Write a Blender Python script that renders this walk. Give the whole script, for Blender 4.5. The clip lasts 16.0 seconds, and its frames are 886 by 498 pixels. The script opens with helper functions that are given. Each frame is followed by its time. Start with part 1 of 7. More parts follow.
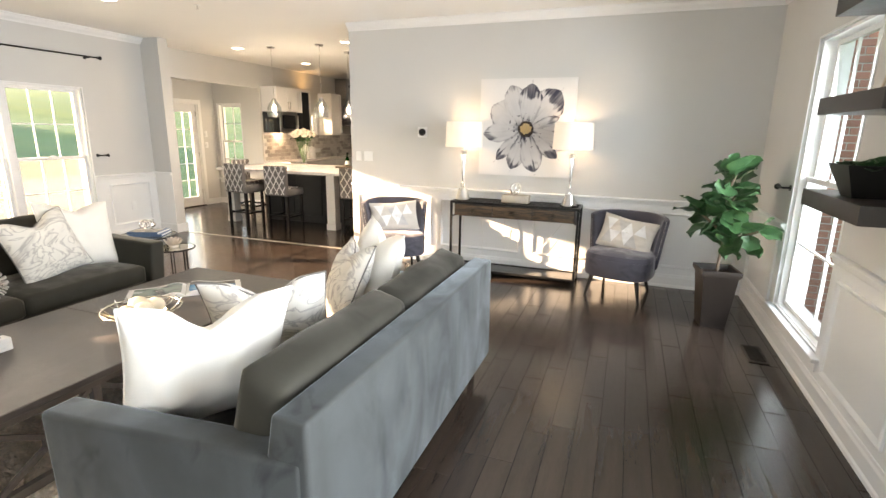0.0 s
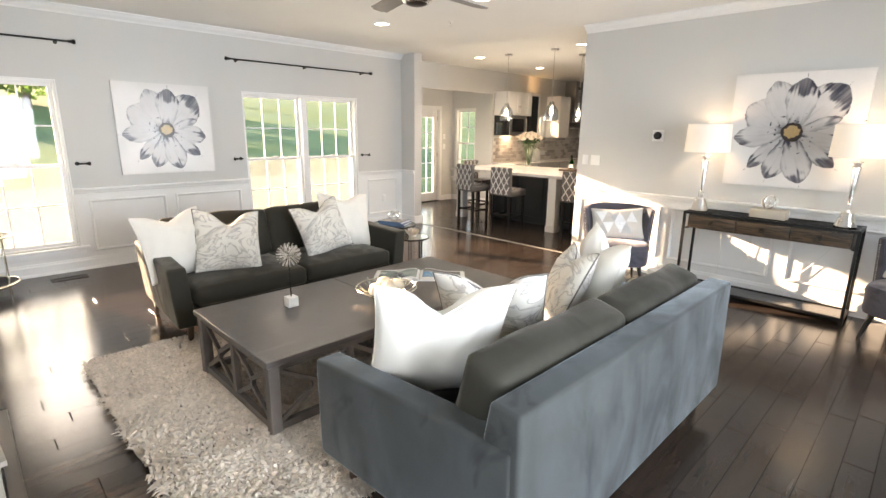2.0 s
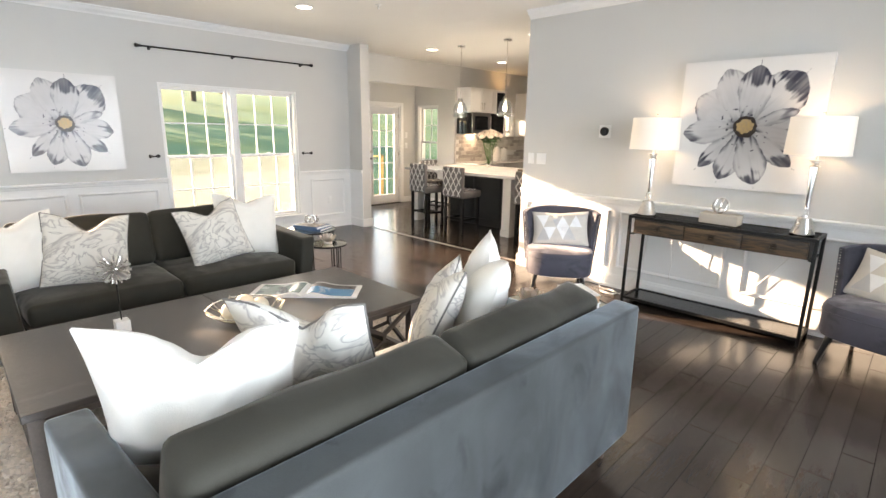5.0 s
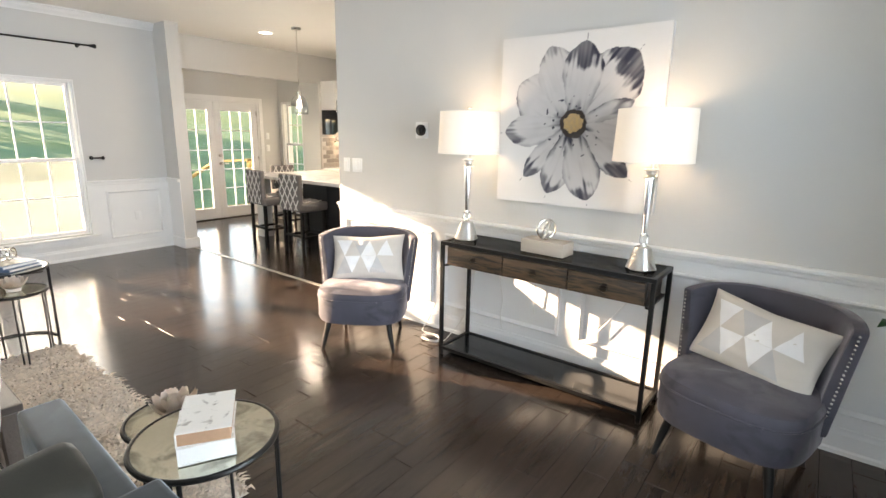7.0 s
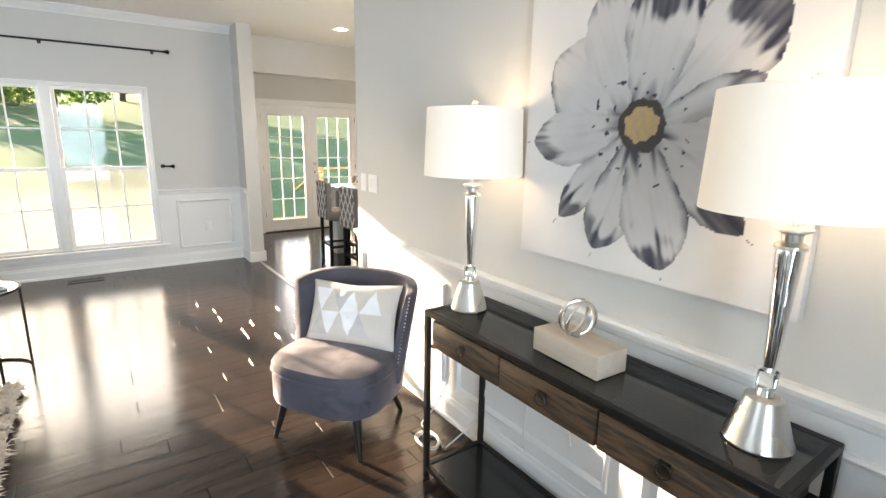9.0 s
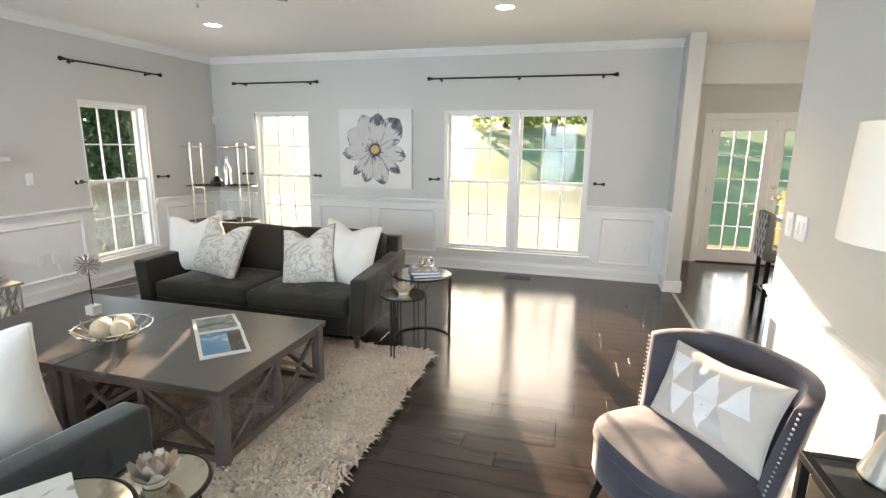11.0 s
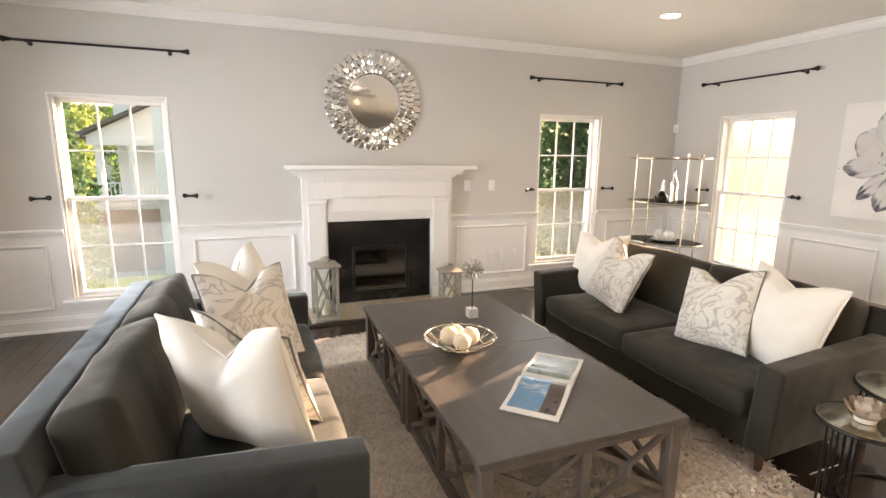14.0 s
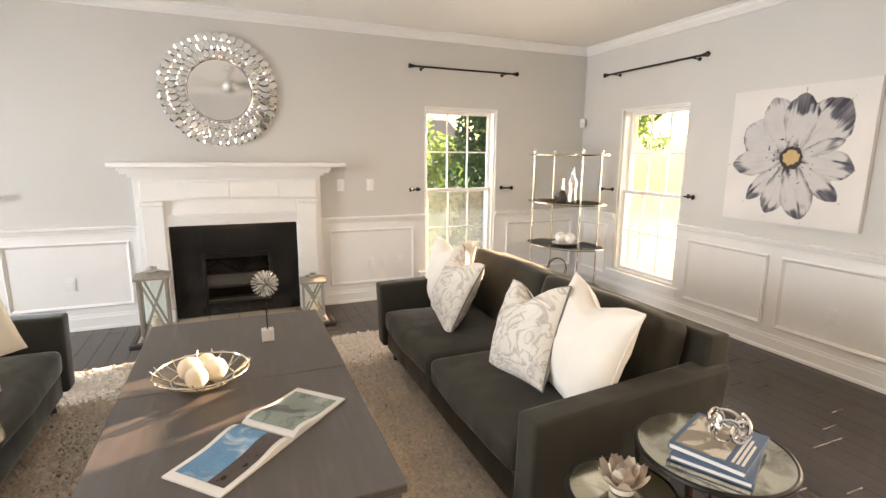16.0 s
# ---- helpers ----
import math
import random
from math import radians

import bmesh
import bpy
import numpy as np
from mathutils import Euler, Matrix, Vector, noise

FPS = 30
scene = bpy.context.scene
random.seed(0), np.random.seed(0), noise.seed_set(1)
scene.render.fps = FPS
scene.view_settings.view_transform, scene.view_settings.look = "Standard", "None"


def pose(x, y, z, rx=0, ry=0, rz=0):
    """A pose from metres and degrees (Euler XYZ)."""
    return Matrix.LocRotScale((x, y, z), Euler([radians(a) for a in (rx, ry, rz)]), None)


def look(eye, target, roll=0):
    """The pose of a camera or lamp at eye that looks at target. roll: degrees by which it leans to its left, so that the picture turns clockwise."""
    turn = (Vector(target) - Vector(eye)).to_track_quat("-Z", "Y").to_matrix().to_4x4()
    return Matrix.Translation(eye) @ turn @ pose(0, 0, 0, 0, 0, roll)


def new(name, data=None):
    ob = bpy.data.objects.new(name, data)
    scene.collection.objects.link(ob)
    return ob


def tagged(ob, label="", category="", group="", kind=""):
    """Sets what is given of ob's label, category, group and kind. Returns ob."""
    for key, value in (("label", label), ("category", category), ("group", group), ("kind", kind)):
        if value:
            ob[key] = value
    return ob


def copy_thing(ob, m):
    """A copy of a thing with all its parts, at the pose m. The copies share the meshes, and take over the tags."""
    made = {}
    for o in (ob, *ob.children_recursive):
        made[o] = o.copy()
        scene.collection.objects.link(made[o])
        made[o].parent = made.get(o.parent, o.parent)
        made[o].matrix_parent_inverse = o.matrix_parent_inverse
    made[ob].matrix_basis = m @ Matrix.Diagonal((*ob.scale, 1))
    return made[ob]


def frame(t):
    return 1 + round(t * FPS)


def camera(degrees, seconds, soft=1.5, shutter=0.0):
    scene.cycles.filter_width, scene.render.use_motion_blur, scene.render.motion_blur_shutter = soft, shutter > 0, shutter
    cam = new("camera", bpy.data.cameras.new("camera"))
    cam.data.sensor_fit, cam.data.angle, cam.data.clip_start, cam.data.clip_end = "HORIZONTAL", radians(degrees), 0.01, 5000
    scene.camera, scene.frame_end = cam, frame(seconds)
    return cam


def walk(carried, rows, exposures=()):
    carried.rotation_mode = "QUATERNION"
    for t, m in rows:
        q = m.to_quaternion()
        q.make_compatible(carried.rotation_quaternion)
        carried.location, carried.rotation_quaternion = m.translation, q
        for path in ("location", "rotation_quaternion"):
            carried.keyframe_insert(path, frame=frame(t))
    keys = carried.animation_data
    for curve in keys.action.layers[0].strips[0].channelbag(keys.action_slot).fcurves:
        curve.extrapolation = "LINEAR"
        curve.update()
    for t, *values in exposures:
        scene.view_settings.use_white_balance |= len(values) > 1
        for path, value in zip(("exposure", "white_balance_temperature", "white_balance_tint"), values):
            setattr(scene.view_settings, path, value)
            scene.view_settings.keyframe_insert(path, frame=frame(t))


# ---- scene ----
cam = camera(83.9, 16.0)
PATH = [
    (0, (6.742, 0.698, 1.577), (6.069, 2.523, 1.113), 0.9),
    (0.5, (6.774, 0.705, 1.607), (5.84, 2.409, 1.133), 0.7),
    (1, (6.739, 0.684, 1.598), (5.624, 2.276, 1.127), 0.8),
    (1.5, (6.726, 0.658, 1.596), (5.464, 2.137, 1.127), 0.7),
    (2, (6.719, 0.638, 1.596), (5.339, 2.007, 1.127), 0.7),
    (2.5, (6.729, 0.61, 1.603), (5.261, 1.884, 1.133), 0.7),
    (3, (6.727, 0.581, 1.602), (5.205, 1.792, 1.135), 0.8),
    (5.5, (6.866, 1.942, 1.532), (5.574, 3.396, 1.069), 1.0),
    (6, (6.9, 2.375, 1.547), (5.678, 3.889, 1.084), 1.0),
    (6.5, (6.892, 2.814, 1.545), (5.708, 4.359, 1.084), 0.9),
    (7, (6.921, 3.261, 1.533), (5.738, 4.81, 1.082), 1.1),
    (7.5, (6.903, 3.676, 1.534), (5.693, 5.204, 1.085), 1.0),
    (8, (6.846, 4.091, 1.543), (5.568, 5.563, 1.097), 1.0),
    (10.5, (6.341, 5.203, 1.605), (4.386, 5.171, 1.185), 0.8),
    (11, (6.321, 5.24, 1.619), (4.433, 4.724, 1.21), 0.7),
    (11.5, (6.302, 5.224, 1.613), (4.57, 4.305, 1.217), 0.7),
    (12, (6.266, 5.226, 1.609), (4.738, 3.994, 1.223), 0.8),
    (12.5, (6.144, 5.191, 1.601), (4.837, 3.727, 1.218), 0.8),
    (13, (5.848, 5.2, 1.564), (4.778, 3.551, 1.197), 0.7),
    (13.5, (5.575, 5.131, 1.575), (4.694, 3.374, 1.203), 0.6),
    (14, (5.246, 5.136, 1.592), (4.541, 3.303, 1.214), 0.6),
    (14.5, (4.908, 5.091, 1.573), (4.334, 3.213, 1.194), 0.6),
    (15, (4.6, 5.068, 1.56), (4.09, 3.171, 1.181), 0.5),
    (15.5, (4.285, 5.086, 1.561), (3.724, 3.203, 1.186), 0.5),
    (16, (3.966, 5.074, 1.553), (3.209, 3.261, 1.18), 0.5),
]
walk(cam, [(t, look(e, g, r)) for t, e, g, r in PATH], [(0.0, 2.86, 7900, 19), (1.5, 2.68, 7600, 19), (8.2, 2.62, 7100, 16), (10.5, 2.34, 6850, 14), (11.5, 2.46, 7300, 16), (13.5, 2.55, 8600, 25), (15.0, 2.76, 8000, 23), (16.0, 2.72, 8400, 23)])

# ---- light ----
world = bpy.data.worlds.new("sky")
scene.world = world
world.use_nodes = True
wn = world.node_tree
sky = wn.nodes.new("ShaderNodeTexSky")
sky.sky_type, sky.sun_disc = "NISHITA", False
SUN_EL, SUN_DIR = radians(13.5), Vector((1.0, 0.37, -0.24 * 1.066)).normalized()
sky.sun_elevation = SUN_EL
sky.sun_rotation = math.atan2(-SUN_DIR.x, -SUN_DIR.y)
sky.air_density, sky.dust_density = 1.0, 1.5
wn.links.new(sky.outputs[0], wn.nodes["Background"].inputs[0])
wn.nodes["Background"].inputs[1].default_value = 0.125


def lamp(name, kind, m, energy, color=(1, 1, 1), **values):
    data = bpy.data.lights.new(name, kind)
    data.energy, data.color = energy, color
    ob = new(name, data)
    ob.matrix_world = m
    return ob, data


_, sun_data = lamp("sun", "SUN", look((0, 0, 0), SUN_DIR), 5.0, (1.0, 0.80, 0.58))
sun_data.angle = radians(0.5)


def window_light(name, place, ahead, wide, high, energy, color):
    ob, data = lamp(name, "AREA", look(place, Vector(place) + Vector(ahead)), energy, color)
    data.shape, data.size, data.size_y = "RECTANGLE", wide, high
    data.spread = radians(120)
    return ob


WARM_SKY, COOL_SKY = (1.0, 0.93, 0.82), (0.66, 0.83, 1.0)
window_light("daylight_west_a", (-0.165, 1.11, 1.17), (1, 0, -0.1), 0.8, 1.6, 3.0, WARM_SKY)
window_light("daylight_west_b", (-0.165, 4.43, 1.17), (1, 0, -0.1), 1.7, 1.6, 5.6, WARM_SKY)
window_light("daylight_hearth_a", (1.635, -0.165, 1.17), (0, 1, -0.1), 0.8, 1.6, 2.4, COOL_SKY)
window_light("daylight_hearth_b", (6.36, -0.165, 1.17), (0, 1, -0.1), 0.8, 1.6, 3.6, COOL_SKY)
window_light("daylight_front_a", (8.13, 4.65, 1.3), (-1, 0, -0.1), 0.9, 1.8, 13, COOL_SKY)
window_light("daylight_front_b", (8.13, 1.72, 1.3), (-1, 0, -0.1), 0.9, 1.8, 20, COOL_SKY)
window_light("daylight_doors", (-1.70, 7.9, 1.1), (1, 0, -0.1), 1.2, 1.7, 2.4, COOL_SKY)

# ---- materials ----
def mat(name, col, rough=0.5, metal=0.0, var=0.10, scale=6.0, bump=0.15, bscale=90.0, fine=0.0, sheen=0.0, coat=0.0,
        spread=0.06, spec=0.5, stretch=(1, 1, 1), sheen_tint=(1, 1, 1), emit=None, power=0.0):
    """A surface with colour drift at two scales, fine relief and uneven gloss."""
    m = bpy.data.materials.new(name)
    m.use_nodes = True
    t = m.node_tree
    n, l = t.nodes, t.links
    b = n["Principled BSDF"]
    tc, mp, oi = n.new("ShaderNodeTexCoord"), n.new("ShaderNodeMapping"), n.new("ShaderNodeObjectInfo")
    mp.inputs["Scale"].default_value = stretch
    add = n.new("ShaderNodeVectorMath")
    add.operation = "MULTIPLY_ADD"
    l.new(oi.outputs["Random"], add.inputs[0])
    add.inputs[1].default_value = (17, 31, 11)
    l.new(tc.outputs["Object"], add.inputs[2])
    l.new(add.outputs[0], mp.inputs["Vector"])
    big, small = n.new("ShaderNodeTexNoise"), n.new("ShaderNodeTexNoise")
    big.inputs["Scale"].default_value, big.inputs["Detail"].default_value = scale, 4
    small.inputs["Scale"].default_value, small.inputs["Detail"].default_value = bscale, 3
    for k in (big, small):
        l.new(mp.outputs[0], k.inputs["Vector"])
    mix = n.new("ShaderNodeMath")
    mix.operation = "MULTIPLY_ADD"
    l.new(small.outputs[0], mix.inputs[0])
    mix.inputs[1].default_value = 0.45
    l.new(big.outputs[0], mix.inputs[2])
    rnd = n.new("ShaderNodeMath")
    rnd.operation = "MULTIPLY_ADD"
    l.new(oi.outputs["Random"], rnd.inputs[0])
    rnd.inputs[1].default_value = spread
    l.new(mix.outputs[0], rnd.inputs[2])
    ramp = n.new("ShaderNodeMapRange")
    ramp.inputs[1].default_value, ramp.inputs[2].default_value = 0.35, 1.1
    ramp.inputs[3].default_value, ramp.inputs[4].default_value = 1 - var, 1 + var
    l.new(rnd.outputs[0], ramp.inputs[0])
    mul = n.new("ShaderNodeVectorMath")
    mul.operation = "SCALE"
    mul.inputs[0].default_value = col[:3]
    l.new(ramp.outputs[0], mul.inputs["Scale"])
    l.new(mul.outputs[0], b.inputs["Base Color"])
    rr = n.new("ShaderNodeMapRange")
    rr.inputs[3].default_value, rr.inputs[4].default_value = max(0.02, rough - 0.09), min(1, rough + 0.09)
    l.new(big.outputs[0], rr.inputs[0])
    l.new(rr.outputs[0], b.inputs["Roughness"])
    b.inputs["Metallic"].default_value = metal
    b.inputs["Specular IOR Level"].default_value = spec
    b.inputs["Coat Weight"].default_value = coat
    b.inputs["Sheen Weight"].default_value = sheen
    b.inputs["Sheen Tint"].default_value = (*sheen_tint, 1)
    b.inputs["Sheen Roughness"].default_value = 0.35
    if bump:
        bm_ = n.new("ShaderNodeBump")
        bm_.inputs["Strength"].default_value, bm_.inputs["Distance"].default_value = bump, 0.004
        l.new(small.outputs[0], bm_.inputs["Height"])
        l.new(bm_.outputs[0], b.inputs["Normal"])
    if emit:
        b.inputs["Emission Color"].default_value = (*emit, 1)
        b.inputs["Emission Strength"].default_value = power
    return m


def two_tone(m, col_b, low, high, scale, detail=4.0, distort=0.0, stretch=(1, 1, 1)):
    """Lays a second colour into a surface, in noise-shaped patches between the levels low and high."""
    t = m.node_tree
    n, l = t.nodes, t.links
    b = n["Principled BSDF"]
    first = b.inputs["Base Color"].links[0].from_socket
    tc, mp, no, mr, mx = (n.new("ShaderNode" + k) for k in ("TexCoord", "Mapping", "TexNoise", "MapRange", "MixRGB"))
    mp.inputs["Scale"].default_value = stretch
    no.inputs["Scale"].default_value, no.inputs["Detail"].default_value, no.inputs["Distortion"].default_value = scale, detail, distort
    l.new(tc.outputs["Object"], mp.inputs["Vector"])
    l.new(mp.outputs[0], no.inputs["Vector"])
    l.new(no.outputs[0], mr.inputs[0])
    mr.inputs[1].default_value, mr.inputs[2].default_value = low, high
    l.new(mr.outputs[0], mx.inputs["Fac"])
    l.new(first, mx.inputs["Color1"])
    mx.inputs["Color2"].default_value = (*col_b, 1)
    l.new(mx.outputs[0], b.inputs["Base Color"])
    return m


def island_tint(m, low, high):
    """Varies the tone from piece to piece of a joined mesh."""
    n, l = m.node_tree.nodes, m.node_tree.links
    b = n["Principled BSDF"]
    first = b.inputs["Base Color"].links[0].from_socket
    ge, mr, sc = n.new("ShaderNodeNewGeometry"), n.new("ShaderNodeMapRange"), n.new("ShaderNodeVectorMath")
    sc.operation = "SCALE"
    mr.inputs[3].default_value, mr.inputs[4].default_value = low, high
    l.new(ge.outputs["Random Per Island"], mr.inputs[0])
    l.new(first, sc.inputs[0])
    l.new(mr.outputs[0], sc.inputs["Scale"])
    l.new(sc.outputs[0], b.inputs["Base Color"])
    return m


def glass(name, tint=(1, 1, 1), rough=0.0, clear=0.0):
    """Glass; clear: the share of light that passes straight through a thin pane."""
    m = bpy.data.materials.new(name)
    m.use_nodes = True
    n, l = m.node_tree.nodes, m.node_tree.links
    b = n["Principled BSDF"]
    b.inputs["Base Color"].default_value = (*tint, 1)
    b.inputs["Roughness"].default_value = rough
    b.inputs["Transmission Weight"].default_value = 1.0
    if clear:
        tr, ms, gl = n.new("ShaderNodeBsdfTransparent"), n.new("ShaderNodeMixShader"), n.new("ShaderNodeBsdfGlossy")
        gl.inputs["Roughness"].default_value = 0.02
        tr.inputs[0].default_value = (*tint, 1)
        ms.inputs[0].default_value = 0.016
        l.new(tr.outputs[0], ms.inputs[1])
        l.new(gl.outputs[0], ms.inputs[2])
        l.new(ms.outputs[0], n["Material Output"].inputs["Surface"])
    return m


M_WALL = mat("wall_paint", (0.58, 0.575, 0.555), 0.62, var=0.03, scale=1.5, bump=0.08, bscale=220)
M_WHITE = mat("white_trim", (0.80, 0.80, 0.79), 0.38, var=0.03, scale=3, bump=0.05, bscale=150)
M_CEIL = mat("ceiling_paint", (0.82, 0.81, 0.78), 0.8, var=0.03, scale=1.2, bump=0.10, bscale=180)
M_PLANK = mat("dark_oak", (0.034, 0.024, 0.0185), 0.18, var=0.35, scale=3, bump=0.07, bscale=45, spread=0.30, stretch=(6, 0.5, 1))
M_JOINT = mat("joint", (0.010, 0.008, 0.007), 0.6, bump=0)
# One velvet in two tones: cool window light is put into this one's colour.
M_VELVET_LIT = two_tone(mat("cool_lit_velvet", (0.034, 0.037, 0.036), 0.75, spec=0.3, var=0.35, scale=5, bump=0.12, bscale=300, sheen=0.62, sheen_tint=(0.80, 0.91, 1.0)), (0.013, 0.014, 0.014), 0.60, 0.72, 6.0, 5, 0.8, (1, 1, 0.6))
M_VELVET_B = mat("olive_grey_velvet", (0.027, 0.025, 0.019), 0.75, spec=0.25, var=0.30, scale=5, bump=0.12, bscale=300, sheen=0.22, sheen_tint=(1, 0.94, 0.85))
def nap(m, low, high, scale=4.0):
    """Brushed velvet: the sheen changes in strokes."""
    n, l = m.node_tree.nodes, m.node_tree.links
    tc, mp, no, mr = (n.new("ShaderNode" + k) for k in ("TexCoord", "Mapping", "TexNoise", "MapRange"))
    mp.inputs["Scale"].default_value = (1.0, 1.0, 0.55)
    no.inputs["Scale"].default_value, no.inputs["Detail"].default_value, no.inputs["Distortion"].default_value = scale, 6.0, 0.9
    l.new(tc.outputs["Object"], mp.inputs["Vector"])
    l.new(mp.outputs[0], no.inputs["Vector"])
    l.new(no.outputs[0], mr.inputs[0])
    mr.inputs[1].default_value, mr.inputs[2].default_value = 0.36, 0.62
    mr.inputs[3].default_value, mr.inputs[4].default_value = high, low
    l.new(mr.outputs[0], n["Principled BSDF"].inputs["Sheen Weight"])
    return m


nap(M_VELVET_LIT, 0.30, 0.80, 4.0)
nap(M_VELVET_B, 0.08, 0.36, 5.0)
M_CHAIR = two_tone(mat("charcoal_velvet", (0.056, 0.053, 0.070), 0.7, var=0.28, scale=7, bump=0.1, bscale=300, sheen=0.5, sheen_tint=(0.95, 0.9, 0.95)), (0.022, 0.022, 0.032), 0.56, 0.72, 7, 4, 0.6)
nap(M_CHAIR, 0.30, 1.0, 6.0)
M_CREAM = mat("cream_linen", (0.74, 0.71, 0.65), 0.85, var=0.05, scale=6, bump=0.35, bscale=260, sheen=0.2)
def veined(m, col_b, scale, width, distort, stretch=(1, 1, 1)):
    """Thin wandering veins of a second colour."""
    two_tone(m, col_b, 0.0, 1.0, scale, 2.5, distort, stretch)
    n, l = m.node_tree.nodes, m.node_tree.links
    mr = n["Map Range.003"]
    src = mr.inputs[0].links[0].from_socket
    off, ab = n.new("ShaderNodeMath"), n.new("ShaderNodeMath")
    off.operation, ab.operation = "SUBTRACT", "ABSOLUTE"
    off.inputs[1].default_value = 0.5
    l.new(src, off.inputs[0])
    l.new(off.outputs[0], ab.inputs[0])
    l.new(ab.outputs[0], mr.inputs[0])
    mr.inputs[1].default_value, mr.inputs[2].default_value = 0.004, width
    mr.inputs[3].default_value, mr.inputs[4].default_value = 0.85, 0.0
    return m


M_MARBLED = veined(two_tone(mat("marbled_cloth", (0.66, 0.63, 0.57), 0.7, var=0.05, bump=0.3, bscale=240), (0.50, 0.47, 0.43), 0.52, 0.66, 4.0, 3, 2.0), (0.36, 0.34, 0.315), 3.4, 0.055, 3.4, (1, 1.6, 1))
M_TABLE = two_tone(mat("grey_washed_wood", (0.082, 0.072, 0.066), 0.36, var=0.22, scale=4, bump=0.3, bscale=70, stretch=(8, 0.6, 8)), (0.115, 0.102, 0.095), 0.5, 0.75, 3.0, 5, 0.5, (6, 0.7, 6))
M_TABLE_LEG = mat("grey_brown_wood", (0.12, 0.10, 0.088), 0.55, var=0.25, scale=9, bump=0.35, bscale=90)
M_RUG = mat("shag_wool", (0.60, 0.54, 0.47), 0.95, var=0.25, scale=14, bump=0.6, bscale=120, sheen=0.3)
M_BLACK = mat("black_iron", (0.018, 0.017, 0.016), 0.42, 0.6, var=0.2, bump=0.1)
M_BRONZE = mat("dark_bronze", (0.05, 0.04, 0.032), 0.4, 0.8, var=0.2)
M_STEEL = mat("brushed_nickel", (0.62, 0.60, 0.57), 0.28, 1.0, var=0.06, bump=0.05, bscale=200)
M_CHROME = mat("chrome", (0.82, 0.82, 0.82), 0.07, 1.0, var=0.02, bump=0)
M_BRASSY = mat("champagne_metal", (0.70, 0.66, 0.56), 0.18, 1.0, var=0.05, bump=0)
M_MIRROR = mat("mirror_glass", (0.86, 0.87, 0.87), 0.03, 1.0, var=0.01, bump=0)
M_GLASS = glass("clear_glass", (0.97, 0.99, 0.98))
M_PANE = glass("window_pane", (0.97, 0.99, 0.98), clear=0.9)
M_SCREEN = glass("insect_mesh", (1, 1, 1), clear=0.6)
_n, _l = M_SCREEN.node_tree.nodes, M_SCREEN.node_tree.links
_d, _tl, _ad = _n.new("ShaderNodeBsdfDiffuse"), _n.new("ShaderNodeBsdfTranslucent"), _n.new("ShaderNodeMixShader")
_d.inputs[0].default_value = _tl.inputs[0].default_value = (0.22, 0.23, 0.23, 1)
_l.new(_d.outputs[0], _ad.inputs[1])
_l.new(_tl.outputs[0], _ad.inputs[2])
_l.new(_ad.outputs[0], _n["Mix Shader"].inputs[2])
_n["Mix Shader"].inputs[0].default_value = 0.34
M_SMOKE = glass("smoked_glass", (0.25, 0.25, 0.24), clear=0.5)
M_SMOKE.node_tree.nodes["Mix Shader"].inputs[0].default_value = 0.16
M_DARKWOOD = mat("black_brown_wood", (0.022, 0.016, 0.013), 0.4, var=0.3, bump=0.15)
M_DRAWER = two_tone(mat("walnut_drawer", (0.085, 0.050, 0.025), 0.5, var=0.4, scale=5, bump=0.3, bscale=70, stretch=(0.7, 5, 9)), (0.020, 0.014, 0.010), 0.46, 0.60, 4.5, 6, 1.8, (0.8, 4, 7))
M_SLATE = mat("black_slate", (0.012, 0.012, 0.012), 0.16, var=0.4, scale=5, bump=0.06)
M_TAN = mat("tan_tile", (0.42, 0.36, 0.27), 0.4, var=0.15, scale=8, bump=0.15)
M_LEAF = two_tone(mat("fig_leaf", (0.024, 0.072, 0.026), 0.34, var=0.35, scale=12, bump=0.25, bscale=40, spread=0.5), (0.07, 0.14, 0.04), 0.5, 0.7, 6)
M_CANVAS = mat("canvas", (0.72, 0.70, 0.68), 0.6, var=0.05, scale=2.5, bump=0.12, bscale=250)
M_SHADE = mat("lamp_shade", (0.80, 0.76, 0.68), 0.8, var=0.02, bump=0.1, bscale=300, emit=(1.0, 0.86, 0.68), power=0.045)
M_BULB = mat("lit_lens", (0.9, 0.9, 0.9), 0.5, var=0.01, bump=0, emit=(1.0, 0.88, 0.68), power=2.5)

# ---- building blocks ----
def bx(bm, x0, x1, y0, y1, z0, z1):
    """One box into a bmesh."""
    v = [bm.verts.new(p) for p in ((x0, y0, z0), (x1, y0, z0), (x1, y1, z0), (x0, y1, z0), (x0, y0, z1), (x1, y0, z1), (x1, y1, z1), (x0, y1, z1))]
    for f in ((0, 3, 2, 1), (4, 5, 6, 7), (0, 1, 5, 4), (1, 2, 6, 5), (2, 3, 7, 6), (3, 0, 4, 7)):
        bm.faces.new([v[i] for i in f])
    return v


def boxes(*rows, bevel=0.0, seg=2):
    bm = bmesh.new()
    for r in rows:
        bx(bm, *r)
    if bevel:
        bmesh.ops.bevel(bm, geom=bm.edges[:], offset=bevel, segments=seg, profile=0.6, affect="EDGES", clamp_overlap=True)
    return bm


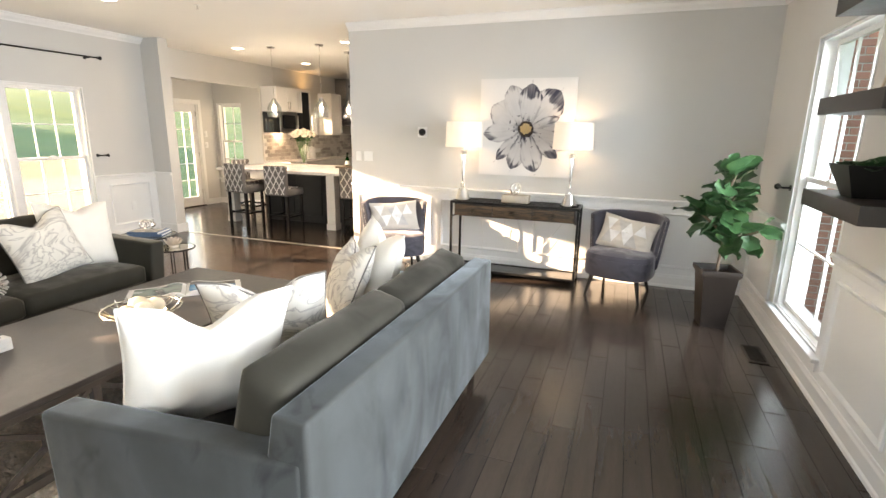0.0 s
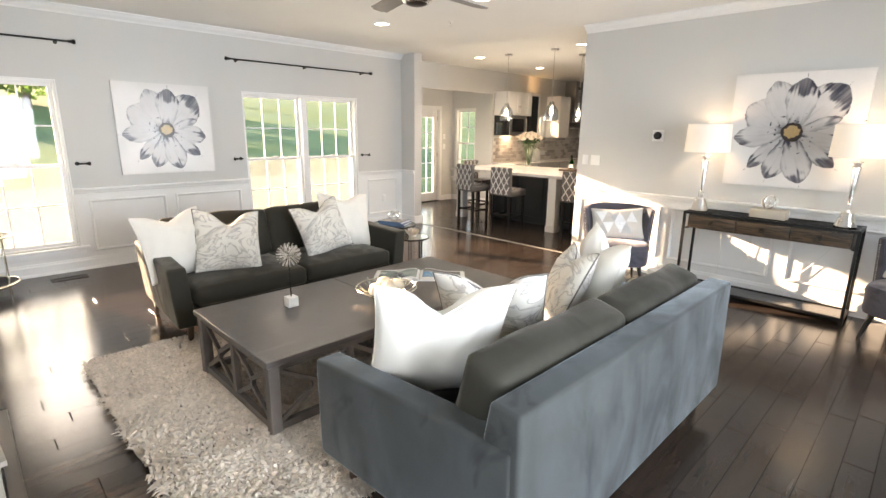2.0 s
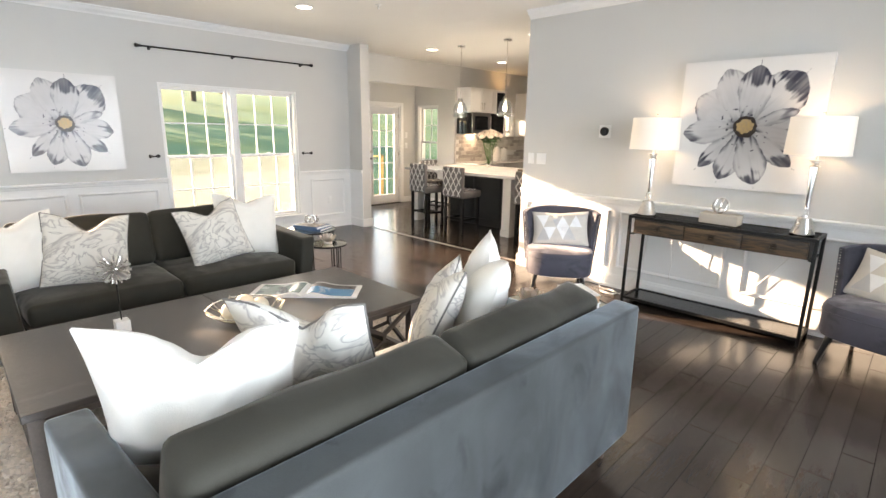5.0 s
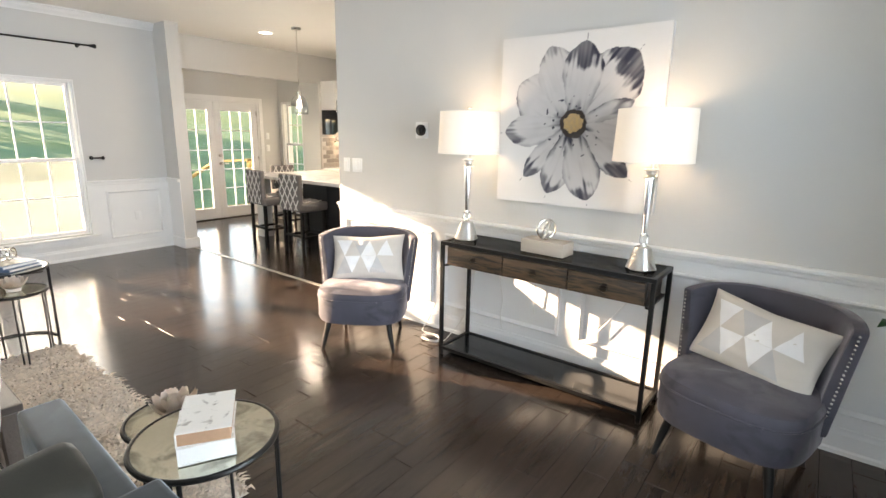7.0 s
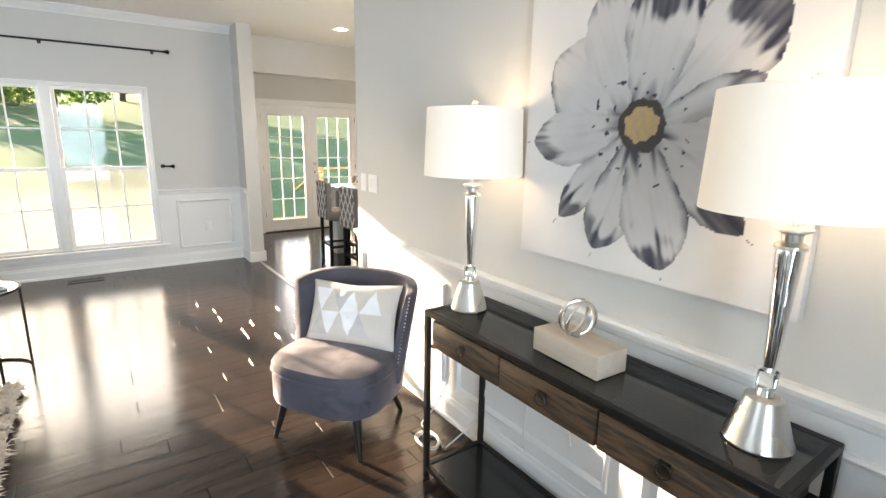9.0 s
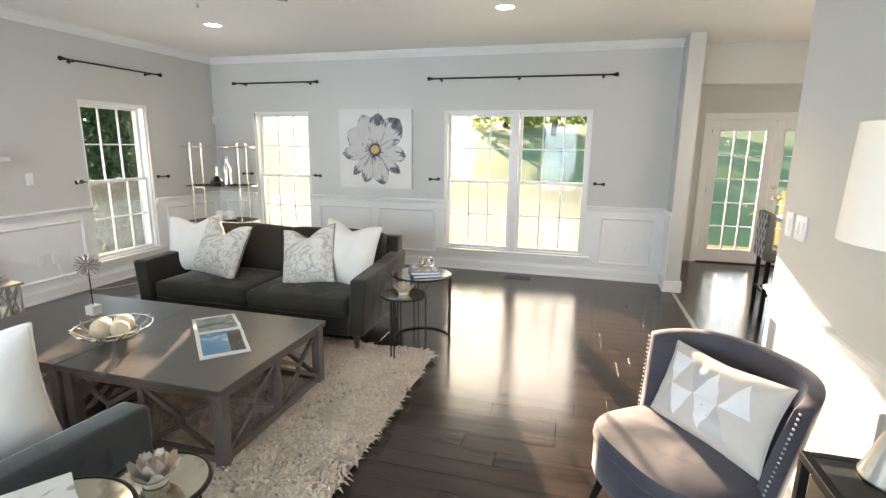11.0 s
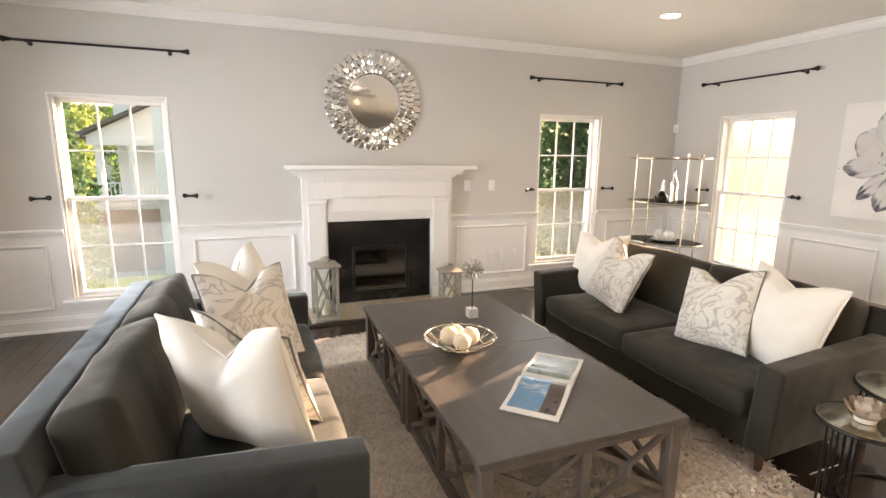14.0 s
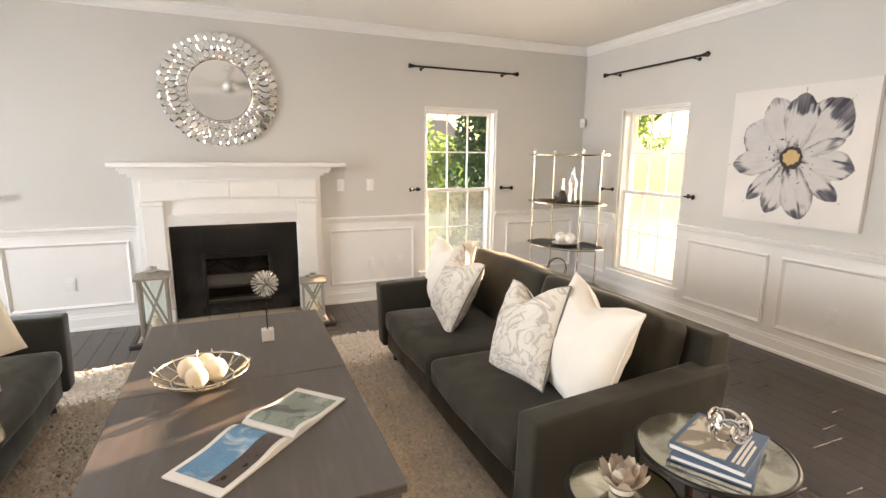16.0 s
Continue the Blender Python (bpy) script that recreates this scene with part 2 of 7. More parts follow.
def tube(bm, a, b, r0, r1=None, seg=12):
    """A round bar from a to b."""
    a, b = Vector(a), Vector(b)
    r1 = r0 if r1 is None else r1
    q = (b - a).to_track_quat("Z", "Y")
    rings = [[bm.verts.new(p + q @ Vector((r * math.cos(k * math.tau / seg), r * math.sin(k * math.tau / seg), 0))) for k in range(seg)] for p, r in ((a, r0), (b, r1))]
    for k in range(seg):
        j = (k + 1) % seg
        bm.faces.new((rings[0][k], rings[0][j], rings[1][j], rings[1][k]))
    bm.faces.new(rings[0][::-1])
    bm.faces.new(rings[1])


def tubes(*rows, seg=12):
    bm = bmesh.new()
    for r in rows:
        tube(bm, *r, seg=seg)
    return bm


def bar(bm, a, b, w, d, up=(0, 0, 1)):
    """A square bar from a to b, w wide and d thick."""
    a, b = Vector(a), Vector(b)
    ahead = (b - a).normalized()
    side = ahead.cross(Vector(up))
    side = side.normalized() if side.length > 1e-4 else Vector((1, 0, 0))
    top = side.cross(ahead)
    v = [bm.verts.new(p + side * s * w / 2 + top * t * d / 2) for p in (a, b) for s, t in ((-1, -1), (1, -1), (1, 1), (-1, 1))]
    for f in ((0, 1, 2, 3), (7, 6, 5, 4), (0, 4, 5, 1), (1, 5, 6, 2), (2, 6, 7, 3), (3, 7, 4, 0)):
        bm.faces.new([v[i] for i in f])


def lathe(profile, seg=32, at=(0, 0, 0)):
    """A turned body from (radius, height) pairs."""
    bm = bmesh.new()
    rings = []
    for r, z in profile:
        rings.append([bm.verts.new((at[0] + r * math.cos(k * math.tau / seg), at[1] + r * math.sin(k * math.tau / seg), at[2] + z)) for k in range(seg)])
    for a, b in zip(rings, rings[1:]):
        for k in range(seg):
            j = (k + 1) % seg
            bm.faces.new((a[k], a[j], b[j], b[k]))
    bm.faces.new(rings[0][::-1])
    bm.faces.new(rings[-1])
    return bm


def ring(bm, centre, radius, r, axis="Z", seg=40, sides=8, squash=1.0):
    """A torus about an axis."""
    c = Vector(centre)
    q = {"Z": Matrix.Identity(3), "X": Matrix.Rotation(math.pi / 2, 3, "Y"), "Y": Matrix.Rotation(math.pi / 2, 3, "X")}.get(axis) if isinstance(axis, str) else axis
    rows = []
    for k in range(seg):
        a = k * math.tau / seg
        mid, out = Vector((radius * math.cos(a), radius * squash * math.sin(a), 0)), Vector((math.cos(a), math.sin(a), 0))
        rows.append([bm.verts.new(c + q @ (mid + out * r * math.cos(s * math.tau / sides) + Vector((0, 0, r * math.sin(s * math.tau / sides))))) for s in range(sides)])
    for k in range(seg):
        a, b = rows[k], rows[(k + 1) % seg]
        for s in range(sides):
            u = (s + 1) % sides
            bm.faces.new((a[s], b[s], b[u], a[u]))


def smooth(mesh, angle=40):
    for p in mesh.polygons:
        p.use_smooth = True
    mesh.set_sharp_from_angle(angle=radians(angle))


def mesh_of(name, bm, material, soft=True):
    bmesh.ops.recalc_face_normals(bm, faces=bm.faces[:])
    me = bpy.data.meshes.new(name)
    bm.to_mesh(me)
    bm.free()
    me.materials.append(material)
    if soft:
        smooth(me)
    return me


def part(name, bm, material, parent=None, label="", m=None, soft=True):
    """Links a bmesh as one mesh object under a thing or a part."""
    ob = new(name, mesh_of(name, bm, material, soft))
    ob.parent = parent
    if m is not None:
        ob.matrix_basis = m
    return tagged(ob, label)


def thing(name, label, category, m=None, group="", kind=""):
    ob = new(name)
    ob.empty_display_size = 0.1
    if m is not None:
        ob.matrix_basis = m
    return tagged(ob, label, category, group, kind)


def structure(name, bm, material, label="", soft=False):
    return tagged(part(name, bm, material, None, label, soft=soft), label, "", "", "structure")


ROOM_X, ROOM_Y, TOP = 7.94, 6.255, 2.81


def wall_rows(axis, at, thick, u0, u1, z0, z1, holes=()):
    """Boxes of a wall that runs along u, with rectangular holes (u0, u1, z0, z1) through it. It spans at .. at + thick."""
    rows, cuts = [], sorted(holes)
    edge = u0
    lo, hi = min(at, at + thick), max(at, at + thick)

    def put(a, b, c, d):
        if b - a > 1e-4 and d - c > 1e-4:
            rows.append((a, b, lo, hi, c, d) if axis == "x" else (lo, hi, a, b, c, d))
    for a, b, c, d in cuts:
        put(edge, a, z0, z1)
        put(a, b, z0, min(max(c, z0), z1))
        put(a, b, min(max(d, z0), z1), z1)
        edge = b
    put(edge, u1, z0, z1)
    return rows


WIN_B, WIN_D = (0.68, 1.54, 0.29, 2.05), (3.53, 5.33, 0.29, 2.05)
WIN_F, WIN_G = (1.21, 2.06, 0.29, 2.05), (5.93, 6.79, 0.29, 2.05)
WIN_S1, WIN_S2 = (4.15, 5.15, 0.28, 2.26), (1.22, 2.22, 0.28, 2.26)
FIREBOX = (3.44, 4.56, 0.02, 0.90)
structure("wall_west", boxes(*wall_rows("y", 0, -0.2, -0.2, 6.45, 0, TOP, [WIN_B, WIN_D])), M_WALL, "light greige painted wall with two window openings")
structure("wall_south", boxes(*wall_rows("x", 0, -0.2, 0, ROOM_X + 0.2, 0, TOP, [WIN_F, FIREBOX, WIN_G])), M_WALL, "light greige painted wall around the fireplace")
structure("wall_east", boxes(*wall_rows("y", ROOM_X, 0.2, 0, ROOM_Y, 0, TOP, [WIN_S1, WIN_S2])), M_WALL, "light greige painted wall with tall windows")
structure("wall_north", boxes((3.44, ROOM_X, ROOM_Y, ROOM_Y + 0.14, 0, TOP)), M_WALL, "light grey painted wall behind the console table")
structure("wall_stub", boxes((0, 0.34, 6.26, 6.42, 0, TOP)), M_WALL, "short painted wall end beside the kitchen opening")
structure("ceiling", boxes((-2.0, ROOM_X + 0.2, -0.2, 14.2, TOP, TOP + 0.1)), M_CEIL, "cream white painted ceiling")
structure("subfloor", boxes((-1.7, ROOM_X + 0.2, -0.2, 14.2, -0.12, -0.012)), M_JOINT, "dark floor base under the planks")

# kitchen shell
KX, NOOK_X, NOOK_Y = -0.3, -1.5, 9.05
structure("wall_kitchen_header", boxes((KX - 0.12, KX, 6.42, NOOK_Y, 2.36, TOP)), M_WALL, "painted header over the breakfast nook")
structure("wall_kitchen_west", boxes(*wall_rows("y", KX, -0.12, NOOK_Y, 14.0, 0, TOP, [(10.62, 11.02, 1.15, 1.95)])), M_WALL, "painted kitchen wall with a small window")
structure("wall_kitchen_north", boxes((KX, 8.2, 14.0, 14.2, 0, TOP)), M_WALL, "painted wall at the back of the kitchen")
structure("wall_front_return", boxes((ROOM_X, ROOM_X + 0.2, ROOM_Y, ROOM_Y + 0.14, 0, TOP)), M_WALL, "plain wall return at the corner")
structure("wall_kitchen_east", boxes((5.6, 5.8, ROOM_Y + 0.14, 14.0, 0, TOP)), M_WALL, "plain wall closing the kitchen")
DOORS = (6.95, 8.62, 0.0, 2.04)
structure("wall_nook_west", boxes(*wall_rows("y", NOOK_X, -0.15, 6.42, NOOK_Y + 0.12, 0, 2.5, [DOORS])), M_WALL, "painted wall with a pair of glazed doors")
NWIN = (-1.40, -0.80, 0.55, 2.06)
structure("wall_nook_north", boxes(*wall_rows("x", NOOK_Y, 0.12, NOOK_X, KX - 0.12, 0, 2.5, [NWIN])), M_WALL, "painted nook wall with a narrow window")
structure("wall_nook_south", boxes((NOOK_X, -0.2, 6.3, 6.42, 0, 2.5)), M_WALL, "painted nook side wall")
structure("ceiling_nook", boxes((NOOK_X - 0.15, KX - 0.12, 6.3, NOOK_Y + 0.12, 2.5, 2.6)), M_CEIL, "low white nook ceiling")

# ---- trim, windows, doors ----
SIDES = {"west": lambda u: pose(0, u, 0, 0, 0, 90), "south": lambda u: pose(u, 0, 0, 0, 0, 180), "east": lambda u: pose(ROOM_X, u, 0, 0, 0, -90), "north": lambda u: pose(u, ROOM_Y, 0, 0, 0, 0)}
# in each of these frames x runs along the wall, y points out of the room, z up


def window(name, m, wide, z0, z1, cols=3, rows=2, units=1, screen=False, label="white double-hung window with a grille of small panes"):
    """A double-hung window, with units side by side, centred on the frame's origin."""
    top = tagged(new(name), label, "", "", "structure")
    top.matrix_basis = m
    half = wide / 2
    bm = boxes((-half, half, 0.02, 0.2, z0 - 0.012, z0 + 0.006), (-half, half, 0.02, 0.2, z1 - 0.02, z1 + 0.004), (-half - 0.004, -half + 0.018, 0.02, 0.2, z0, z1), (half - 0.018, half + 0.004, 0.02, 0.2, z0, z1))
    part("window_frame", bm, M_WHITE, top)
    c = 0.014
    bm = boxes((-half - c, -half, -0.006, 0.004, z0 - 0.02, z1 + c), (half, half + c, -0.006, 0.004, z0 - 0.02, z1 + c), (-half, half, -0.006, 0.004, z1, z1 + c), bevel=0.002)
    part("casing", bm, M_WHITE, top)
    part("window_sill", boxes((-half - 0.085, half + 0.085, -0.05, 0.03, z0 - 0.04, z0 - 0.012), bevel=0.006), M_WHITE, top)
    part("apron", boxes((-half - 0.05, half + 0.05, -0.016, 0.003, z0 - 0.11, z0 - 0.04), bevel=0.004), M_WHITE, top)
    step = wide / units
    mid = (z0 + z1) / 2
    if units > 1:
        part("mullion", boxes((-0.045, 0.045, 0.012, 0.14, z0, z1), bevel=0.004), M_WHITE, top)
    for k in range(units):
        a = -half + k * step + (0.018 if k == 0 else 0.045)
        b = -half + (k + 1) * step - (0.018 if k == units - 1 else 0.045)
        for low, high, d in ((z0 + 0.006, mid + 0.02, 0.06), (mid - 0.02, z1 - 0.02, 0.10)):
            s = 0.036
            bm = boxes((a, a + s, d, d + 0.035, low, high), (b - s, b, d, d + 0.035, low, high), (a + s, b - s, d, d + 0.035, low, low + s), (a + s, b - s, d, d + 0.035, high - s, high), bevel=0.003, seg=1)
            sash = part("sash", bm, M_WHITE, top)
            bm = bmesh.new()
            for i in range(1, cols):
                x = a + s + (b - a - 2 * s) * i / cols
                bx(bm, x - 0.0075, x + 0.0075, d + 0.008, d + 0.028, low + s, high - s)
            for j in range(1, rows):
                z = low + s + (high - low - 2 * s) * j / rows
                bx(bm, a + s, b - s, d + 0.009, d + 0.027, z - 0.0075, z + 0.0075)
            part("grille", bm, M_WHITE, sash)
            pane = part("pane", boxes((a + s - 0.004, b - s + 0.004, d + 0.016, d + 0.020, low + s - 0.004, high - s + 0.004)), M_PANE, sash, soft=False)
            pane.visible_shadow = False
        if screen:
            part("screen_frame", boxes((a, a + 0.02, 0.184, 0.197, z0 + 0.006, mid), (b - 0.02, b, 0.184, 0.197, z0 + 0.006, mid), (a + 0.02, b - 0.02, 0.184, 0.197, z0 + 0.006, z0 + 0.026), (a + 0.02, b - 0.02, 0.184, 0.197, mid - 0.02, mid)), M_WHITE, top)
            net = part("insect_screen", boxes((a + 0.018, b - 0.018, 0.189, 0.191, z0 + 0.024, mid - 0.018)), M_SCREEN, top, "fine grey insect screen", soft=False)
            net.visible_shadow = False
        part("sash_lock", boxes(((a + b) / 2 - 0.03, (a + b) / 2 + 0.03, 0.045, 0.062, mid + 0.02, mid + 0.035), bevel=0.004), M_WHITE, top)
    return top


window("window_1", SIDES["west"](1.11), 0.86, 0.29, 2.05, screen=True)
window("window_2", SIDES["west"](4.43), 1.80, 0.29, 2.05, units=2, screen=True, label="white twin double-hung window with grilles")
window("window_3", SIDES["south"](1.635), 0.85, 0.29, 2.05, screen=True)
window("window_4", SIDES["south"](6.36), 0.86, 0.29, 2.05, screen=True)
window("window_5", SIDES["east"](4.65), 1.0, 0.28, 2.26)
window("window_6", SIDES["east"](1.72), 1.0, 0.28, 2.26)
window("window_7", pose(-1.10, NOOK_Y, 0, 0, 0, 0), 0.60, 0.55, 2.06, cols=2)
window("window_8", pose(KX, 10.82, 0, 0, 0, 90), 0.40, 1.15, 1.95, cols=2, rows=1)


def run(name, m, a, b, profile, label):
    """A moulding of a (depth into the room, height) profile along a wall, from a to b."""
    bm = bmesh.new()
    ends = [[bm.verts.new((u, -d, z)) for d, z in profile] for u in (a, b)]
    n = len(profile)
    for k in range(n):
        j = (k + 1) % n
        bm.faces.new((ends[0][k], ends[0][j], ends[1][j], ends[1][k]))
    bm.faces.new(ends[0][::-1])
    bm.faces.new(ends[1])
    ob = structure(name, bm, M_WHITE, label)
    ob.matrix_basis = m
    return ob


BASE = [(0, 0), (0.028, 0), (0.026, 0.02), (0.018, 0.03), (0.018, 0.105), (0.012, 0.12), (0.010, 0.135), (0, 0.14)]
RAIL = [(0, 0.815), (0.010, 0.818), (0.012, 0.84), (0.020, 0.85), (0.024, 0.868), (0.040, 0.876), (0.042, 0.892), (0.030, 0.90), (0, 0.90)]
CROWN = [(0, TOP - 0.085), (0.012, TOP - 0.085), (0.018, TOP - 0.07), (0.045, TOP - 0.045), (0.060, TOP - 0.018), (0.075, TOP - 0.012), (0.075, TOP), (0, TOP)]


def wainscot(side, spans, panels, lift=0.02):
    """White lower wall: backing, baseboard, chair rail and picture-frame mouldings over stretches of a wall, in the wall's own direction."""
    origin = SIDES[side](0)
    for a, b in spans:
        back = structure("wainscot", boxes((a, b, -0.005, 0.001, 0, 0.88 + lift)), M_WHITE, "white painted wainscot")
        back.matrix_basis = origin
        run("chair_rail", origin, a, b, [(d, z + lift) for d, z in RAIL], "white chair rail")
    for a, b, z0, z1 in panels:
        w = 0.030
        bm = bmesh.new()
        for i, (o, d) in enumerate(((0, 0.018), (0.010, 0.024), (0.022, 0.014))):
            v = [[bm.verts.new((x, -d, z)) for x, z in ((a + o, z0 + o), (b - o, z0 + o), (b - o, z1 - o), (a + o, z1 - o))]]
            if i == 0:
                outer = [bm.verts.new((x, -0.005, z)) for x, z in ((a, z0), (b, z0), (b, z1), (a, z1))]
                last = outer
            for k in range(4):
                j = (k + 1) % 4
                bm.faces.new((last[k], last[j], v[0][j], v[0][k]))
            last = v[0]
        inner = [bm.verts.new((x, -0.005, z)) for x, z in ((a + w, z0 + w), (b - w, z0 + w), (b - w, z1 - w), (a + w, z1 - w))]
        for k in range(4):
            j = (k + 1) % 4
            bm.faces.new((last[k], last[j], inner[j], inner[k]))
        ob = structure("panel_moulding", bm, M_WHITE, "white picture-frame moulding")
        ob.matrix_basis = origin
    return origin


PZ = (0.20, 0.785)
o = wainscot("west", [(0.0, 0.666), (1.554, 3.516), (5.344, 6.26)], [(0.10, 0.55, *PZ), (1.68, 2.47, *PZ), (2.58, 3.40, *PZ), (5.52, 6.14, *PZ)])
run("baseboard", o, 0, 6.26, BASE, "white baseboard")
run("crown_moulding", o, 0, 6.26, CROWN, "white crown moulding")
wainscot_low = [("west", 0.666, 1.554), ("west", 3.516, 5.344), ("south", -2.074, -1.196), ("south", -6.804, -5.916), ("east", -5.164, -4.136), ("east", -2.234, -1.206)]
for side, a, b in wainscot_low:
    ob = structure("wainscot_low", boxes((a, b, -0.005, 0.001, 0, 0.255)), M_WHITE, "white painted wall under the window")
    ob.matrix_basis = SIDES[side](0)
o = wainscot("south", [(-1.196, 0), (-3.20, -2.074), (-5.916, -4.80), (-ROOM_X, -6.804)], [(-1.04, -0.10, *PZ), (-3.12, -2.20, *PZ), (-5.80, -4.88, *PZ), (-7.85, -6.94, *PZ)])
run("baseboard", o, -3.20, 0, BASE, "white baseboard")
run("baseboard", o, -ROOM_X, -4.80, BASE, "white baseboard")
run("crown_moulding", o, -ROOM_X, 0, CROWN, "white crown moulding")
o = wainscot("east", [(-ROOM_Y, -5.164), (-4.136, -2.234), (-1.206, 0)], [(-6.16, -5.28, *PZ), (-4.02, -3.22, *PZ), (-3.14, -2.35, *PZ), (-1.09, -0.1, *PZ)])
run("baseboard", o, -ROOM_Y, 0, BASE, "white baseboard")
run("crown_moulding", o, -ROOM_Y, 0, CROWN, "white crown moulding")
o = wainscot("north", [(3.44, ROOM_X)], [(3.53, 4.54, 0.21, 0.79), (4.66, 5.64, 0.21, 0.79), (5.78, 6.76, 0.21, 0.79), (6.87, 7.85, 0.21, 0.79)], lift=0.025)
run("baseboard", o, 3.44, ROOM_X, BASE, "white baseboard")
run("crown_moulding", o, 3.44, ROOM_X, CROWN, "white crown moulding")
structure("baseboard_stub", boxes((0.018, 0.362, 6.238, 6.44, 0, 0.13), bevel=0.006), M_WHITE, "white baseboard round the wall end")
structure("baseboard_wall_end", boxes((3.42, 3.44, 6.235, 6.415, 0, 0.13), bevel=0.005), M_WHITE, "white baseboard at the wall end")
structure("baseboard_nook", boxes((NOOK_X, KX - 0.12, NOOK_Y - 0.016, NOOK_Y, 0, 0.12), bevel=0.004), M_WHITE, "white baseboard in the nook")
structure("baseboard_nook_west", boxes((NOOK_X, NOOK_X + 0.016, 8.64, NOOK_Y - 0.016, 0, 0.12), bevel=0.004), M_WHITE, "white baseboard beside the doors")
stub = structure("wainscot_stub", boxes((0, 0.342, 6.254, 6.262, 0.13, 0.90)), M_WHITE, "white wainscot on the wall end")
structure("chair_rail_stub", boxes((0.03, 0.352, 6.22, 6.256, 0.875, 0.92), bevel=0.008), M_WHITE, "white chair rail on the wall end")
structure("threshold_strip", boxes((0.37, 3.44, 6.335, 6.372, 0.0, 0.006), bevel=0.002), mat("pale_metal_strip", (0.45, 0.42, 0.38), 0.35, 0.6), "pale metal threshold strip in the floor")


def french_door(y0, y1, hand, name):
    """A glazed door leaf in the wall x = NOOK_X, fifteen panes."""
    d = tagged(new(name), "white glazed door with fifteen panes, closed", "", "", "structure")
    x0, x1 = NOOK_X - 0.075, NOOK_X - 0.03
    st, zb, zt = 0.115, 0.20, 1.87
    bm = boxes((x0, x1, y0, y0 + st, 0.012, 2.02), (x0, x1, y1 - st, y1, 0.012, 2.02), (x0, x1, y0 + st, y1 - st, 0.012, zb), (x0, x1, y0 + st, y1 - st, zt, 2.02), bevel=0.004, seg=1)
    part("leaf", bm, M_WHITE, d)
    a, b = y0 + st, y1 - st
    bm = bmesh.new()
    for k in range(1, 3):
        y = a + (b - a) * k / 3
        bx(bm, x0 + 0.01, x1 - 0.004, y - 0.008, y + 0.008, zb, zt)
    for k in range(1, 5):
        z = zb + (zt - zb) * k / 5
        bx(bm, x0 + 0.011, x1 - 0.005, a, b, z - 0.008, z + 0.008)
    part("grille", bm, M_WHITE, d)
    bm = boxes((x1, x1 + 0.012, a - 0.03, a, zb - 0.03, zt + 0.03), (x1, x1 + 0.012, b, b + 0.03, zb - 0.03, zt + 0.03), (x1, x1 + 0.012, a, b, zb - 0.03, zb), (x1, x1 + 0.012, a, b, zt, zt + 0.03), bevel=0.004, seg=1)
    part("glazing_bead", bm, M_WHITE, d)
    pane = part("pane", boxes((x0 + 0.02, x0 + 0.025, a, b, zb, zt)), M_PANE, d, soft=False)
    pane.visible_shadow = False
    if hand:
        y = y0 + 0.06
        part("door_knob", tubes(((x1, y, 0.97), (x1 + 0.02, y, 0.97), 0.03), ((x1 + 0.02, y, 0.97), (x1 + 0.07, y, 0.97), 0.012), ((x1 + 0.06, y, 0.97), (x1 + 0.065, y + 0.11, 0.965), 0.010)), M_STEEL, d, "nickel lever handle")
        part("deadbolt", tubes(((x1, y, 1.11), (x1 + 0.022, y, 1.11), 0.03), ((x1 + 0.02, y, 1.11), (x1 + 0.034, y, 1.11), 0.016)), M_STEEL, d)
    for z in (0.25, 1.0, 1.8):
        y = y1 if hand else y0
        part("hinge", boxes((x1 - 0.002, x1 + 0.012, y - 0.012, y + 0.012, z, z + 0.09), bevel=0.003), M_STEEL, d)
    return d


french_door(6.98, 7.777, False, "door_1")
french_door(7.782, 8.59, True, "door_2")
bm = boxes((NOOK_X - 0.1, NOOK_X, 6.95, 6.98, 0, 2.04), (NOOK_X - 0.1, NOOK_X, 8.59, 8.62, 0, 2.04), (NOOK_X - 0.1, NOOK_X, 6.98, 8.59, 2.022, 2.04))
structure("door_frame", bm, M_WHITE, "white door frame")
c = 0.075
structure("door_casing", boxes((NOOK_X, NOOK_X + 0.02, 6.95 - c, 6.95, 0, 2.04 + c), (NOOK_X, NOOK_X + 0.02, 8.62, 8.62 + c, 0, 2.04 + c), (NOOK_X, NOOK_X + 0.02, 6.95, 8.62, 2.04, 2.04 + c), bevel=0.006), M_WHITE, "white door casing")
structure("door_threshold", boxes((NOOK_X - 0.12, NOOK_X + 0.02, 6.95, 8.62, 0, 0.012)), M_BRONZE, "dark metal door threshold")

# ---- fireplace ----
fp = thing("fireplace", "white painted wooden fireplace surround with black stone inset", "fireplace")
part("side_panel", boxes((3.20, 3.44, 0, 0.07, 0, 1.36), bevel=0.004, seg=1), M_WHITE, fp)
part("side_panel", boxes((4.56, 4.80, 0, 0.07, 0, 1.36), bevel=0.004, seg=1), M_WHITE, fp)
part("header_panel", boxes((3.44, 4.56, 0, 0.07, 0.90, 1.36), bevel=0.004, seg=1), M_WHITE, fp)
for a in (3.25, 4.58):
    part("pilaster", boxes((a, a + 0.17, 0.07, 0.095, 0.14, 1.09), (a - 0.02, a + 0.19, 0.07, 0.105, 0, 0.14), (a - 0.01, a + 0.18, 0.07, 0.11, 1.09, 1.13), bevel=0.005, seg=1), M_WHITE, fp)
part("frieze", boxes((3.25, 4.75, 0.07, 0.085, 1.14, 1.31), (3.60, 4.03, 0.085, 0.092, 1.155, 1.295), (4.03, 4.40, 0.085, 0.094, 1.155, 1.295), bevel=0.004, seg=1), M_WHITE, fp)
bm = bmesh.new()
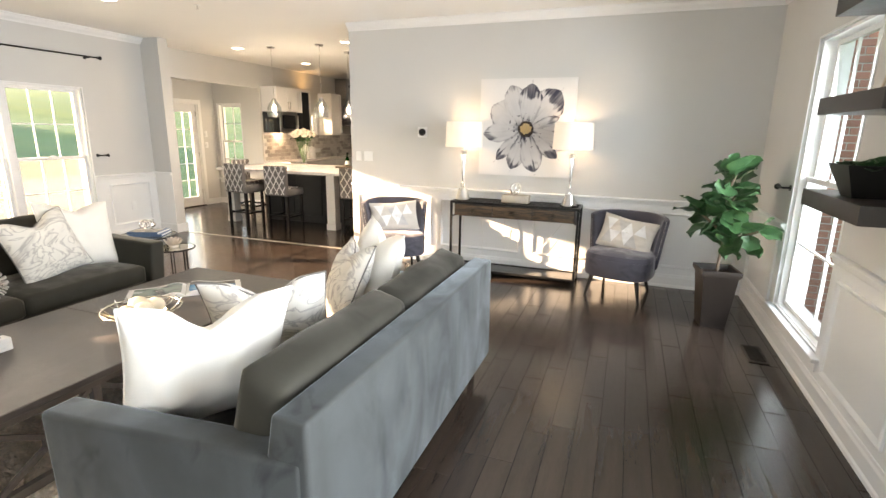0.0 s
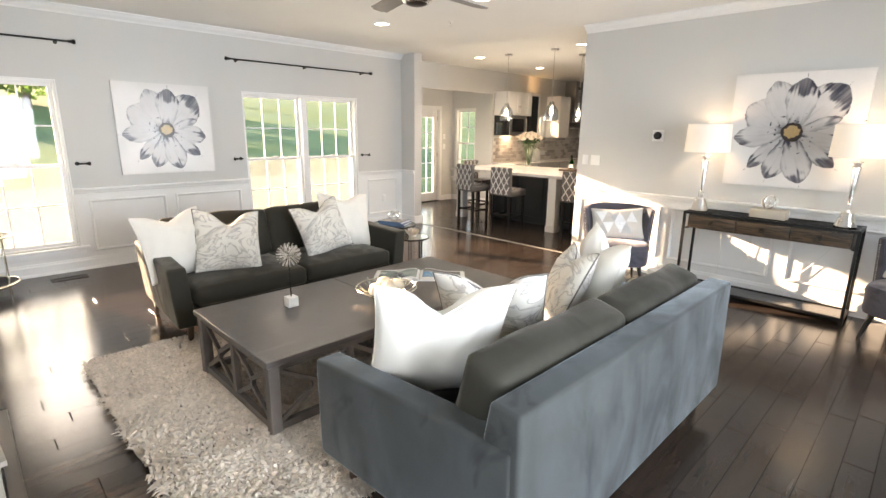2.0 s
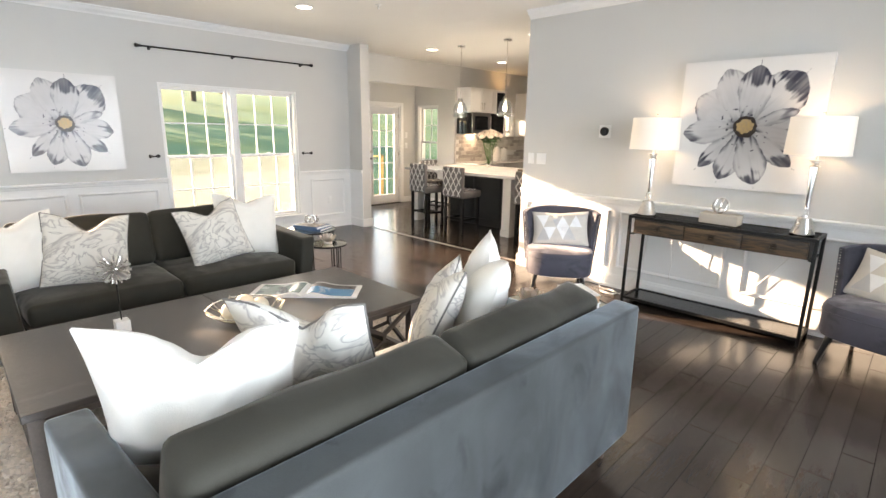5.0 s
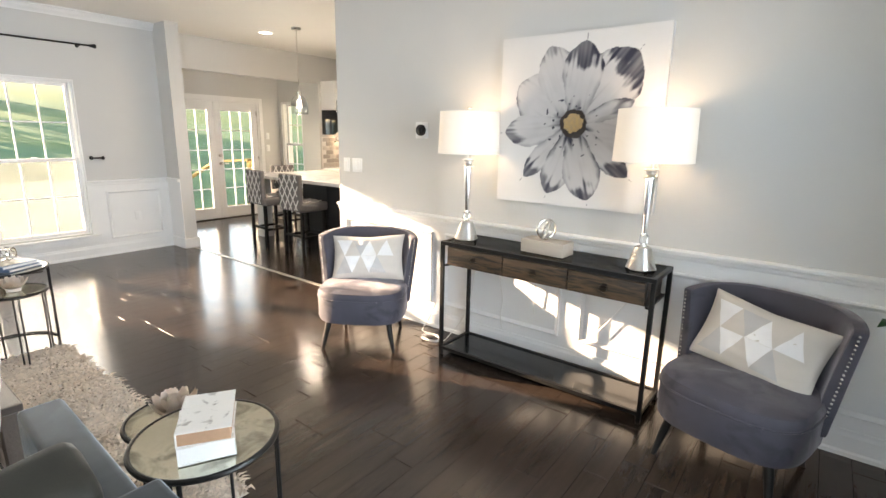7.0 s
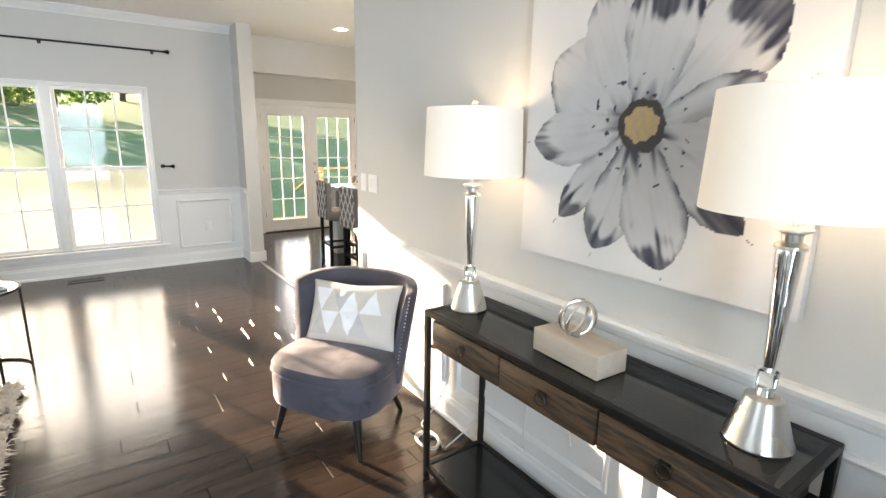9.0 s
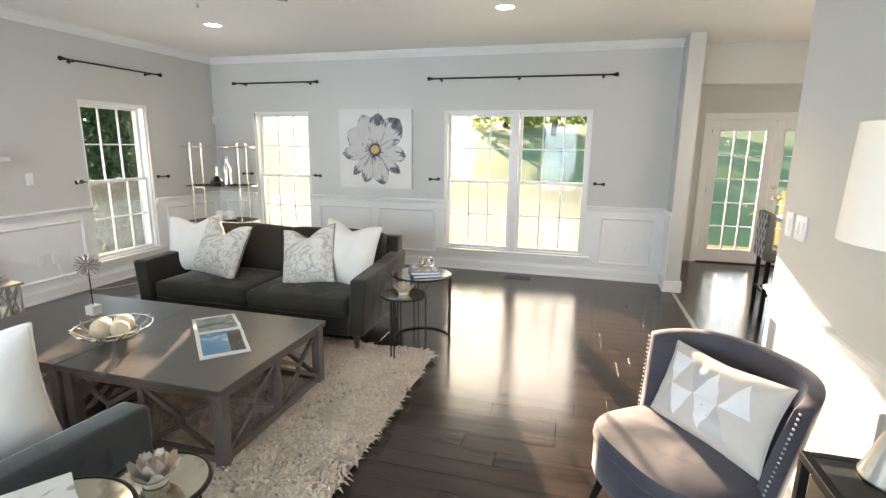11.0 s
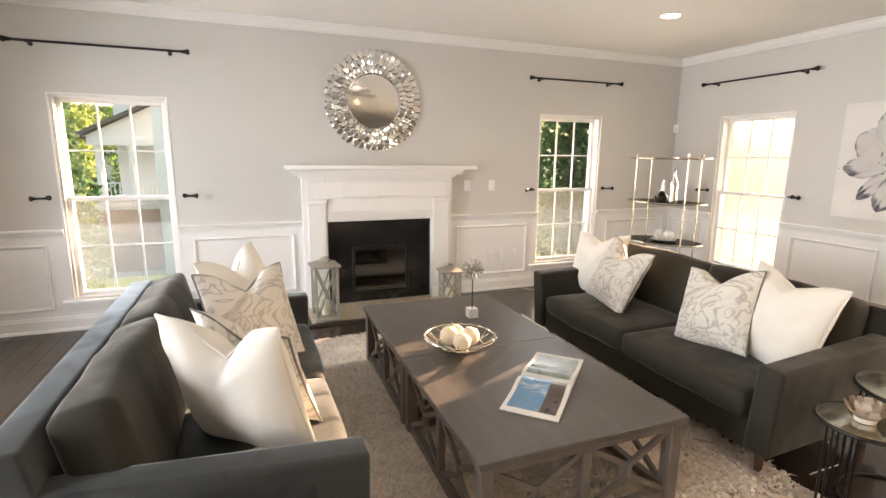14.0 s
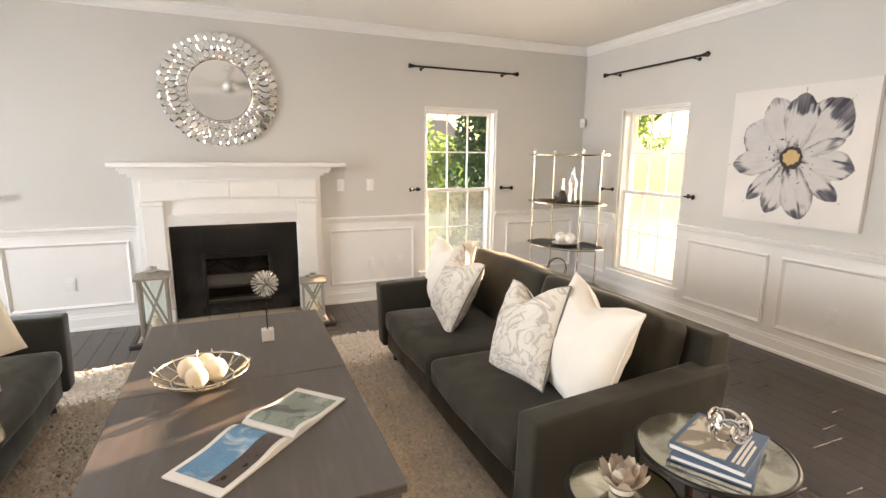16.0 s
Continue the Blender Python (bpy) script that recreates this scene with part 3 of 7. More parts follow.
for k in range(5):
    bx(bm, 3.44, 4.56, 0.07, 0.084, 0.905 + k * 0.021, 0.905 + k * 0.021 + 0.014)
part("reeding", bm, M_WHITE, fp)
bm = bmesh.new()
prof = [(0.07, 1.345), (0.09, 1.35), (0.10, 1.375), (0.15, 1.40), (0.165, 1.43), (0.20, 1.432)]
for (d0, z0), (d1, z1) in zip(prof, prof[1:]):
    bx(bm, 3.20 - d1 + 0.07, 4.80 + d1 - 0.07, 0, d1, z0, z1)
part("bed_moulding", bm, M_WHITE, fp)
part("mantel_shelf", boxes((2.965, 4.955, 0, 0.225, 1.433, 1.473), bevel=0.008), M_WHITE, fp, "white mantel shelf")
for row in ((3.44, 3.689, -0.02, 0.03, 0.02, 0.90), (4.311, 4.56, -0.02, 0.03, 0.02, 0.90), (3.69, 4.31, -0.02, 0.03, 0.62, 0.90), (3.69, 4.31, -0.02, 0.03, 0.02, 0.10)):
    part("stone_slab", boxes(row), M_SLATE, fp, "polished black stone slab")
part("firebox", boxes((3.69, 4.31, -0.36, -0.34, 0.10, 0.62), (3.67, 3.69, -0.36, -0.02, 0.08, 0.64), (4.31, 4.33, -0.36, -0.02, 0.08, 0.64), (3.69, 4.31, -0.36, -0.02, 0.62, 0.64), (3.69, 4.31, -0.36, -0.02, 0.08, 0.10)), M_BLACK, fp, "black metal firebox")
part("louvre", boxes(*[(3.70, 4.30, 0.026, 0.040, 0.575 + k * 0.014, 0.584 + k * 0.014) for k in range(4)]), M_BLACK, fp)
part("fire_frame", boxes((3.69, 3.72, 0.0, 0.036, 0.10, 0.62), (4.28, 4.31, 0.0, 0.036, 0.10, 0.62), (3.72, 4.28, 0.0, 0.036, 0.10, 0.14), bevel=0.004, seg=1), M_BLACK, fp)
part("fire_glass", boxes((3.72, 4.28, 0.004, 0.009, 0.14, 0.57)), M_SMOKE, fp, "dark fireplace glass", soft=False)
random.seed(4)
for k in range(4):
    part("log", tubes(((3.80 + 0.02 * k, -0.10 - 0.05 * (k % 2), 0.16 + 0.05 * (k // 2)), (4.20 - 0.03 * k, -0.14 + 0.06 * (k % 2), 0.18 + 0.05 * (k // 2)), 0.04, 0.034), seg=10), mat("charred_log", (0.10, 0.075, 0.055), 0.9, var=0.5, scale=20, bump=0.8, bscale=60), fp)
hearth = tagged(thing("hearth", "tan tiled hearth with a dark wooden border", "hearth"), kind="structure")
for i in range(6):
    for j in range(2):
        part("tile", boxes((3.235 + i * 0.262, 3.235 + i * 0.262 + 0.258, 0.035 + j * 0.275, 0.035 + j * 0.275 + 0.271, 0.0, 0.016), bevel=0.002, seg=1), M_TAN, hearth)
part("border", boxes((3.19, 4.85, 0.592, 0.65, 0, 0.02), (3.19, 3.232, 0.03, 0.592, 0, 0.02), (4.81, 4.85, 0.03, 0.592, 0, 0.02), bevel=0.003, seg=1), M_DARKWOOD, hearth)

# ---- ceiling things ----
def downlight(x, y, power=4.0):
    d = thing("recessed_light", "round white recessed ceiling light, switched on", "light", pose(x, y, TOP), "recessed ceiling lights")
    bm = bmesh.new()
    ring(bm, (0, 0, -0.002), 0.088, 0.010, seg=32, sides=6)
    part("trim_ring", bm, M_WHITE, d)
    part("lens", lathe([(0.0005, -0.0005), (0.082, -0.0005), (0.082, -0.006), (0.0005, -0.007)], 28), M_BULB, d, "glowing lens")
    ob, data = lamp("recessed_lamp", "SPOT", look((x, y, TOP - 0.02), (x, y, 0)), power, (1.0, 0.84, 0.62))
    data.spot_size, data.spot_blend, data.shadow_soft_size = radians(130), 0.8, 0.08


for x, y in ((1.74, 1.52), (3.28, 1.52), (1.74, 4.52), (3.36, 4.45), (0.78, 7.35), (0.74, 9.19), (2.77, 7.31), (0.95, 11.0)):
    downlight(x, y, 3.0 if y < 6 else 5.0)
fan = thing("ceiling_fan", "brushed nickel ceiling fan with five grey wooden blades", "fan", pose(3.95, 3.10, 0))
part("canopy", lathe([(0.001, TOP), (0.07, TOP), (0.065, TOP - 0.03), (0.03, TOP - 0.06), (0.001, TOP - 0.06)][::-1]), M_STEEL, fan)
part("downrod", tubes(((0, 0, TOP - 0.05), (0, 0, 2.60), 0.013)), M_STEEL, fan)
part("motor", lathe([(0.001, 2.44), (0.085, 2.44), (0.105, 2.46), (0.12, 2.49), (0.125, 2.56), (0.09, 2.60), (0.03, 2.615), (0.001, 2.615)]), M_STEEL, fan)
part("light_cap", lathe([(0.001, 2.425), (0.05, 2.428), (0.075, 2.44), (0.001, 2.441)]), M_BRONZE, fan)
M_BLADE = mat("grey_blade", (0.22, 0.20, 0.18), 0.5, var=0.2, stretch=(0.6, 8, 1))
for k in range(5):
    turn = pose(0, 0, 0, 0, 0, 72 * k + 20)
    bm = boxes((0.17, 0.73, -0.062, 0.062, -0.004, 0.004))
    for v in bm.verts:
        if v.co.x > 0.5:
            v.co.y *= 1.12
    bmesh.ops.bevel(bm, geom=[e for e in bm.edges if abs(e.verts[0].co.z - e.verts[1].co.z) > 0.005], offset=0.03, segments=4, affect="EDGES")
    part("blade", bm, M_BLADE, fan, m=turn @ pose(0, 0, 2.535, 11, 0, 0))
    part("blade_arm", boxes((0.10, 0.24, -0.018, 0.018, 2.522, 2.530), bevel=0.003), M_STEEL, fan, m=turn)
for x, y in ((2.45, 1.95), (2.4, 5.0), (5.3, 2.0)):
    s = thing("sprinkler", "small white ceiling sprinkler head", "sprinkler", pose(x, y, TOP), "ceiling sprinklers")
    part("plate", lathe([(0.001, -0.006), (0.030, -0.006), (0.034, 0), (0.001, 0)], 16), M_WHITE, s)
    part("head", lathe([(0.001, -0.04), (0.014, -0.04), (0.014, -0.036), (0.006, -0.03), (0.008, -0.006), (0.001, -0.006)], 12), M_STEEL, s)


def curtain_rod(m, half, label="black metal curtain rod with finials"):
    r = thing("curtain_rod", label, "curtain rod", m, "curtain rods")
    part("rod", tubes(((-half, -0.085, 0), (half, -0.085, 0), 0.010)), M_BLACK, r)
    for s in (-1, 1):
        part("finial", tubes(((s * half, -0.085, 0), (s * (half + 0.012), -0.085, 0), 0.014, 0.017), ((s * (half + 0.012), -0.085, 0), (s * (half + 0.05), -0.085, 0), 0.012, 0.026), ((s * (half + 0.05), -0.085, 0), (s * (half + 0.062), -0.085, 0), 0.026, 0.018)), M_BLACK, r)
    for u in ((-half + 0.10, half - 0.10) if half < 0.9 else (-half + 0.10, 0, half - 0.10)):
        part("bracket", tubes(((u, 0, -0.012), (u, -0.008, -0.012), 0.018), ((u, -0.004, -0.012), (u, -0.085, -0.012), 0.006), seg=10), M_BLACK, r)


def holdback(m, out):
    """An arm beside a window, along the wall and away from the opening: out is its direction along x."""
    h = thing("curtain_holdback", "small black metal curtain holdback arm", "holdback", m, "curtain holdbacks")
    part("plate", tubes(((0, 0, 0), (0, -0.008, 0), 0.022)), M_BLACK, h)
    part("stem", tubes(((0, -0.006, 0), (0, -0.055, 0), 0.008)), M_BLACK, h)
    part("arm", tubes(((-out * 0.012, -0.055, 0), (out * 0.075, -0.062, 0), 0.008, 0.009)), M_BLACK, h)
    part("knob", tubes(((out * 0.070, -0.062, 0), (out * 0.080, -0.062, 0), 0.013, 0.012), ((out * 0.080, -0.062, 0), (out * 0.105, -0.064, 0), 0.011, 0.024), ((out * 0.105, -0.064, 0), (out * 0.115, -0.064, 0), 0.024, 0.016)), M_BLACK, h)


for side, u, half in (("west", 1.095, 0.61), ("west", 4.45, 1.08), ("south", 1.635, 0.58), ("south", 6.36, 0.60)):
    curtain_rod(SIDES[side](u) @ pose(0, 0, 2.445), half)
for side, u, out in (("west", 0.59, -1), ("west", 1.63, 1), ("west", 3.44, -1), ("west", 5.42, 1), ("south", 1.12, 1), ("south", 2.15, -1), ("south", 5.84, 1), ("south", 6.88, -1), ("east", 5.24, -1), ("east", 4.06, 1)):
    holdback(SIDES[side](u) @ pose(0, 0, 1.19), out)



def plate(name, label, m, wide, high, kind):
    """A wall plate with one or two toggles or sockets."""
    p = thing(name, label, "switch" if kind != "socket" else "outlet", m)
    part("cover", boxes((-wide / 2, wide / 2, -0.007, 0, -high / 2, high / 2), bevel=0.003), M_WHITE, p)
    count = max(1, round(wide / 0.075))
    for k in range(count):
        u = (k - (count - 1) / 2) * 0.046
        if kind == "socket":
            for z in (-0.02, 0.02):
                part("socket", boxes((u - 0.016, u + 0.016, -0.010, -0.006, z - 0.013, z + 0.013), bevel=0.003), M_WHITE, p)
        else:
            part("rocker", boxes((u - 0.016, u + 0.016, -0.011, -0.006, -0.032, 0.032), bevel=0.003), M_WHITE, p)
    return p


plate("light_switch", "white double light switch plate", SIDES["north"](3.68) @ pose(0, 0, 1.262), 0.118, 0.118, "switch")
plate("light_switch", "white single light switch plate", SIDES["north"](3.545) @ pose(0, 0, 1.262), 0.075, 0.118, "switch")
plate("light_switch", "white switch plate beside the fireplace", SIDES["south"](2.985) @ pose(0, 0, 1.245), 0.075, 0.118, "switch")
plate("light_switch", "white switch plate beside the fireplace", SIDES["south"](2.68) @ pose(0, 0, 1.245), 0.075, 0.118, "switch")
plate("light_switch", "white switch plate beside the glazed doors", pose(NOOK_X, 8.78, 1.45, 0, 0, 90), 0.075, 0.118, "switch")
plate("light_switch", "white switch plate beside the glazed doors", pose(NOOK_X, 8.78, 1.23, 0, 0, 90), 0.075, 0.118, "switch")
for u in (2.54, 2.36, 2.68):
    plate("wall_socket", "white wall socket in the wainscot", SIDES["south"](u) @ pose(0, -0.006, 0.42), 0.075, 0.118, "socket")
plate("wall_socket", "white wall socket in the wainscot", SIDES["west"](5.85) @ pose(0, -0.006, 0.45), 0.075, 0.118, "socket")
plate("wall_socket", "white wall socket in the wainscot", SIDES["west"](2.98) @ pose(0, -0.006, 0.42), 0.075, 0.118, "socket")
plate("wall_socket", "white wall socket in the wainscot", SIDES["south"](5.35) @ pose(0, -0.006, 0.42), 0.075, 0.118, "socket")
th = thing("thermostat", "round black thermostat on a white square plate", "thermostat", SIDES["north"](4.412) @ pose(0, 0, 1.565))
part("plate", boxes((-0.062, 0.062, -0.008, 0, -0.062, 0.062), bevel=0.004), M_WHITE, th)
part("dial", lathe([(0.001, 0), (0.042, 0), (0.042, 0.02), (0.036, 0.028), (0.001, 0.03)], 28), M_BLACK, th, "black dial", m=pose(0, -0.008, 0, 90))
part("display", lathe([(0.001, 0), (0.026, 0), (0.001, 0.0025)], 24), M_SLATE, th, m=pose(0, -0.0385, 0, 90))
sn = thing("motion_detector", "small white corner motion detector", "sensor", pose(0.045, 0.045, 1.95, 0, 0, -45))
part("housing", boxes((-0.03, 0.03, -0.025, 0.03, -0.05, 0.05), bevel=0.01), M_WHITE, sn)
part("lens", boxes((-0.02, 0.02, 0.03, 0.034, -0.035, 0.005), bevel=0.002), M_CANVAS, sn)


def floor_vent(m):
    v = thing("floor_vent", "dark bronze floor vent grille", "vent", m, "floor vents")
    part("frame", boxes((-0.16, 0.16, -0.065, -0.05, 0, 0.006), (-0.16, 0.16, 0.05, 0.065, 0, 0.006), (-0.16, -0.14, -0.05, 0.05, 0, 0.006), (0.14, 0.16, -0.05, 0.05, 0, 0.006)), M_BRONZE, v)
    for k in range(12):
        part("slat", boxes((-0.135 + k * 0.0235, -0.123 + k * 0.0235, -0.05, 0.05, 0.001, 0.005)), M_BRONZE, v)


floor_vent(pose(7.75, 4.68, 0.0, 0, 0, 90))
floor_vent(pose(0.30, 1.36, 0.0, 0, 0, 90))
floor_vent(pose(0.26, 4.56, 0.0, 0, 0, 90))

# ---- living room ----
def rounded(x0, x1, y0, y1, z0, z1, r=0.03, seg=3, puff=0.0, cuts=0, seed=0):
    """A soft upholstered block; puff swells its middle."""
    bm = boxes((x0, x1, y0, y1, z0, z1))
    bmesh.ops.bevel(bm, geom=bm.edges[:], offset=r, segments=seg, profile=0.6, affect="EDGES")
    if puff:
        bmesh.ops.subdivide_edges(bm, edges=[e for e in bm.edges if e.calc_length() > 0.12], cuts=cuts or 6, use_grid_fill=True)
        c, h = Vector(((x0 + x1) / 2, (y0 + y1) / 2, (z0 + z1) / 2)), Vector(((x1 - x0) / 2, (y1 - y0) / 2, (z1 - z0) / 2))
        for v in bm.verts:
            n = [(v.co[k] - c[k]) / h[k] for k in range(3)]
            for k in range(3):
                a, b = n[(k + 1) % 3], n[(k + 2) % 3]
                v.co[k] += n[k] * puff * max(0, 1 - a * a) * max(0, 1 - b * b)
            v.co += 0.006 * Vector(noise.noise_vector(v.co * 5 + Vector((seed, 0, 0))))
    return bm


def prism(profile, x0, x1, bevel=0.02, seg=3):
    """A (y, z) outline drawn out along x."""
    bm = bmesh.new()
    ends = [[bm.verts.new((x, y, z)) for y, z in profile] for x in (x0, x1)]
    n = len(profile)
    for k in range(n):
        j = (k + 1) % n
        bm.faces.new((ends[0][k], ends[0][j], ends[1][j], ends[1][k]))
    bm.faces.new(ends[0][::-1])
    bm.faces.new(ends[1])
    bmesh.ops.recalc_face_normals(bm, faces=bm.faces[:])
    if bevel:
        bmesh.ops.bevel(bm, geom=bm.edges[:], offset=bevel, segments=seg, profile=0.6, affect="EDGES", clamp_overlap=True)
    return bm


def sofa(m, length, label, fabric, flare=0.0, depth=1.05, back_high=0.80):
    s = thing("sofa", label, "sofa", m, "facing sofas")
    h, f, b = length / 2, -depth / 2, depth / 2
    arm = 0.13
    part("base", rounded(-h + arm, h - arm, f + 0.03, b - 0.05, 0.15, 0.31, 0.02), fabric, s)
    for sx in (-1, 1):
        prof = [(f, 0.17), (f - 0.01, 0.625), (b - 0.03, 0.665), (b - 0.02, 0.17)]
        bm = prism(prof, h - arm if sx > 0 else -h, h if sx > 0 else -h + arm, 0.022)
        for v in bm.verts:
            v.co.x += sx * (flare * max(0, v.co.z - 0.3) - 0.05 * (v.co.y - f) / depth) + sx * 0.01 * noise.noise(v.co * 3)
        part("arm", bm, fabric, s)
    bm = prism([(b - 0.24, 0.16), (b - 0.125, back_high), (b - 0.008, back_high - 0.006), (b, 0.16)], -h + 0.056, h - 0.056, 0.016)
    part("back", bm, fabric, s)
    mid = h - arm - 0.02
    for k, (a, c) in enumerate(((-mid, -0.004), (0.004, mid))):
        part("seat_cushion", rounded(a, c, f + 0.005, b - 0.26, 0.30, 0.45, 0.045, 3, 0.022, 6, k), fabric, s)
        bm = rounded(a, c, -0.095, 0.095, 0.0, 0.42, 0.05, 3, 0.022, 8, k + 5)
        for v in bm.verts:
            crease = noise.noise(Vector((v.co.x * 7 + k, v.co.z * 3, v.co.y * 4)))
            v.co.y += 0.010 * crease * min(1, max(0, v.co.z) / 0.2)
            v.co.z += 0.012 * noise.noise(Vector((v.co.x * 4, 3 + k, 0))) * v.co.z / 0.45
        # On the first sofa the darker velvet paints in shade and nap.
        part("back_cushion", bm, M_VELVET_B, s, m=pose(0, b - 0.335, 0.44, -15, 0, 0))
    for x in (-h + 0.10, h - 0.10):
        for y in (f + 0.10, b - 0.10):
            bm = bmesh.new()
            tube(bm, (x, y, 0.0), (x * 0.985, y * 0.97, 0.17), 0.016, 0.027, 12)
            part("leg", bm, M_LEG, s, "tapered dark wooden leg")
    return s


M_LEG = mat("dark_walnut_leg", (0.055, 0.028, 0.016), 0.4, var=0.3, stretch=(8, 8, 1))
sofa_a = sofa(pose(5.47, 2.66, 0.0, 0, 0, -90), 2.06, "velvet sofa toned blue-grey for window light, its back to the walkway", M_VELVET_LIT)
sofa_b = sofa(pose(2.52, 2.67, 0.0, 0, 0, 90), 2.10, "dark olive-grey velvet sofa in front of the twin window", M_VELVET_B, flare=0.10)


def pillow_shape(x, y, thick, chop):
    """The half thickness of a cushion at x, y in -1 .. 1."""
    t = max(0.0, (1 - abs(x) ** 2.6) * (1 - abs(y) ** 2.6)) ** 0.55
    return thick * t * (1 - chop * 0.45 * math.exp(-(x / 0.22) ** 2) * max(0, y))


def pillow_point(x, y, w, h, thick, chop, side, seed):
    px = x * (1 - 0.07 * (1 - y * y)) * w / 2
    py = y * (1 - 0.07 * (1 - x * x)) * h / 2
    if y > 0:
        py -= chop * h * 0.24 * math.exp(-(x / 0.38) ** 2) * y ** 1.5
    z = side * pillow_shape(x, y, thick / 2, chop)
    wob = noise.noise(Vector((x * 2.4 + seed, y * 2.4, side * 0.7))) * 0.015 + noise.noise(Vector((x * 5 + seed, y * 5, side))) * 0.009
    edge = (1 - abs(x) ** 6) * (1 - abs(y) ** 6)
    return Vector((px, py, z + side * wob * edge))


def pillow_mesh(w, h, thick, chop, seed, n=30):
    bm = bmesh.new()
    grid = {}
    for side in (1, -1):
        for i in range(n + 1):
            for j in range(n + 1):
                x, y = math.sin((i / n - 0.5) * math.pi), math.sin((j / n - 0.5) * math.pi)
                if side < 0 and (i in (0, n) or j in (0, n)):
                    grid[side, i, j] = grid[1, i, j]
                    continue
                grid[side, i, j] = bm.verts.new(pillow_point(x, y, w, h, thick, chop, side, seed))
        for i in range(n):
            for j in range(n):
                q = [grid[side, i, j], grid[side, i + 1, j], grid[side, i + 1, j + 1], grid[side, i, j + 1]]
                bm.faces.new(q if side > 0 else q[::-1])
    return bm


def piping(w, h, thick, chop, seed, n=40, r=0.005):
    """The seam cord round a cushion."""
    bm = bmesh.new()
    pts = []
    for k in range(4):
        for i in range(n // 4):
            a = math.sin((i / (n // 4) - 0.5) * math.pi)
            x, y = ((a, -1), (1, a), (-a, 1), (-1, -a))[k]
            pts.append(pillow_point(x, y, w, h, thick, chop, 1, seed))
    for a, b in zip(pts, pts[1:] + pts[:1]):
        tube(bm, a, b, r, r, 5)
    return bm


def pillow(label, m, fabric, w=0.50, h=0.50, thick=0.20, chop=0.8, seed=0, cord=None):
    p = thing("throw_pillow", label, "pillow", m, "throw pillows")
    part("cover", pillow_mesh(w, h, thick, chop, seed), fabric, p)
    part("seam", piping(w, h, thick, chop, seed), cord or fabric, p)
    return p


def lean(x, y, z, yaw, tilt=15, roll=0):
    return pose(x, y, z, 90 - tilt, 0, yaw) @ pose(0, 0, 0, 0, 0, roll)


M_CORD = mat("grey_cord", (0.16, 0.15, 0.14), 0.8)
CREAM_L, MARB_L = "cream linen throw pillow with a chopped top", "marbled grey and cream throw pillow"
pillow(CREAM_L, lean(5.34, 1.985, 0.735, -122, 19, 3), M_CREAM, 0.57, 0.57, 0.23, 1.0, 1)
pillow(MARB_L, lean(5.29, 2.40, 0.725, -145, 25, -3), M_MARBLED, 0.52, 0.54, 0.18, 0.9, 2, M_CORD)
pillow(MARB_L, lean(5.27, 3.07, 0.715, -47, 26, 6), M_MARBLED, 0.50, 0.52, 0.17, 0.8, 3, M_CORD)
pillow(CREAM_L, lean(5.34, 3.29, 0.745, -42, 16, -3), M_CREAM, 0.56, 0.57, 0.22, 1.0, 4)
pillow(CREAM_L, lean(2.56, 1.80, 0.70, 100, 18, 4), M_CREAM, 0.52, 0.52, 0.20, 0.55, 5)
pillow(MARB_L, lean(2.66, 2.17, 0.69, 84, 24, -7), M_MARBLED, 0.52, 0.52, 0.20, 0.9, 6, M_CORD)
pillow(MARB_L, lean(2.66, 3.05, 0.69, 88, 22, 10), M_MARBLED, 0.50, 0.50, 0.20, 0.7, 7, M_CORD)
pillow(CREAM_L, lean(2.56, 3.37, 0.71, 84, 18, -5), M_CREAM, 0.54, 0.54, 0.22, 0.5, 8)


def coffee_table(m):
    t = thing("coffee_table", "square grey-washed wooden coffee table with lattice sides", "coffee table", m, "paired coffee tables")
    h, z = 0.515, 0.44
    part("tabletop", boxes((-h, h, -h, h, z - 0.035, z), bevel=0.004, seg=1), M_TABLE, t)
    g, low = h - 0.045, 0.028
    for x in (-g, g):
        for y in (-g, g):
            part("leg", boxes((x - 0.03, x + 0.03, y - 0.03, y + 0.03, 0.0, z - 0.036), bevel=0.004, seg=1), M_TABLE_LEG, t)
    for k in range(4):
        turn = pose(0, 0, 0, 0, 0, 90 * k)
        bm = bmesh.new()
        bar(bm, (-g + 0.03, -g, low + 0.02), (g - 0.03, -g, low + 0.02), 0.035, 0.04)
        bar(bm, (-g + 0.03, -g, z - 0.056), (g - 0.03, -g, z - 0.056), 0.035, 0.036)
        part("rail", bm, M_TABLE_LEG, t, m=turn)
        part("post", boxes((-0.02, 0.02, -g - 0.018, -g + 0.018, low + 0.04, z - 0.074), bevel=0.003, seg=1), M_TABLE_LEG, t, m=turn)
        for s in (-1, 1):
            x0, x1 = (0.022, g - 0.03)
            cx, zt, zb = s * (x0 + x1) / 2, z - 0.08, low + 0.042
            zm = (zt + zb) / 2
            bm = bmesh.new()
            bar(bm, (cx, -g, zm - 0.028), (cx, -g, zm + 0.028), 0.024, 0.024, (0, 1, 0))
            for ex in (x0, x1):
                bar(bm, (s * ex, -g, zt), (cx, -g, zm + 0.022), 0.024, 0.020, (0, 1, 0))
                bar(bm, (s * ex, -g, zb), (cx, -g, zm - 0.022), 0.024, 0.020, (0, 1, 0))
            part("lattice", bm, M_TABLE_LEG, t, m=turn)
    return t


RUG_TOP = 0.022
ct = coffee_table(pose(4.01, 2.108, RUG_TOP))
copy_thing(ct, pose(4.01, 3.142, RUG_TOP))

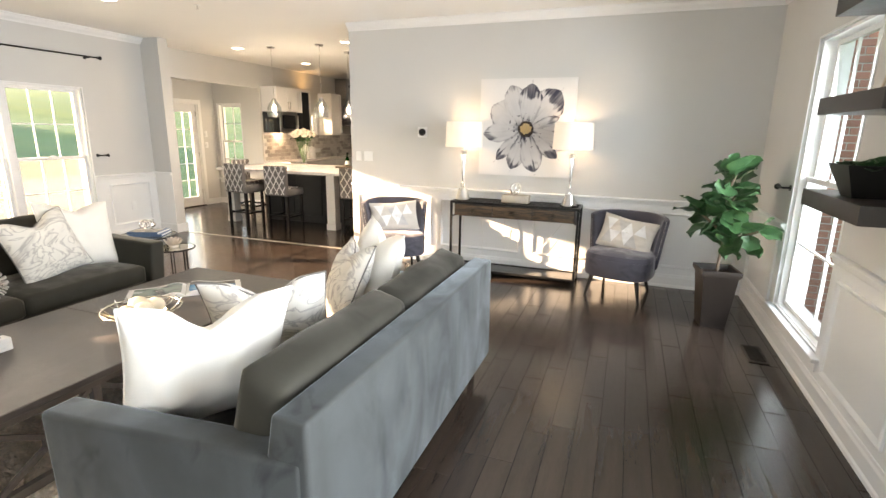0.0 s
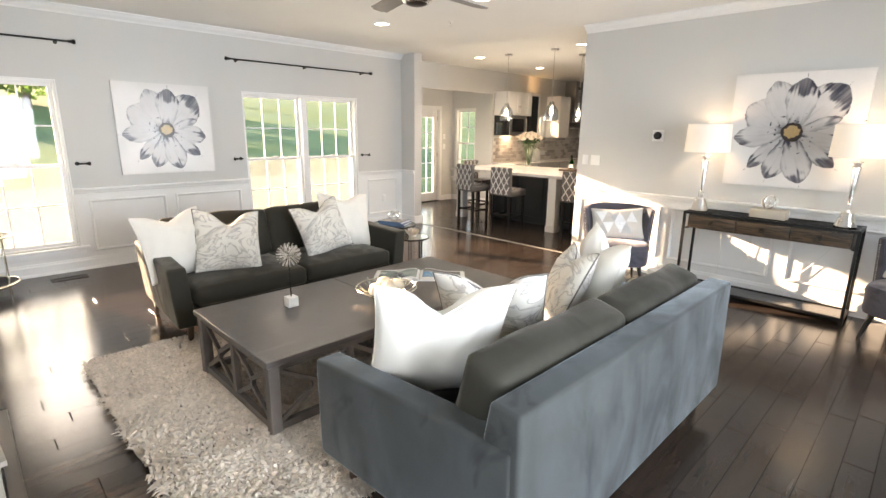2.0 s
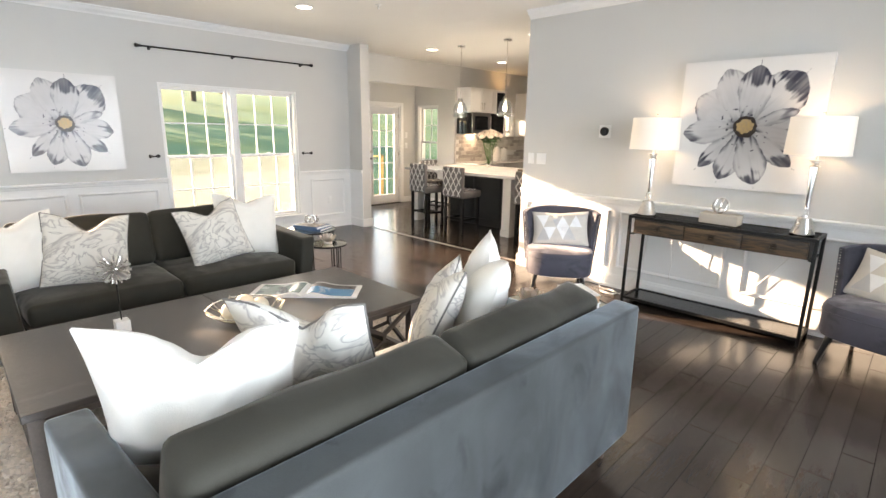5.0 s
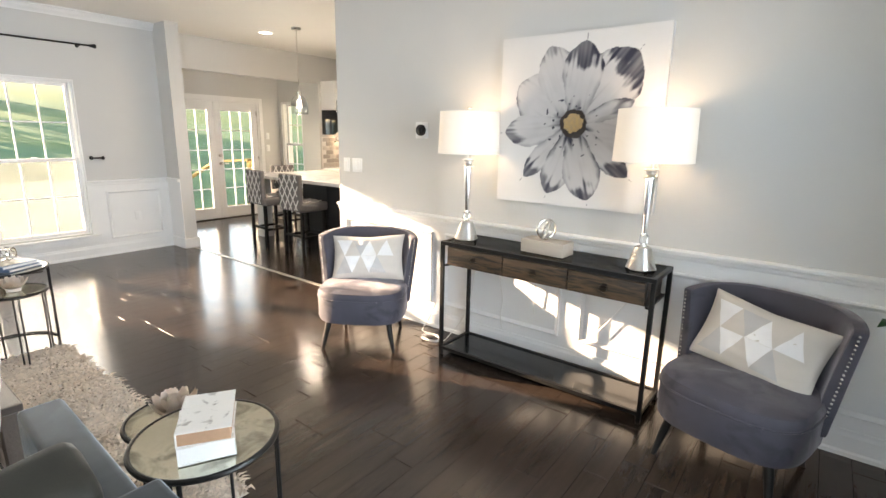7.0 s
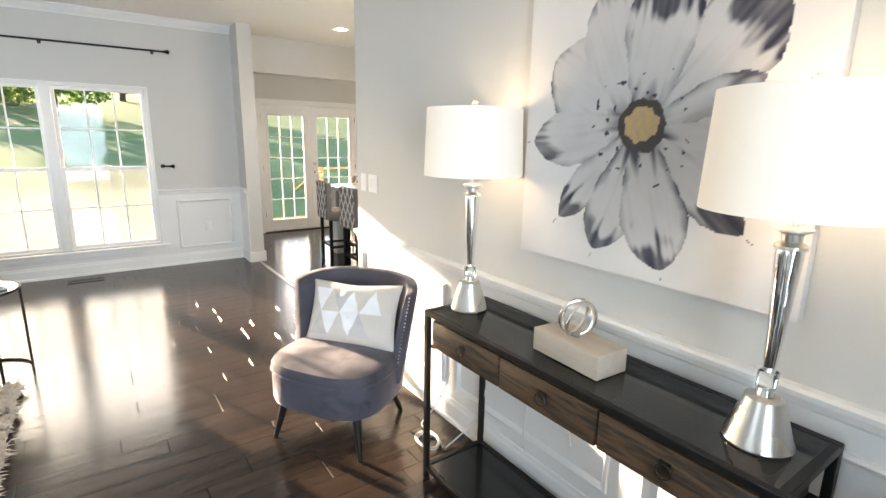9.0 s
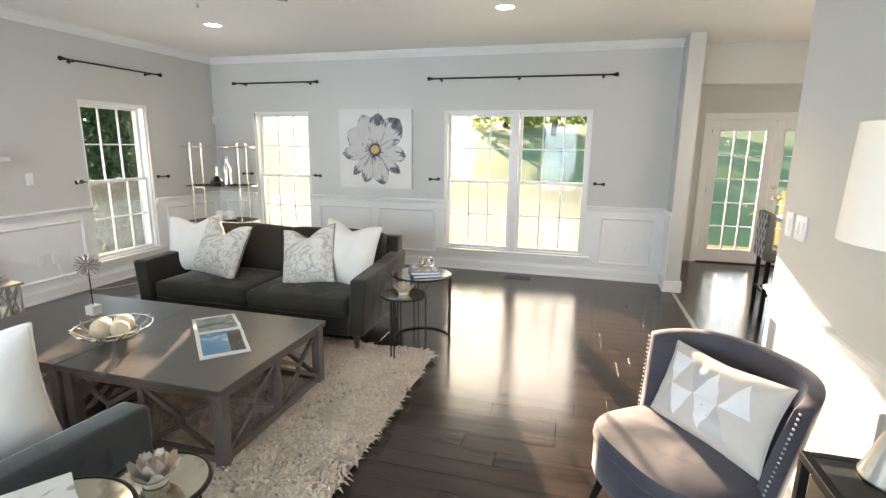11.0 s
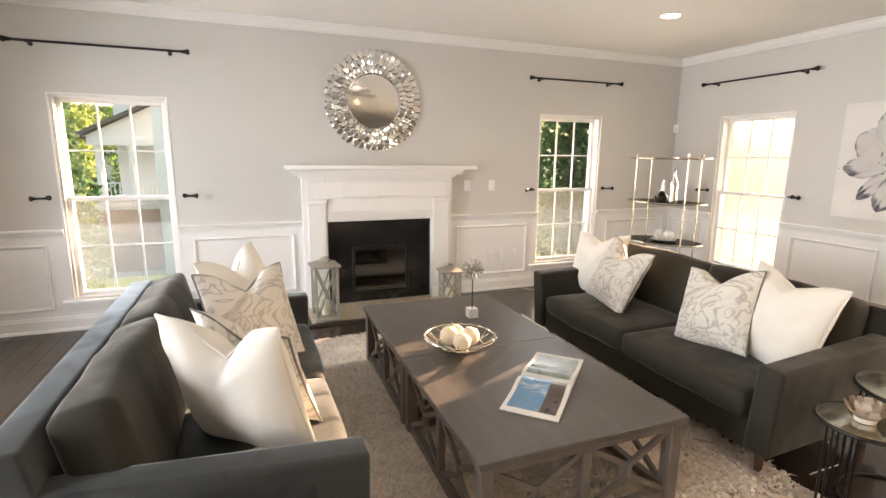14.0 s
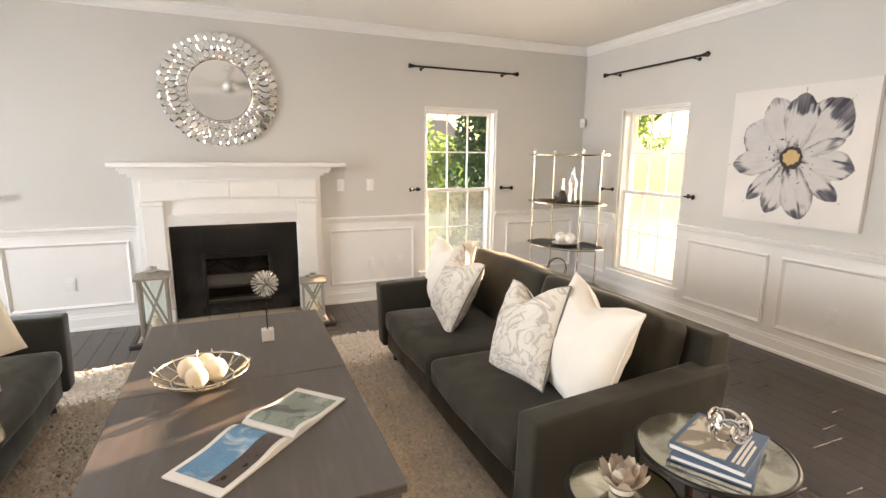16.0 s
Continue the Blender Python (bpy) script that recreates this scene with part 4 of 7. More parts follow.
# shag rug
rug = thing("shag_rug", "thick cream and beige shag rug under the coffee tables", "rug")
bm = bmesh.new()
nx, ny = 60, 100
rx0, rx1, ry0, ry1 = 2.85, 5.15, 1.08, 4.22
vs = {}
for i in range(nx + 1):
    for j in range(ny + 1):
        x, y = rx0 + (rx1 - rx0) * i / nx, ry0 + (ry1 - ry0) * j / ny
        e = min(1, min(i, nx - i, j, ny - j) / 2)
        n3 = noise.noise(Vector((x * 9, y * 9, 0)))
        vs[i, j] = bm.verts.new((x + 0.02 * noise.noise(Vector((x * 6, y * 6, 3))), y + 0.02 * noise.noise(Vector((x * 6, y * 6, 7))), 0.004 + e * (0.016 + 0.006 * n3)))
for i in range(nx):
    for j in range(ny):
        bm.faces.new((vs[i, j], vs[i + 1, j], vs[i + 1, j + 1], vs[i, j + 1]))
part("backing", bm, M_RUG, rug)
rng = np.random.default_rng(5)
verts, faces = [], []
for k in range(58000):
    x, y = rng.uniform(rx0 - 0.005, rx1 + 0.005), rng.uniform(ry0 - 0.005, ry1 + 0.005)
    sw = Vector((noise.noise(Vector((x * 4, y * 4, 1))), noise.noise(Vector((x * 4, y * 4, 9))), 0)) * 1.6
    a = rng.uniform(0, math.tau)
    d = Vector((math.cos(a), math.sin(a), 0)) * 0.6 + sw
    d.normalize()
    side = Vector((-d.y, d.x, 0)) * 0.0075
    ln, hi = rng.uniform(0.035, 0.075), rng.uniform(0.020, 0.040)
    p = Vector((x, y, 0.012))
    q1, q2 = p + d * ln * 0.45 + Vector((0, 0, hi)), p + d * ln + Vector((0, 0, hi * 0.75))
    b0 = len(verts)
    verts += [p - side, p + side, q1 + side, q1 - side, q2]
    faces += [(b0, b0 + 1, b0 + 2, b0 + 3), (b0 + 3, b0 + 2, b0 + 4)]
me = bpy.data.meshes.new("pile")
me.from_pydata([tuple(v) for v in verts], [], faces)
M_PILE = island_tint(mat("shag_pile_wool", (0.68, 0.585, 0.485), 0.95, var=0.12, scale=7, bump=0.2, sheen=0.4), 0.80, 1.12)
me.materials.append(M_PILE)
smooth(me, 80)
pile = new("shag", me)
pile.parent = rug
tagged(pile, "long tangled wool pile", kind="stuff")


def paint_ink(x, y):
    """Colour of the flower painting at x, y in -1 .. 1."""
    base = Vector((0.74, 0.72, 0.70)) * (0.97 + 0.06 * noise.noise(Vector((x * 2, y * 2, 5))))
    cx, cy = 0.0, -0.02
    dx, dy = x - cx, y - cy
    r, a = math.hypot(dx, dy), math.degrees(math.atan2(dx, dy)) % 360
    dark = Vector((0.035, 0.035, 0.055))
    col = base.copy()
    best = 0.0
    for ang, length, width, tip, rim_l, rim_r, bend in PETALS:
        d = (a - ang + 180) % 360 - 180
        u = r * math.cos(radians(d)) / length
        if u < 0.05 or u > 1.1 or abs(d) > 60:
            continue
        side = r * math.sin(radians(d)) + bend * u * u
        n1 = noise.noise(Vector((x * 7 + ang, y * 7, 2)))
        n2 = noise.noise(Vector((side * 24 + ang, u * 2.6, 1)))
        n3 = noise.noise(Vector((x * 16 + ang, y * 16, 4)))
        grow = min(1.0, u / 0.62) ** 0.62
        tail = max(0.0, 1 - (max(0.0, u - 0.66) / 0.36) ** 2) ** 0.75
        w = width * grow * tail * (1 + 0.10 * n1) + 0.012 * n3
        inside = (w - abs(side)) / 0.02
        if inside > 0:
            body = Vector((0.59, 0.57, 0.565)) * (1 - 0.14 * max(0, n2) - 0.10 * max(0, n1) - 0.05)
            ink = min(1.0, max(0, (u - 0.95 + 0.26 * tip + 0.17 * n1 + 0.14 * n2) / 0.10)) * min(1, 0.35 + tip)
            rim = max(0, 1 - inside / (2.4 + 1.8 * n1)) * (rim_l if side < 0 else rim_r) * min(1, max(0, 0.75 + 1.4 * n1))
            core = max(0, (0.30 - u + 0.16 * n2) / 0.12) * 0.60
            k = min(1, max(0, max(ink, rim, core) * (0.88 + 0.3 * n2)))
            col = body.lerp(dark, k)
    if 0.18 < r < 0.40 and noise.noise(Vector((x * 22, y * 22, 8))) > 0.50:
        col = dark.copy()
    rr = r + 0.02 * noise.noise(Vector((x * 14, y * 14, 3)))
    if rr < 0.165:
        col = Vector((0.04, 0.028, 0.022))
    if rr < 0.115 + 0.02 * noise.noise(Vector((x * 20, y * 20, 6))):
        col = Vector((0.62, 0.42, 0.16)).lerp(Vector((0.45, 0.33, 0.2)), 0.5 + 0.5 * noise.noise(Vector((x * 30, y * 30, 0))))
    return col


# angle, length, half width, the ink on the tip and on the two edges, and the bend
PETALS = [(304, 0.86, 0.30, 0.1, 1.0, 0.1, 0.03), (98, 0.84, 0.22, 0.6, 0.8, 0.5, -0.04), (45, 1.0, 0.33, 0.95, 0.1, 1.0, 0.05), (72, 0.72, 0.10, 0.9, 0.9, 0.4, 0.02), (335, 0.93, 0.25, 0.35, 0.1, 0.9, -0.05), (8, 0.90, 0.25, 1.0, 0.6, 0.5, 0.03),
          (259, 0.90, 0.20, 0.6, 0.5, 0.1, -0.06), (227, 0.88, 0.13, 0.9, 0.9, 0.5, 0.05), (134, 0.88, 0.14, 0.8, 0.4, 1.0, 0.05), (196, 0.87, 0.19, 0.5, 0.4, 1.0, -0.04), (168, 0.90, 0.23, 0.55, 1.0, 0.8, 0.04)]
M_PAINT = mat("painted_canvas", (1, 1, 1), 0.22, var=0.03, scale=5, bump=0.15, bscale=180)
_t = M_PAINT.node_tree
_a = _t.nodes.new("ShaderNodeVertexColor")
_a.layer_name = "paint"
_mx = _t.nodes.new("ShaderNodeMixRGB")
_mx.blend_type, _mx.inputs[0].default_value = "MULTIPLY", 1.0
_b = _t.nodes["Principled BSDF"]
_t.links.new(_b.inputs["Base Color"].links[0].from_socket, _mx.inputs[1])
_t.links.new(_a.outputs[0], _mx.inputs[2])
_t.links.new(_mx.outputs[0], _b.inputs["Base Color"])


def painting_mesh(n=220):
    bm = bmesh.new()
    g = [[bm.verts.new(((i / n - 0.5) * 1.04, -0.042, (j / n - 0.5) * 1.04)) for j in range(n + 1)] for i in range(n + 1)]
    for i in range(n):
        for j in range(n):
            bm.faces.new((g[i][j], g[i + 1][j], g[i + 1][j + 1], g[i][j + 1]))
    me = mesh_of("paint_layer", bm, M_PAINT)
    lay = me.color_attributes.new("paint", "FLOAT_COLOR", "POINT")
    for v, c in zip(me.vertices, lay.data):
        c.color = (*paint_ink(v.co.x / 0.52, v.co.z / 0.52), 1)
    return me


PAINT = painting_mesh()


def painting(label, m):
    p = thing("painting", label, "painting", m, "flower paintings")
    part("canvas", boxes((-0.52, 0.52, -0.0415, -0.002, -0.52, 0.52), bevel=0.003), M_CANVAS, p)
    o = new("paint_layer", PAINT)
    o.parent = p
    return p


painting("square white canvas of a dark-tipped flower above the console", SIDES["north"](5.65) @ pose(0, 0, 1.625))
painting("square white canvas of a dark-tipped flower between windows", SIDES["west"](2.558) @ pose(0, 0, 1.568))

# round mirror
mir = thing("round_mirror", "round wall mirror framed by rings of mirrored petals", "mirror", SIDES["south"](4.05) @ pose(0, 0, 2.11))
part("backing", lathe([(0.001, 0), (0.43, 0), (0.43, 0.012), (0.001, 0.012)], 48), M_STEEL, mir, m=pose(0, 0, 0, 90))
part("glass", lathe([(0.001, 0.012), (0.27, 0.012), (0.262, 0.030), (0.001, 0.031)], 64), M_MIRROR, mir, "round mirror glass", m=pose(0, 0, 0, 90))
bm = bmesh.new()
ring(bm, (0, 0, 0.022), 0.276, 0.010, seg=64)
part("inner_rim", bm, M_CHROME, mir, m=pose(0, 0, 0, 90))


def petal_mesh(length, wide, name):
    bm = bmesh.new()
    rows = []
    for s, z in ((1.0, 0.0), (1.0, 0.006), (0.72, 0.012)):
        rows.append([bm.verts.new((wide / 2 * s * math.cos(k * math.tau / 14) * (1 + 0.25 * math.sin(k * math.tau / 14)), length / 2 * s * math.sin(k * math.tau / 14), z)) for k in range(14)])
    for a, b in zip(rows, rows[1:]):
        for k in range(14):
            bm.faces.new((a[k], a[(k + 1) % 14], b[(k + 1) % 14], b[k]))
    bm.faces.new(rows[-1])
    return mesh_of(name, bm, M_MIRROR, False)


for ring_r, length, wide, count, lift in ((0.315, 0.082, 0.046, 44, 0.022), (0.385, 0.088, 0.056, 44, 0.026), (0.455, 0.092, 0.066, 44, 0.018)):
    me = petal_mesh(length, wide, "mirror_petal")
    for k in range(count):
        a = 360 * (k + 0.5 * (ring_r == 0.385)) / count
        o = new("mirror_petal", me)
        o.parent = mir
        o.matrix_basis = pose(0, 0, 0, 90) @ pose(0, 0, 0, 0, 0, a) @ pose(0, ring_r, lift, random.uniform(-2, 3), random.uniform(-2, 2), 0)


def console_table():
    c = thing("console_table", "black metal console table with three walnut drawers", "console table", pose(5.617, 6.035, 0))
    w, d, h, b = 0.702, 0.176, 0.83, 0.012
    bm = bmesh.new()
    for x in (-w + b, w - b):
        for y in (-d + b, d - b):
            part("leg", boxes((x - b, x + b, y - b, y + b, 0, h - 2 * b), bevel=0.002, seg=1), M_BLACK, c)
    for z, nm in ((h - b, "top_frame"), (0.055, "lower_frame")):
        part(nm, boxes((-w, w, -d, -d + 2 * b, z - b, z + b), (-w, w, d - 2 * b, d, z - b, z + b), (-w, -w + 2 * b, -d + 2 * b, d - 2 * b, z - b, z + b), (w - 2 * b, w, -d + 2 * b, d - 2 * b, z - b, z + b), bevel=0.002, seg=1), M_BLACK, c)
    part("glass_top", boxes((-w + 2 * b, w - 2 * b, -d + 2 * b, d - 2 * b, h - 0.010, h - 0.002)), M_SMOKE, c, "smoked glass top", soft=False)
    part("lower_shelf", boxes((-w + 2 * b, w - 2 * b, -d + 2 * b, d - 2 * b, 0.05, 0.060)), M_SLATE, c, "dark glossy lower shelf")
    part("drawer_box", boxes((-w + 0.045, w - 0.045, -d + 0.028, d - 0.03, 0.665, h - 0.030), bevel=0.003), M_DARKWOOD, c)
    for s in (-1, 1):
        part("bracket", boxes((s * (w - 0.035) - 0.012, s * (w - 0.035) + 0.012, -d + 0.02, d - 0.02, 0.655, 0.667)), M_BLACK, c)
    wide = (2 * w - 0.10) / 3
    for k in range(3):
        a = -w + 0.05 + k * wide
        dr = part("drawer", boxes((a + 0.004, a + wide - 0.004, -d + 0.008, -d + 0.027, 0.672, h - 0.036), bevel=0.004), M_DRAWER, c, "weathered walnut drawer front")
        bm = boxes((a + wide / 2 - 0.016, a + wide / 2 + 0.016, -d + 0.003, -d + 0.008, 0.727, 0.757), bevel=0.002)
        ring(bm, (a + wide / 2, -d - 0.004, 0.730), 0.021, 0.0035, "Y", 20, 6)
        part("ring_pull", bm, M_BRONZE, dr, "bronze ring pull")
    return c


console_table()


def table_lamp(m):
    l = thing("table_lamp", "nickel and crystal table lamp with white drum shade, lit", "lamp", m, "console lamps")
    part("base", lathe([(0.001, 0), (0.083, 0), (0.085, 0.006), (0.080, 0.016), (0.046, 0.125), (0.030, 0.132), (0.001, 0.132)], 40), M_STEEL, l, "flared brushed nickel base")
    part("crystal", boxes((-0.021, 0.021, -0.021, 0.021, 0.148, 0.198), bevel=0.008), M_GLASS, l, "clear crystal block")
    part("collar", tubes(((0, 0, 0.13), (0, 0, 0.15), 0.022, 0.016)), M_CHROME, l)
    part("collar", tubes(((0, 0, 0.197), (0, 0, 0.21), 0.016, 0.014)), M_CHROME, l)
    part("stem", lathe([(0.001, 0.208), (0.014, 0.208), (0.016, 0.23), (0.031, 0.50), (0.030, 0.515), (0.001, 0.515)], 20), M_CHROME, l, "tapered polished stem")
    part("neck", lathe([(0.001, 0.515), (0.036, 0.516), (0.036, 0.524), (0.022, 0.534), (0.024, 0.552), (0.042, 0.560), (0.042, 0.566), (0.010, 0.572), (0.008, 0.64), (0.001, 0.64)], 24), M_STEEL, l)
    bm = bmesh.new()
    r0, r1, z0, z1, n = 0.213, 0.203, 0.605, 0.885, 48
    rows = [[bm.verts.new((r * math.cos(k * math.tau / n), r * math.sin(k * math.tau / n), z)) for k in range(n)] for r, z in ((r0 - 0.004, z0), (r0, z0), (r1, z1), (r1 - 0.004, z1))]
    for a, b in zip(rows, rows[1:] + rows[:1]):
        for k in range(n):
            bm.faces.new((a[k], a[(k + 1) % n], b[(k + 1) % n], b[k]))
    sh = part("shade", bm, M_SHADE, l, "white drum shade, glowing")
    bm = bmesh.new()
    for k in range(3):
        a = k * math.tau / 3
        tube(bm, (0, 0, z1 - 0.02), (0.198 * math.cos(a), 0.198 * math.sin(a), z1 - 0.012), 0.003, 0.003, 6)
    tube(bm, (0, 0, 0.63), (0, 0, z1 + 0.012), 0.004, 0.004, 8)
    part("harp", bm, M_STEEL, l)
    part("finial", lathe([(0.001, z1 + 0.010), (0.014, z1 + 0.012), (0.016, z1 + 0.022), (0.010, z1 + 0.032), (0.001, z1 + 0.034)], 14), M_GLASS, l)
    return l


for x in (5.0, 6.185):
    table_lamp(pose(x, 6.04, 0.83) @ Matrix.Scale(0.965, 4))
    ob, data = lamp("table_lamp_bulb", "POINT", pose(x, 6.04, 0.83 + 0.73), 0.85, (1.0, 0.80, 0.55))
    data.shadow_soft_size = 0.03
    bulb = part("bulb", lathe([(0.001, 0), (0.012, 0.0), (0.014, 0.03), (0.027, 0.06), (0.020, 0.088), (0.001, 0.096)], 16), M_GLASS, None, m=pose(x, 6.04, 0.83 + 0.63))
    bulb.name = "light_bulb"
    tagged(bulb, "clear bulb inside the lamp shade", "bulb")

bxo = thing("decor_box", "pale washed wooden block on the console table", "decor box", pose(5.62, 6.025, 0.831, 0, 0, -3))
part("box", boxes((-0.145, 0.145, -0.07, 0.07, 0, 0.082), bevel=0.004), mat("pale_wood", (0.46, 0.40, 0.33), 0.6, var=0.18, scale=4, stretch=(0.8, 6, 6), bump=0.25), bxo)
kn = thing("metal_knot", "silver metal knot sculpture on a wooden block", "sculpture", pose(5.61, 6.025, 0.913))
for k in range(3):
    bm = bmesh.new()
    ring(bm, (0, 0, 0.066), 0.062, 0.006, Euler((radians(75 + 20 * k), radians(25 * k), radians(60 * k))).to_matrix(), 32, 8)
    part("hoop", bm, M_STEEL, kn)


def slipper_chair(m, seed):
    c = thing("slipper_chair", "charcoal velvet slipper chair with curved tufted nailhead back", "chair", m, "velvet slipper chairs")
    n = 22
    bm = bmesh.new()
    rows = []
    outline = []
    for k in range(40):
        a = k * math.tau / 40
        ca, sa = math.cos(a), math.sin(a)
        outline.append((0.325 * abs(ca) ** 0.62 * (1 if ca >= 0 else -1), 0.295 * abs(sa) ** 0.62 * (1 if sa >= 0 else -1) - 0.03))
    for s, z in ((0.90, 0.215), (0.975, 0.225), (1.0, 0.25), (1.0, 0.385), (0.985, 0.40)):
        rows.append([bm.verts.new((x * s, y * s, z)) for x, y in outline])
    for a, b in zip(rows, rows[1:]):
        for k in range(40):
            bm.faces.new((a[k], a[(k + 1) % 40], b[(k + 1) % 40], b[k]))
    bm.faces.new(rows[0][::-1])
    bm.faces.new(rows[-1])
    part("seat_frame", bm, M_CHAIR, c)
    bm = bmesh.new()
    rows = []
    for s, z in ((0.96, 0.395), (1.0, 0.405), (1.0, 0.43), (0.965, 0.452), (0.80, 0.466), (0.4, 0.474), (0.05, 0.476)):
        rows.append([bm.verts.new((x * s, y * s - 0.004, z + 0.003 * noise.noise(Vector((x * 6, y * 6, seed))))) for x, y in outline])
    for a, b in zip(rows, rows[1:]):
        for k in range(40):
            bm.faces.new((a[k], a[(k + 1) % 40], b[(k + 1) % 40], b[k]))
    bm.faces.new(rows[0][::-1])
    bm.faces.new(rows[-1])
    part("seat_cushion", bm, M_CHAIR, c)
    bm = bmesh.new()
    for a, b in zip(outline, outline[1:] + outline[:1]):
        tube(bm, (a[0] * 1.005, a[1] * 1.005, 0.402), (b[0] * 1.005, b[1] * 1.005, 0.402), 0.006, 0.006, 6)
    part("piping", bm, M_CHAIR, c)
    # curved back
    def back_at(u, v, out):
        wide = 0.318 + 0.055 * v
        x = wide * math.sin(u * 1.25) / math.sin(1.25)
        y = 0.285 - 0.27 * abs(u) ** 2.3 + 0.085 * v
        nrm = Vector((math.sin(u * 1.1), math.cos(u * 1.1), 0.0))
        z = 0.30 + (0.525 - 0.035 * abs(u) ** 4) * v
        p = Vector((x, y, z)) + nrm * (0.03 * out)
        if out < 0:
            for bu, bv in ((-0.5, 0.72), (0, 0.72), (0.5, 0.72), (-0.25, 0.48), (0.25, 0.48)):
                g = math.exp(-((u - bu) ** 2 / 0.012 + (v - bv) ** 2 / 0.010))
                p += nrm * 0.022 * g
            p -= nrm * 0.012 * math.sin(min(1, v) * math.pi)
        return p
    bm = bmesh.new()
    nu, nv = 36, 18
    g = {}
    for side in (-1, 1):
        for i in range(nu + 1):
            for j in range(nv + 1):
                g[side, i, j] = bm.verts.new(back_at(-1 + 2 * i / nu, j / nv, side))
        for i in range(nu):
            for j in range(nv):
                q = (g[side, i, j], g[side, i + 1, j], g[side, i + 1, j + 1], g[side, i, j + 1])
                bm.faces.new(q)
    for i in range(nu):
        for j in (0, nv):
            bm.faces.new((g[-1, i, j], g[-1, i + 1, j], g[1, i + 1, j], g[1, i, j]))
    for j in range(nv):
        for i in (0, nu):
            bm.faces.new((g[-1, i, j], g[-1, i, j + 1], g[1, i, j + 1], g[1, i, j]))
    bmesh.ops.recalc_face_normals(bm, faces=bm.faces[:])
    rim = [e for e in bm.edges if len(e.link_faces) == 2 and e.calc_face_angle(0) > 0.9]
    bmesh.ops.bevel(bm, geom=rim, offset=0.014, segments=2, profile=0.6, affect="EDGES", clamp_overlap=True)
    part("backrest", bm, M_CHAIR, c, "curved button-tufted velvet back")
    nail = mesh_of("nail", lathe([(0.0055, 0), (0.0050, 0.002), (0.003, 0.0038), (0.0005, 0.0045)], 8), M_STEEL)
    for s in (-1, 1):
        for k in range(20):
            p = back_at(s * 1.0, 0.22 + k * 0.0395, 0)
            o = new("nail", nail)
            o.parent = c
            o.matrix_basis = Matrix.Translation(p + Vector((0, -0.014, 0))) @ pose(0, 0, 0, 90, 0, 0) @ Matrix.Translation((0, 0, 0.0))
    for bu, bv in ((-0.5, 0.72), (0, 0.72), (0.5, 0.72), (-0.25, 0.48), (0.25, 0.48)):
        p = back_at(bu, bv, -1)
        part("button", lathe([(0.013, 0), (0.011, 0.006), (0.001, 0.009)], 12), M_CHAIR, c, m=Matrix.Translation(p) @ pose(0, 0, 0, 90, 0, 0))
    for x, y, fx, fy in ((-0.22, -0.22, -0.265, -0.265), (0.22, -0.22, 0.265, -0.265), (-0.20, 0.16, -0.235, 0.25), (0.20, 0.16, 0.235, 0.25)):
        part("leg", tubes(((fx, fy, 0), (x, y, 0.22), 0.013, 0.024)), M_BLACK, c, "black tapered leg")
    return c


M_TRI_W = mat("white_patch", (0.80, 0.80, 0.80), 0.8, bump=0.3, bscale=260)
M_TRI_G = mat("pale_grey_patch", (0.50, 0.49, 0.48), 0.8, bump=0.3, bscale=260)
M_LUMBAR = mat("oatmeal_linen", (0.60, 0.56, 0.51), 0.85, var=0.07, bump=0.35, bscale=260)


def lumbar(m, seed):
    """An oblong cushion patched with triangles."""
    w, h, t = 0.57, 0.36, 0.16
    p = thing("lumbar_pillow", "oatmeal lumbar pillow patched with white and grey triangles", "pillow", m, "lumbar pillows")
    part("cover", pillow_mesh(w, h, t, 0.1, seed), M_LUMBAR, p)
    part("seam", piping(w, h, t, 0.1, seed, r=0.003), M_LUMBAR, p)

    def patch(a, b, c, material):
        bm = bmesh.new()
        n, g = 8, {}
        for i in range(n + 1):
            for j in range(n + 1 - i):
                q = Vector(a) + (Vector(b) - Vector(a)) * (i / n) + (Vector(c) - Vector(a)) * (j / n)
                o = pillow_point(q.x, q.y, w, h, t, 0.1, 1, seed)
                g[i, j] = bm.verts.new(o + Vector((0, 0, 0.0016)))
        for i in range(n):
            for j in range(n - i):
                bm.faces.new((g[i, j], g[i + 1, j], g[i, j + 1]))
                if j < n - i - 1:
                    bm.faces.new((g[i + 1, j], g[i + 1, j + 1], g[i, j + 1]))
        part("patch", bm, material, p)
    step, half = 0.48, 0.76
    for row, tones in enumerate(("GWgWGgW", "WgGWgWG")):
        y0, y1 = (-half, -0.004) if row == 0 else (0.004, half)
        for k, tone in enumerate(tones):
            x = -0.88 + k * step / 2
            e = 0.006
            tri = ((x + e, y0), (x + step - e, y0), (x + step / 2, y1)) if (k + row) % 2 == 0 else ((x + e, y1), (x + step / 2, y0), (x + step - e, y1))
            if tone != "g" and x + step < 0.92:
                patch(*tri, M_TRI_W if tone == "W" else M_TRI_G)
    return p


C1 = pose(4.30, 5.735, 0, 0, 0, 33) @ Matrix.Scale(0.975, 4)
C2 = pose(6.765, 5.825, 0, 0, 0, -15) @ Matrix.Scale(0.975, 4)
slipper_chair(C1, 1)
slipper_chair(C2, 2)
lumbar(C1 @ lean(0, 0.115, 0.622, 0, 24, 3), 11)
lumbar(C2 @ lean(0.0, 0.11, 0.605, 0, 24, -8), 12)

